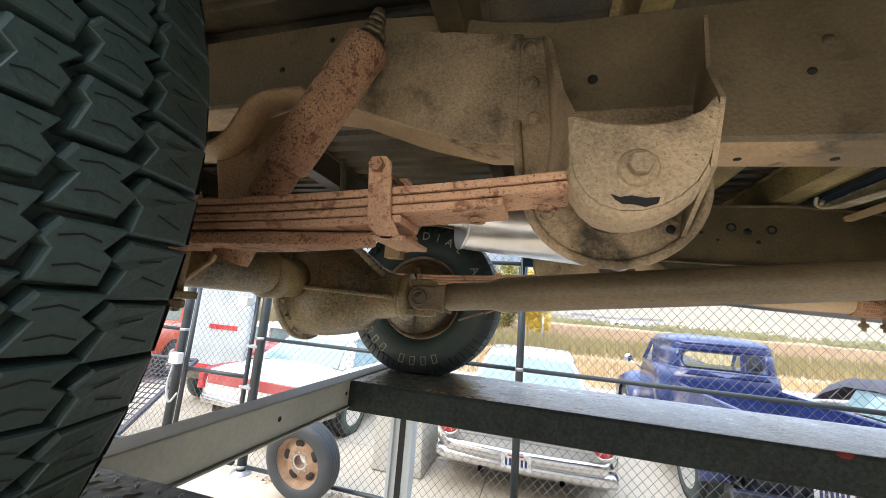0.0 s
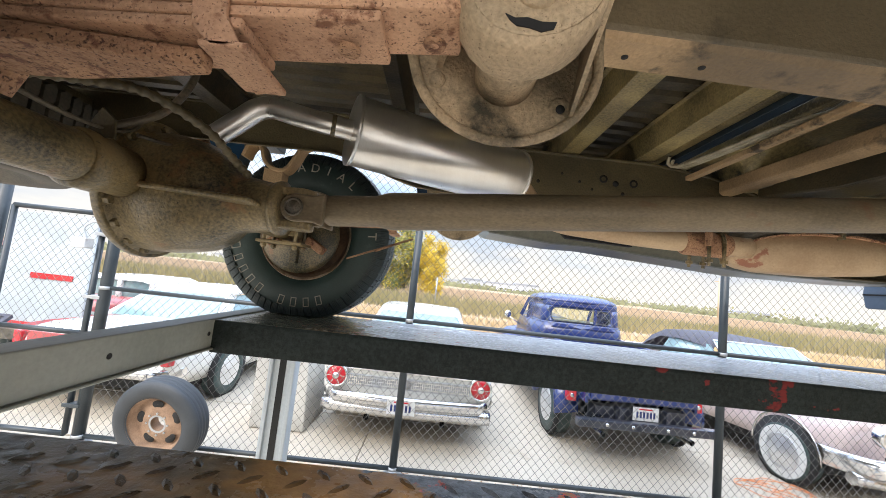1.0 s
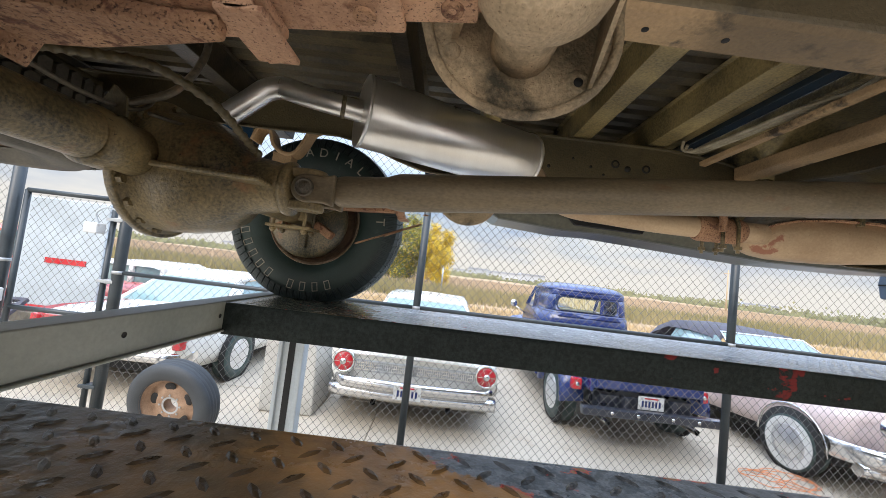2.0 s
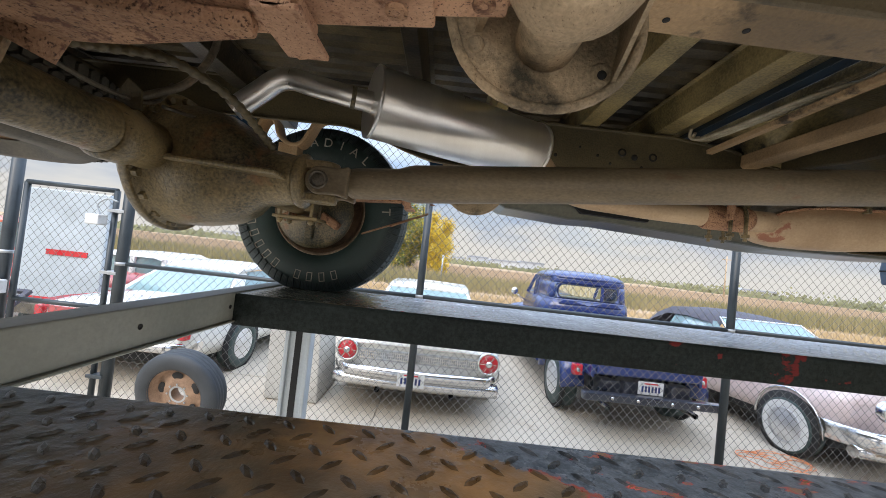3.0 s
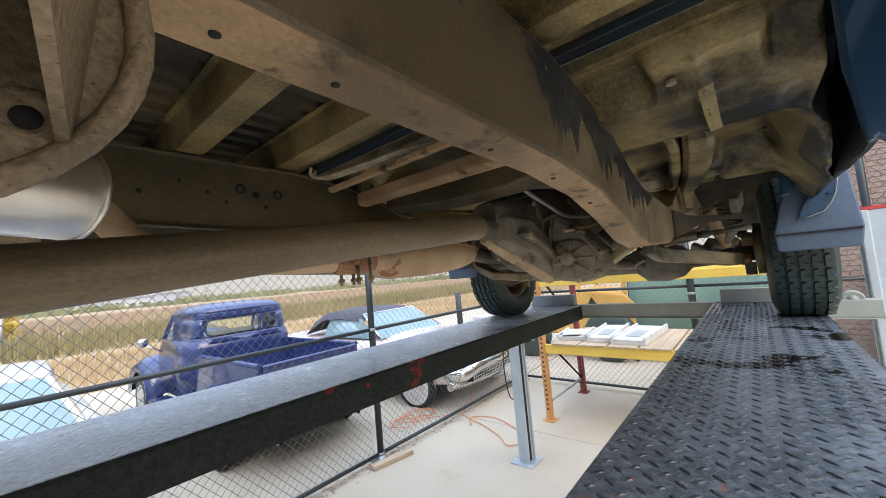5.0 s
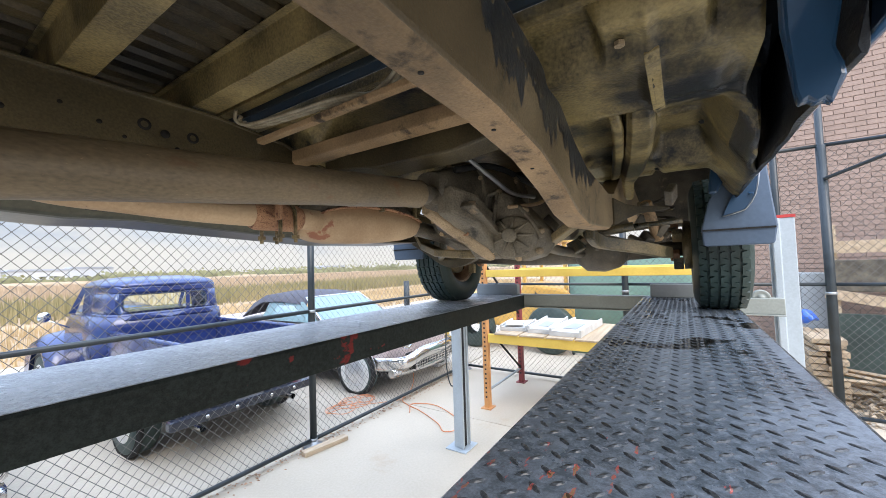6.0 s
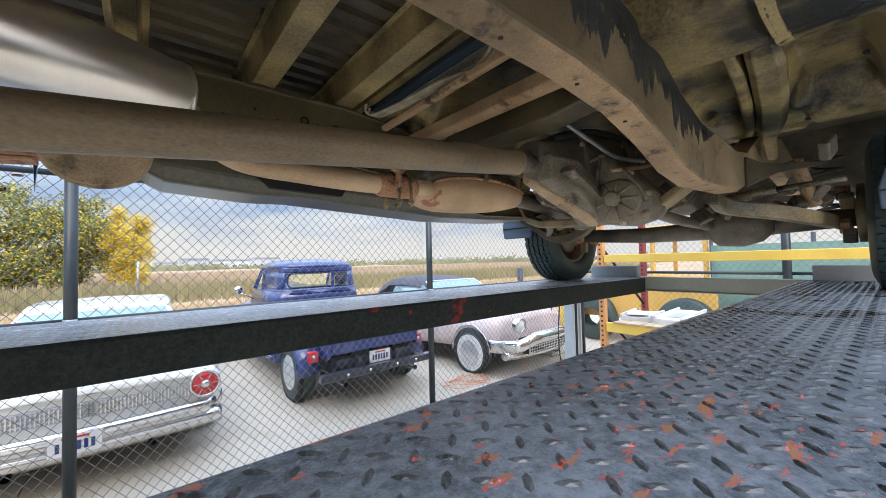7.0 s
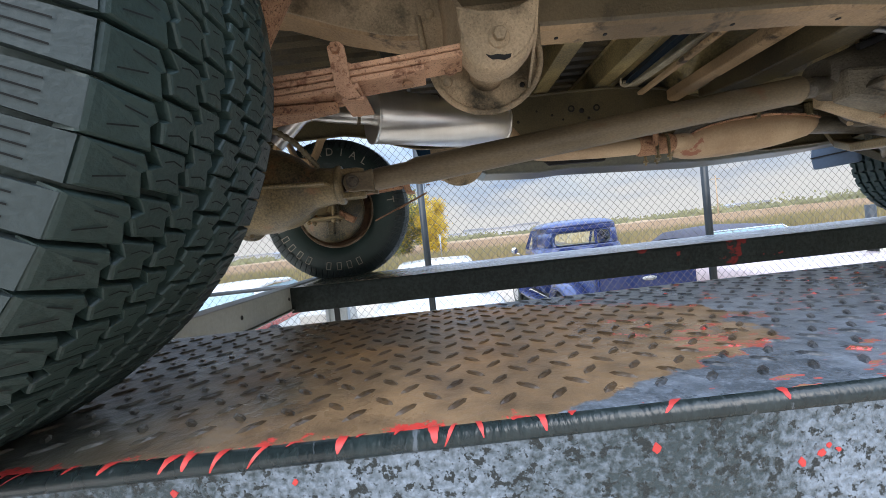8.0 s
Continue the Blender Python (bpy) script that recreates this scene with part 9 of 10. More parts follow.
tim = thing("timber_block", (0.31, 4.27, 0), "short thick weathered timber block on the pad", "timber")
bm = bmesh.new()
box(bm, -0.08, 0.68, 4.20, 4.33, 0.0, 0.115)
part("block", bm, M["wood"], tim, bevel=0.008)
pl = thing("plank", (3.88, 4.32, 0), "short pale plank lying by a fence post", "plank")
bm = bmesh.new()
obox(bm, pose(3.89, 4.325, 0.024, 0, 0, -10), 0.50, 0.09, 0.045)
part("board", bm, M["wood"], pl, bevel=0.004)
cb = thing("concrete_block", (-0.62, 5.35, 0), "pale cast concrete barrier block", "barrier")
bm = bmesh.new()
rings = []
for z, a, b_, c_, d in ((0.0, -0.92, -0.30, 5.18, 5.95), (0.06, -0.92, -0.30, 5.18, 5.95), (0.72, -0.97, -0.36, 5.26, 5.9), (0.98, -0.98, -0.38, 5.3, 5.88)):
    rings.append([(a, c_, z), (b_, c_, z), (b_, d, z), (a, d, z)])
loft(bm, rings, smooth=False)
part("block", bm, M["block"], cb, bevel=0.02)

cord = thing("extension_cord", (5.2, 4.7, 0), "orange extension cord trailing through the fence", "cable")
bm = bmesh.new()
pts = [(6.25, 5.3, 0.5), (6.2, 5.1, 0.9), (6.15, 4.9, 0.5), (5.9, 4.7, 0.05), (5.4, 4.5, 0.012), (5.25, 4.3, 0.012), (5.15, 4.0, 0.012), (4.95, 3.6, 0.012), (4.8, 3.4, 0.012), (5.05, 3.3, 0.012), (5.4, 3.9, 0.012), (5.3, 4.25, 0.012), (5.05, 4.1, 0.012)]
tube(bm, curve_points(pts, 8), 0.0055, 6)
part("cord", bm, M["cord"], cord)
bm = bmesh.new()
cr = random.Random(8)
pts = []
for k in range(46):
    a = k * 0.85 + cr.uniform(-0.25, 0.25)
    r = 0.13 + 0.07 * math.sin(k * 0.37) + cr.uniform(-0.04, 0.05)
    pts.append((4.88 + 0.24 * math.sin(k * 0.13) + 1.25 * r * math.cos(a), 5.0 + 0.10 * math.cos(k * 0.21) + 0.85 * r * math.sin(a), 0.01 + 0.006 * (k % 6)))
tube(bm, curve_points(pts + [(5.1, 4.7, 0.012), (5.35, 4.5, 0.012)], 4), 0.0045, 5)
part("coil", bm, M["cord"], cord, "loose tangle of orange cord")
leaf = thing("fallen_leaves", (5, 4.4, 0), "brown fallen leaves along the fence foot", "leaves", kind="stuff")
v, f = [], []
lr = random.Random(21)
for k in range(900):
    x, y = lr.uniform(-2, 7), FENCE_Y + lr.gauss(0.02, 0.07)
    a, s_ = lr.uniform(0, 6.3), lr.uniform(0.008, 0.022)
    z = 0.004 + lr.uniform(0, 0.012)
    n0 = len(v)
    v += [(x + s_ * math.cos(a), y + s_ * math.sin(a), z), (x - 0.5 * s_ * math.sin(a), y + 0.5 * s_ * math.cos(a), z + lr.uniform(0, 0.01)), (x - s_ * math.cos(a), y - s_ * math.sin(a), z), (x + 0.5 * s_ * math.sin(a), y - 0.5 * s_ * math.cos(a), z + lr.uniform(0, 0.01))]
    f.append((n0, n0 + 1, n0 + 2, n0 + 3))
me = bpy.data.meshes.new("leaf_litter")
me.from_pydata(v, [], f)
me.materials.append(M["rust"])
lo = new("leaf_litter", me)
lo.parent = leaf
lo.matrix_parent_inverse = Matrix.Translation(-BASES[leaf.name])
tagged(lo, "", "", "", "stuff")

# old yellow-and-white pump cabinet with a black hose
pump = thing("pump_cabinet", (7.0, 5.0, 0), "yellow and white pump cabinet with a black hose", "pump")
bm = bmesh.new()
box(bm, 6.98, 7.42, 4.95, 5.35, 0.0, 1.15)
part("cabinet", bm, M["card_white"], pump, bevel=0.03)
bm = bmesh.new()
box(bm, 7.0, 7.40, 4.935, 4.95, 0.55, 1.1)
part("front_panel", bm, M["yellow"], pump, bevel=0.006)
bm = bmesh.new()
tube(bm, curve_points([(7.0, 4.93, 1.0), (6.86, 4.88, 0.8), (6.80, 4.87, 0.4), (6.9, 4.88, 0.16), (7.1, 4.9, 0.12), (7.25, 4.93, 0.3)], 6), 0.017, 10)
part("hose", bm, M["tyre"], pump)

# ---- pallet rack at the end of the pad ----
rack = thing("pallet_rack", (6.3, 2.0, 0), "yellow and orange steel pallet rack with boards on its shelf", "rack")
for x, y, mt, lb in ((5.70, 3.29, "orange", "orange perforated upright"), (6.92, 3.29, "darkred", "dark red upright"), (5.70, 0.62, "yellow", "yellow perforated upright"), (6.92, 0.62, "yellow", "yellow upright")):
    bm = bmesh.new()
    prism(bm, [(x - 0.04, y - 0.035), (x + 0.04, y - 0.035), (x + 0.04, y + 0.035), (x + 0.028, y + 0.035), (x + 0.028, y - 0.023), (x - 0.028, y - 0.023), (x - 0.028, y + 0.035), (x - 0.04, y + 0.035)], "z", 0.012, 2.45)
    up = part("upright", bm, M[mt], rack, lb, bevel=0.002)
    bm = bmesh.new()
    box(bm, x - 0.08, x + 0.08, y - 0.07, y + 0.07, 0.0, 0.012)
    part("foot", bm, M[mt], up)
    for k in range(38):
        bm = bmesh.new()
        z = 0.15 + 0.06 * k
        box(bm, x - 0.0415, x - 0.0405, y - 0.012, y + 0.012, z - 0.011, z + 0.011)
        part("slot", bm, M["dark"], up)
for x in (5.70, 6.92):
    for z0, z1 in ((0.86, 0.975), (1.725, 1.82)):
        bm = bmesh.new()
        box(bm, x - 0.025, x + 0.025, 0.66, 3.25, z0, z1)
        part("beam", bm, M["yellow"], rack, "yellow shelf beam", bevel=0.006)
for y in (3.29, 0.62):
    for p0, p1 in (((5.74, y, 0.22), (6.88, y, 0.22)), ((5.74, y, 1.05), (6.88, y, 0.24)), ((5.74, y, 1.9), (6.88, y, 1.1))):
        bm = bmesh.new()
        tube(bm, [p0, p1], 0.016, 8)
        part("brace", bm, M["box_grey"] if p0[2] < 0.5 else M["dark"], rack)
for k in range(7):
    bm = bmesh.new()
    y = 0.95 + k * 0.34
    box(bm, 5.66, 6.96, y - 0.16, y + 0.16, 0.975, 0.995)
    part("deck_board", bm, M["wood"], rack, bevel=0.003)
for (x, y, z, sx, sy, sz, rz, nm, lb) in ((6.2, 3.02, 1.03, 0.62, 0.34, 0.07, 8, "white_board", "flat white board lying on the rack shelf"), (6.35, 2.63, 1.035, 1.0, 0.30, 0.08, 4, "white_board", "long white board lying on the rack shelf"), (6.3, 2.24, 1.035, 1.05, 0.36, 0.08, -3, "white_board", "white boxed board on the rack shelf"), (6.05, 3.02, 1.071, 0.3, 0.24, 0.01, 20, "paper_sheet", "loose printed paper sheet on the boards")):
    b_ = new(nm)
    b_.matrix_basis = pose(x, y, z, 0, 0, rz)
    tagged(b_, lb, "board" if nm == "white_board" else "paper", "boards on the rack" if nm == "white_board" else "")
    bm = bmesh.new()
    box(bm, -sx / 2, sx / 2, -sy / 2, sy / 2, -sz / 2, sz / 2 - (0.02 if sz > 0.05 else 0))
    sheet = local_part("sheet", bm, M["card_white"], b_, bevel=0.004)
    if sz > 0.05:
        for q in (-1, 1):
            bm = bmesh.new()
            box(bm, -sx / 2 - 0.004, sx / 2 + 0.004, q * sy / 2 - 0.012, q * sy / 2 + 0.012, -sz / 2 + 0.001, sz / 2 + 0.01)
            local_part("rim_strip", bm, M["card_white"], b_, bevel=0.003)
        bm = bmesh.new()
        box(bm, -sx * 0.3, sx * 0.1, -sy * 0.2, sy * 0.25, sz / 2 - 0.02, sz / 2 - 0.012)
        local_part("stain", bm, M["box_grey"], b_, bevel=0.002)

# ---- yellow loader beyond the end fence ----
ld = thing("yellow_loader", (9.6, 4.2, 0), "yellow wheeled loader parked behind the end fence", "loader")
bm = bmesh.new()
loft(bm, [[(9.0, y, z0), (10.4, y, z0), (10.4, y, z1), (9.0, y, z1)] for y, z0, z1 in ((2.9, 0.55, 1.15), (3.1, 0.5, 1.32), (4.0, 0.5, 1.45), (4.1, 0.5, 1.2), (5.6, 0.5, 1.2), (5.7, 0.55, 1.0))], smooth=False)
M["loader_yellow"] = worn("sun_faded_yellow_paint", (0.72, 0.43, 0.10), (0.58, 0.32, 0.07), 2, 0.5, bump=0.05, rust=(0.35, 0.17, 0.07), rust_at=0.68, rust_scale=5)
part("body", bm, M["loader_yellow"], ld, bevel=0.04)
bm = bmesh.new()
for x in (9.1, 10.3):
    for y in (3.1, 4.0):
        box(bm, x - 0.04, x + 0.04, y - 0.04, y + 0.04, 1.3, 2.3)
box(bm, 9.0, 10.4, 3.0, 4.1, 2.3, 2.38)
part("canopy", bm, M["loader_yellow"], ld, bevel=0.02)
for y in (3.4, 5.2):
    bm = bmesh.new()
    lathe(bm, [(0.2, -0.15), (0.46, -0.15), (0.5, -0.1), (0.5, 0.1), (0.46, 0.15), (0.2, 0.15)], (8.95, y, 0.5), "x", 30)
    part("wheel", bm, M["tyre"], ld)
bm = bmesh.new()
prism(bm, [(3.62, 1.10), (3.82, 1.10), (3.72, 1.28)], "x", 8.985, 8.995)
part("warning_triangle", bm, M["dark"], ld)

scr = thing("privacy_screen", (9.0, 2.0, 0), "green privacy fabric on a fence panel", "screen")
bm = bmesh.new()
loft(bm, [[(9.0 + 0.02 * math.sin(k * 1.3), 3.0 - k * 0.22, 0.05), (9.0 + 0.02 * math.sin(k * 1.3 + 1), 3.0 - k * 0.22, 1.95), (9.01 + 0.02 * math.sin(k * 1.3 + 1), 3.0 - k * 0.22, 1.95), (9.01 + 0.02 * math.sin(k * 1.3), 3.0 - k * 0.22, 0.05)] for k in range(13)])
part("fabric", bm, M["green_screen"], scr)
for y in (3.0, 1.7, 0.36):
    bm = bmesh.new()
    tube(bm, [(9.06, y, 0), (9.06, y, 2.1)], 0.03, 10)
    part("post", bm, M["black_pipe"], scr)

# ---- scrap and boards by the brick wall ----
pile = thing("scrap_wood_pile", (8.4, -0.9, 0), "heap of broken scrap boards on the ground", "wood pile")
pr = random.Random(4)
for k in range(20):
    bm = bmesh.new()
    obox(bm, pose(8.2 + pr.uniform(-0.06, 0.06), -0.36 - 0.17 * (k % 2) + pr.uniform(-0.02, 0.02), 0.04 + 0.085 * (k // 2), 0, 0, pr.uniform(-6, 6)), pr.uniform(0.7, 1.0), 0.16, pr.uniform(0.05, 0.075))
    part("board", bm, M["wood"], pile, bevel=0.004)
for k in range(9):
    bm = bmesh.new()
    obox(bm, pose(7.85 + pr.uniform(-0.15, 0.25), -0.74 - 0.05 * k + pr.uniform(-0.05, 0.05), 0.42 - 0.045 * k, 24 + pr.uniform(-6, 6), pr.uniform(-6, 6), pr.uniform(50, 95)), pr.uniform(0.5, 0.9), pr.uniform(0.09, 0.15), 0.03)
    part("board", bm, M["wood"], pile, bevel=0.003)
chips = thing("wood_chip_heap", (7.7, -1.1, 0), "low heap of pale wood chips and splinters on the ground", "wood chips", kind="stuff")
v, f = [], []
for k in range(1500):
    x, y = 7.75 + pr.gauss(0, 0.28), -1.1 + pr.gauss(0, 0.26)
    z = 0.32 * math.exp(-((x - 7.75) / 0.34) ** 2 - ((y + 1.05) / 0.30) ** 2) + 0.006
    m_ = pose(x, y, z, pr.uniform(-40, 40), pr.uniform(-40, 40), pr.uniform(0, 180))
    a_, b_ = pr.uniform(0.015, 0.055), pr.uniform(0.008, 0.02)
    n0 = len(v)
    v += [tuple(m_ @ Vector(c)) for c in ((-a_, -b_, 0), (a_, -b_, 0), (a_, b_, 0.004), (-a_, b_, 0.004))]
    f.append((n0, n0 + 1, n0 + 2, n0 + 3))
me = bpy.data.meshes.new("chip")
me.from_pydata(v, [], f)
me.materials.append(M["wood"])
co_ = new("chip", me)
co_.parent = chips
co_.matrix_parent_inverse = Matrix.Translation(-BASES[chips.name])
tagged(co_, "", "", "", "stuff")
for (x, y, z, sx, sy, sz, ry, lb) in ((8.554, -1.25, 1.98, 0.05, 1.2, 0.17, 0, "pale horizontal board fixed behind the fence"), (8.554, -1.3, 1.20, 0.05, 1.35, 0.14, 0, "pale sloping board behind the fence")):
    p_ = new("loose_board")
    p_.matrix_basis = pose(x, y, z, 12 if z < 1.5 else 0, 0, 0)
    tagged(p_, lb, "board", "boards by the wall")
    bm = bmesh.new()
    box(bm, -sx / 2, sx / 2, -sy / 2, sy / 2, -sz / 2, sz / 2)
    local_part("board", bm, M["wood"], p_, bevel=0.004)
stk = thing("wall_stack", (8.1, -1.1, 0), "dark green tarpaulin screen stretched under boards", "screen")
bm = bmesh.new()
box(bm, 8.545, 8.575, -2.9, -0.66, 0.10, 1.06)
part("tarpaulin", bm, worn("dark_green_tarpaulin", (0.045, 0.07, 0.06), (0.025, 0.04, 0.035), 3, 0.6, bump=0.4, fine=30), stk, bevel=0.01)
bm = bmesh.new()
box(bm, 8.545, 8.575, -2.9, -0.70, 1.36, 1.80)
part("panel", bm, M["grease"], stk, "blackened panel", bevel=0.01)
for y in (-0.74, -1.7, -2.7):
    bm = bmesh.new()
    box(bm, 8.58, 8.68, y - 0.05, y + 0.05, 0.0, 2.3)
    part("stake", bm, M["wood"], stk, bevel=0.004)
bg = thing("blue_bag", (8.3, -0.3, 0), "crumpled blue plastic bag against a tall grey bin", "bag")
bm = bmesh.new()
box(bm, 8.75, 9.1, -0.72, -0.42, 0.0, 1.62)
part("bin", bm, M["box_grey"], bg, bevel=0.02)
bm = bmesh.new()
bmesh.ops.create_icosphere(bm, subdivisions=3, radius=0.11, matrix=Matrix.Translation((8.35, -0.37, 1.02)))
for q in bm.verts:
    q.co += Vector((1, 1, 1)) * 0.06 * noise.noise(q.co * 9)
part("bag", bm, smooth_paint("blue_plastic", (0.02, 0.12, 0.55), rough=0.4), bg)

# ---- distance: reeds, trees, buildings ----
def blades(name, n, area, h0, h1, w, seed, material, label):
    rnd = random.Random(seed)
    v, f = [], []
    for k in range(n):
        x, y = rnd.uniform(area[0], area[1]), rnd.uniform(area[2], area[3])
        h, a, ln = rnd.uniform(h0, h1), rnd.uniform(0, math.pi), rnd.uniform(-0.12, 0.12)
        q = len(v)
        v += [(x - w * math.cos(a), y - w * math.sin(a), -0.03), (x + w * math.cos(a), y + w * math.sin(a), -0.03), (x + ln * h, y + ln * h, h)]
        f.append((q, q + 1, q + 2))
    me = bpy.data.meshes.new(name)
    me.from_pydata(v, [], f)
    me.materials.append(material)
    tagged(new(name, me), label, "grass", "", "stuff")


M["grass_far"] = worn("far_grass_blades", (0.46, 0.345, 0.24), (0.32, 0.235, 0.15), 0.4, 0.9, bump=0)
M["grass_dry"] = worn("dry_grass_blades", (0.55, 0.41, 0.23), (0.38, 0.27, 0.14), 0.4, 0.9, bump=0)
M["reed_green"] = worn("green_reed_blades", (0.17, 0.16, 0.065), (0.33, 0.26, 0.13), 0.15, 0.9, bump=0)
blades("near_grass", 26000, (-24, 40, 13.25, 22), 0.10, 0.38, 0.02, 31, M["grass_dry"], "dry tan grass along the edge of the lot")
blades("reeds", 30000, (-40, 60, 24, 36), 0.5, 1.05, 0.035, 32, M["reed_green"], "band of green and brown reeds")
blades("far_grass", 30000, (-90, 120, 40, 110), 0.3, 0.9, 0.12, 33, M["grass_far"], "pale dry grass across the field")


def tree(name, x, y, h, spread, colours, seed, label, leaves=5200):
    """Tapered trunk, limbs and a crown of small leaf faces gathered in clumps."""
    rnd = random.Random(seed)
    e = thing(name, (x, y, 0), label, "tree", "trees at the field edge")
    bm = bmesh.new()
    tube(bm, curve_points([(x, y, 0), (x + 0.1, y, h * 0.2), (x - 0.05, y, h * 0.45), (x, y, h * 0.8)], 4), list(np.linspace(h * 0.028, h * 0.006, 13)), 8)
    tips = []
    for k in range(15):
        a, z0 = rnd.uniform(0, 6.28), rnd.uniform(0.04, 0.5) * h
        r = spread * rnd.uniform(0.5, 1.0)
        tip = Vector((x + r * math.cos(a), y + r * math.sin(a), min(h * 0.97, z0 + h * rnd.uniform(0.12, 0.42))))
        tube(bm, curve_points([(x, y, z0), ((x * 1.4 + tip.x * 0.6) / 2, (y * 1.4 + tip.y * 0.6) / 2, z0 + (tip.z - z0) * 0.4), tip], 3), list(np.linspace(h * 0.010, h * 0.002, 7)), 6)
        tips.append(tip)
    part("trunk", bm, worn(name + "_bark", (0.16, 0.12, 0.08), (0.09, 0.07, 0.05), 4, 0.9), e)
    tips += [Vector((x + rnd.gauss(0, spread * 0.35), y + rnd.gauss(0, spread * 0.35), h * rnd.uniform(0.06, 0.95) ** 1.2)) for _ in range(22)]
    v, f, mi = [], [], []
    for k in range(leaves):
        c = rnd.choice(tips) + Vector((rnd.gauss(0, spread * 0.17), rnd.gauss(0, spread * 0.17), rnd.gauss(0, h * 0.06)))
        s_ = h * rnd.uniform(0.008, 0.018)
        d1 = Vector((rnd.uniform(-1, 1), rnd.uniform(-1, 1), rnd.uniform(-1, 1))).normalized()
        d2 = d1.orthogonal().normalized()
        q = len(v)
        v += [c + d1 * s_, c + d2 * s_ * 0.6, c - d1 * s_, c - d2 * s_ * 0.6]
        f.append((q, q + 1, q + 2, q + 3))
        mi.append(rnd.randrange(len(colours)))
    me = bpy.data.meshes.new("crown")
    me.from_pydata(v, [], f)
    for m in colours:
        me.materials.append(m)
    me.polygons.foreach_set("material_index", mi)
    o = new("crown", me)
    o.parent = e
    o.matrix_parent_inverse = Matrix.Translation(-BASES[e.name])
    tagged(o, "", "", "", "stuff")


LY = [worn("yellow_leaves", (0.72, 0.50, 0.03), (0.55, 0.36, 0.03), 2, 0.8, bump=0), worn("gold_leaves", (0.58, 0.42, 0.05), (0.42, 0.32, 0.05), 2, 0.8, bump=0)]
LG = [worn("olive_leaves", (0.22, 0.22, 0.05), (0.13, 0.15, 0.04), 2, 0.8, bump=0), worn("green_leaves", (0.13, 0.17, 0.04), (0.08, 0.11, 0.03), 2, 0.8, bump=0)]
tree("yellow_tree", 0.2, 48, 7.6, 2.0, LY, 41, "young tree in bright yellow autumn leaf", 14000)
tree("olive_tree", -3.4, 50, 8.8, 3.0, LG + LY[1:], 42, "tall tree with olive and yellow autumn leaves", 15000)
tree("olive_tree", -7.6, 49, 9.2, 3.6, LG + LY[1:], 43, "broad tree with fading green leaves", 16000)
tree("green_tree", -13.0, 52, 8.6, 3.8, LG, 44, "broad green tree at the field edge", 16000)
hedge_r = random.Random(9)
hv, hf = [], []
for k in range(240):
    az = radians(hedge_r.uniform(-45, 80))
    d = hedge_r.uniform(210, 330)
    cx, cy = d * math.sin(az), d * math.cos(az)
    hh, ww = hedge_r.uniform(1.0, 3.6), hedge_r.uniform(4, 14)
    for j in range(90):
        c = Vector((cx + hedge_r.gauss(0, ww * 0.5), cy + hedge_r.gauss(0, 1), abs(hedge_r.gauss(0, hh * 0.5))))
        s_ = hedge_r.uniform(0.35, 0.9)
        d1 = Vector((hedge_r.uniform(-1, 1), hedge_r.uniform(-0.3, 0.3), hedge_r.uniform(-1, 1))).normalized()
        d2 = d1.cross(Vector((0, 1, 0))).normalized()
        q = len(hv)
        hv += [c + d1 * s_, c + d2 * s_, c - d1 * s_, c - d2 * s_]
        hf.append((q, q + 1, q + 2, q + 3))
me = bpy.data.meshes.new("far_woods")
me.from_pydata(hv, [], hf)
me.materials.append(worn("far_foliage", (0.30, 0.29, 0.16), (0.20, 0.21, 0.12), 0.03, 0.9, bump=0))
tagged(new("far_woods", me), "distant line of bushes and trees", "woods", "", "stuff")
M["far_wall"] = worn("far_building_wall", (0.52, 0.53, 0.54), (0.42, 0.43, 0.45), 0.05, 0.8, bump=0)
M["far_roof"] = worn("far_building_roof", (0.34, 0.36, 0.40), (0.28, 0.30, 0.33), 0.05, 0.7, bump=0)
for az, d, w, h in ((2.5, 280, 12, 4.2), (5.5, 300, 16, 6.5), (9.5, 290, 22, 5.5), (13.5, 320, 20, 6.8), (-27, 300, 40, 4.5), (40, 330, 24, 3.6)):
    x, y = d * math.sin(radians(az)), d * math.cos(radians(az))
    fb = thing("far_building", (x, y, 0), "low grey building far across the field", "building", "far buildings")
    bm = bmesh.new()
    box(bm, x - w / 2, x + w / 2, y - 6, y + 6, 0, h)
    wl_ = part("wall", bm, M["far_wall"], fb)
    bm = bmesh.new()
    prism(bm, [(x - w / 2 - 0.5, h), (x + w / 2 + 0.5, h), (x + w / 2 - 1, h + 1.0), (x - w / 2 + 1, h + 1.0)], "y", y - 6.5, y + 6.5)
    part("roof", bm, M["far_roof"], fb)
    for k in range(int(w / 5)):
        bm = bmesh.new()
        wx = x - w / 2 + 2.5 + 5 * k
        box(bm, wx - 0.9, wx + 0.9, y - 6.06, y - 6.0, 1.2, 2.6)
        part("window", bm, M["dark"], fb)
bol = thing("bollard", (7.3, 5.9, 0), "short black post with an orange foot", "bollard")
bm = bmesh.new()
tube(bm, [(7.3, 5.9, 0.85), (7.3, 5.9, 1.6)], 0.06, 12)
part("post", bm, M["black_pipe"], bol)
bm = bmesh.new()
tube(bm, [(7.3, 5.9, 0.0), (7.3, 5.9, 0.85)], 0.062, 12)
part("sleeve", bm, M["orange"], bol)
pole = thing("utility_pole", (60, 78, 0), "slim utility pole across the field", "pole")
bm = bmesh.new()
tube(bm, [(60, 78, 0), (60, 78, 9)], [0.16, 0.10], 8)
box(bm, 59, 61, 77.95, 78.05, 8.2, 8.35)
part("mast", bm, M["wood"], pole)
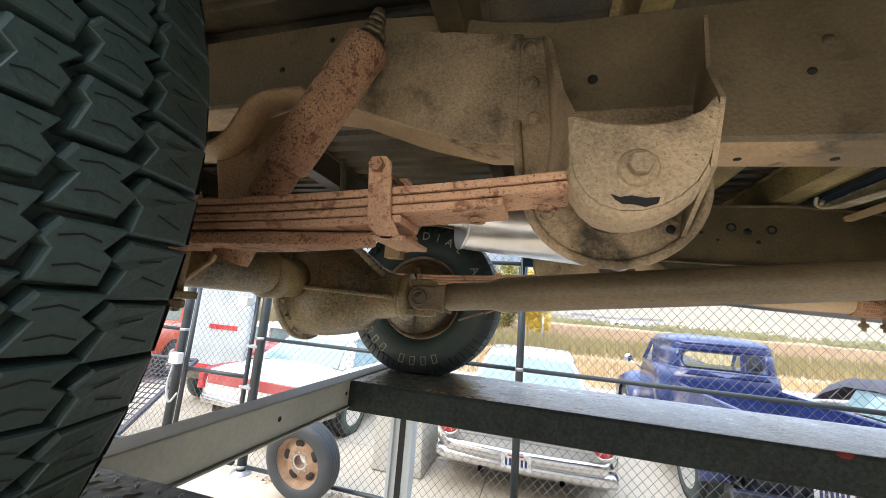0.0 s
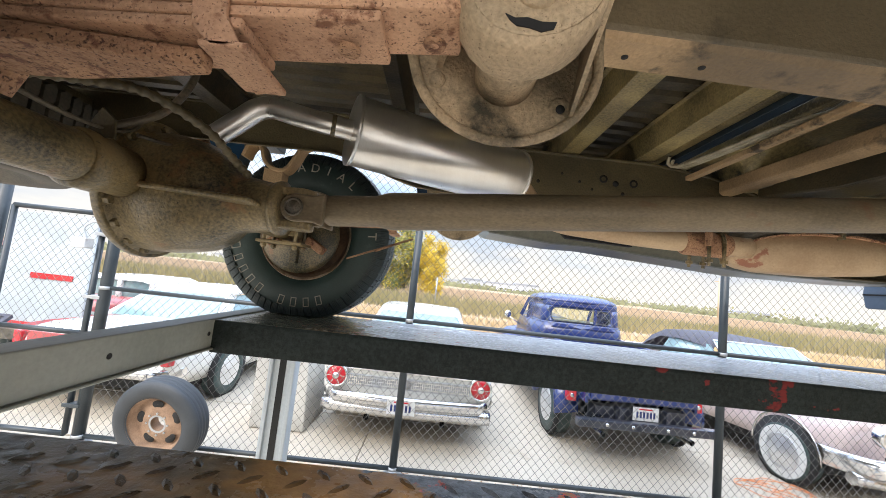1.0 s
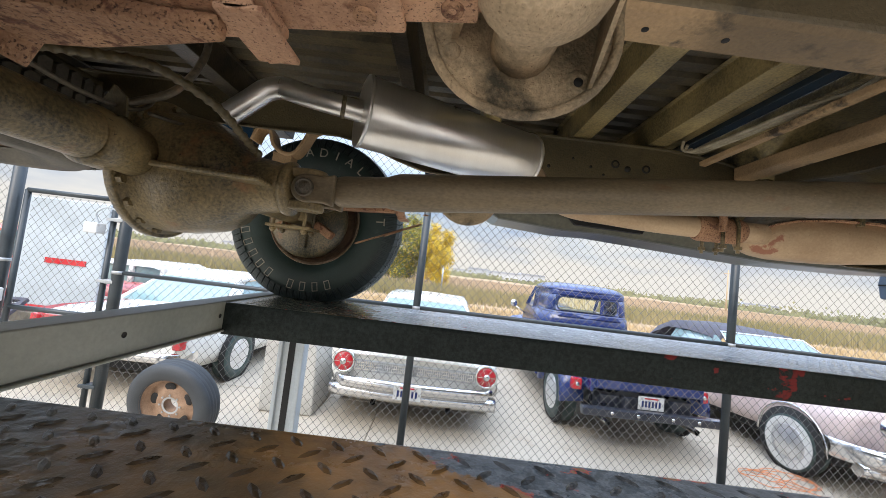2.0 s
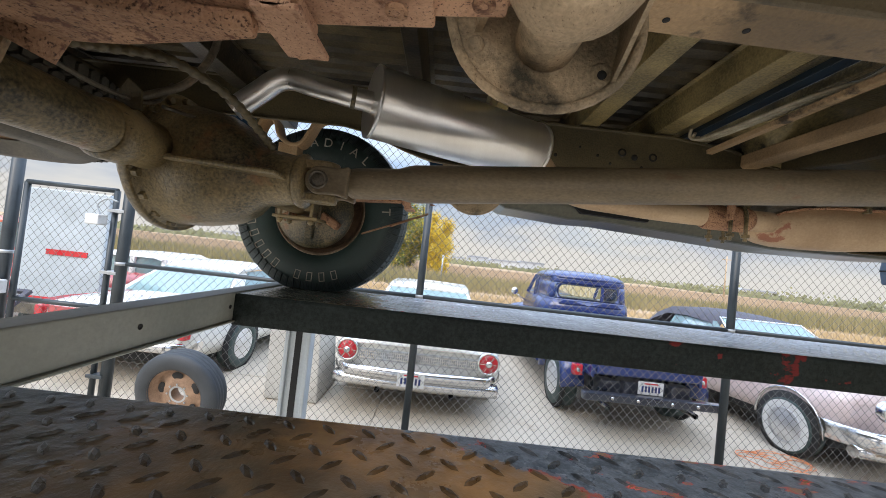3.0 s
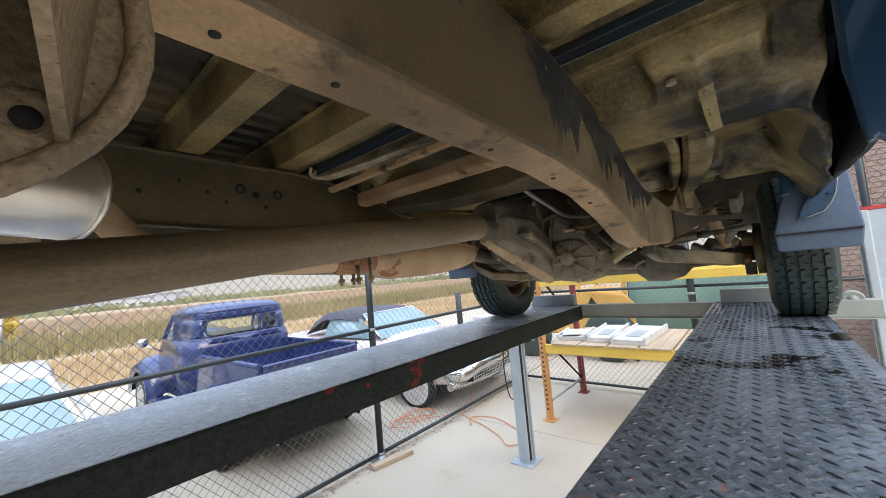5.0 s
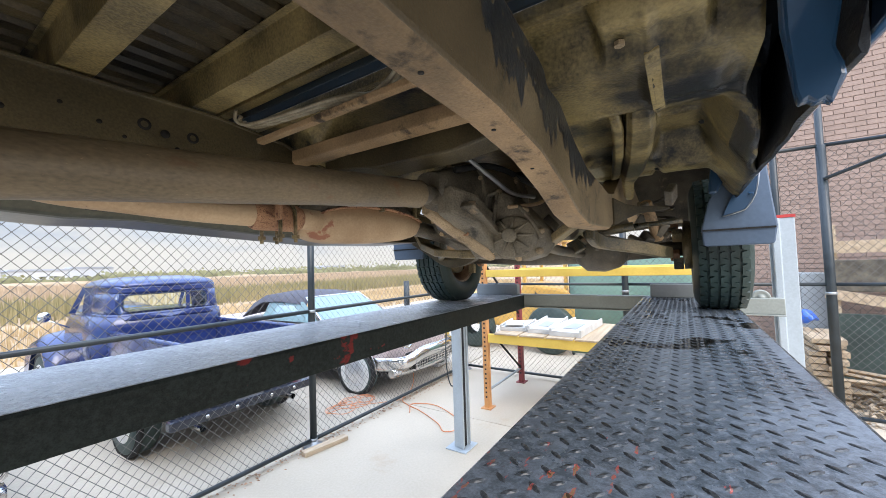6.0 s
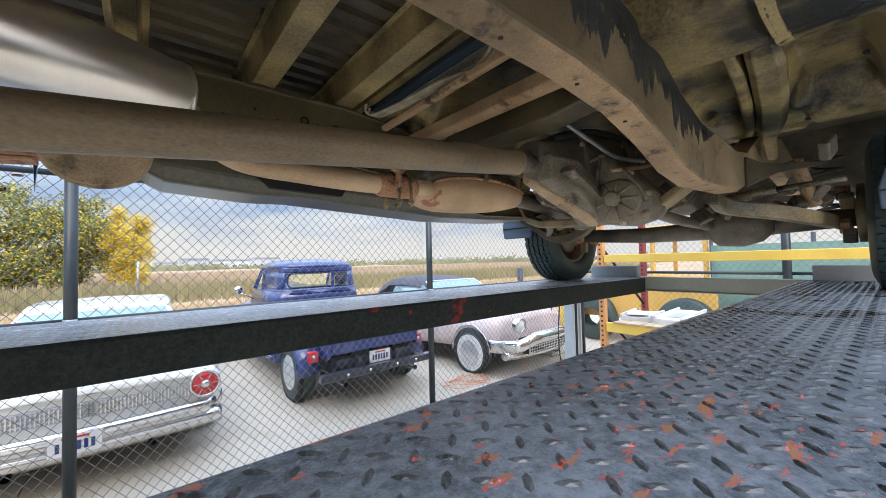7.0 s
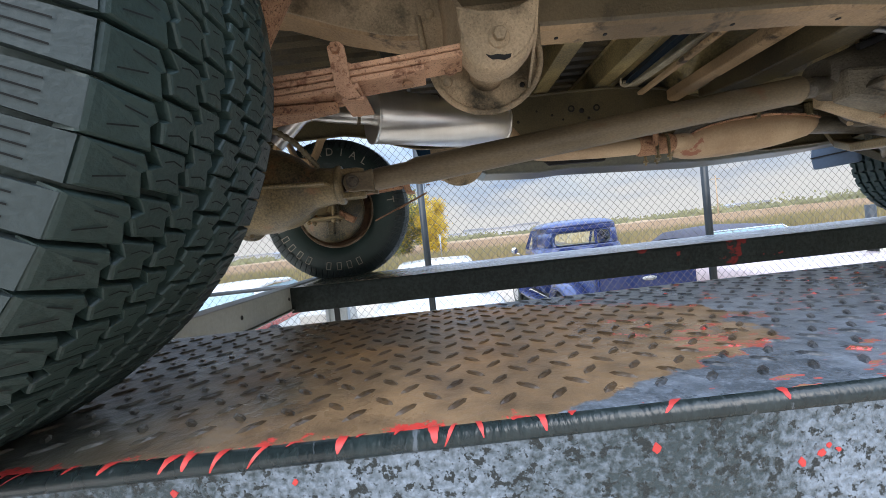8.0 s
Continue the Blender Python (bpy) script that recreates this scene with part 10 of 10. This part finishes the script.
sign = thing("marker_post", (1.0, 30, 0), "small grey marker post in the grass", "post")
bm = bmesh.new()
tube(bm, [(1.0, 30, 0), (1.0, 30, 2.2)], 0.06, 10)
part("mast", bm, M["galv"], sign)

# ---- brick building at the end ----
wall = thing("wall_brick", (9.2, -6, 0), "tan-pink brick wall of the neighbouring building", "wall", kind="structure")
bm = bmesh.new()
box(bm, 9.2, 9.5, -14, 0.45, 0, 6.5)
part("wall_core", bm, worn("brown_mortar", (0.40, 0.31, 0.265), (0.34, 0.26, 0.22), 3, 0.9), wall)
M["brick"] = worn("tan_pink_brick", (0.36, 0.258, 0.212), (0.285, 0.204, 0.165), 4, 0.9, bump=0.3, fine=60, vary=0.08)
bw, bh, gap = 0.215, 0.068, 0.010
me_b = bpy.data.meshes.new("brick")
bm = bmesh.new()
box(bm, -0.012, 0.0, -bw / 2 + 0.0, bw / 2, -bh / 2, bh / 2)
bm.to_mesh(me_b)
bm.free()
me_b.materials.append(M["brick"])
v, f = [], []
count = 0
for i in range(int(6.4 / (bh + gap))):
    z = 0.04 + i * (bh + gap) + bh / 2
    for j in range(int(14.3 / (bw + gap))):
        y = 0.44 - bw / 2 - j * (bw + gap) - (0.11 if i % 2 else 0)
        if y < -13.9:
            continue
        if -1.1 < y and 2.2 < z < 5.6 and count < 300:
            b_ = new("brick", me_b)
            b_.location = (9.2, y, z)
            b_.parent = wall
            b_.matrix_parent_inverse = Matrix.Translation(-BASES[wall.name])
            count += 1
        else:
            q = len(v)
            for xx in (9.188, 9.2):
                v += [(xx, y - bw / 2, z - bh / 2), (xx, y + bw / 2, z - bh / 2), (xx, y + bw / 2, z + bh / 2), (xx, y - bw / 2, z + bh / 2)]
            f += [(q, q + 1, q + 2, q + 3), (q, q + 4, q + 5, q + 1), (q + 3, q + 2, q + 6, q + 7), (q, q + 3, q + 7, q + 4), (q + 1, q + 5, q + 6, q + 2)]
me = bpy.data.meshes.new("brick_courses")
me.from_pydata(v, [], f)
me.materials.append(M["brick"])
o = new("brick_courses", me)
o.parent = wall
o.matrix_parent_inverse = Matrix.Translation(-BASES[wall.name])
tagged(o, "", "", "", "stuff")
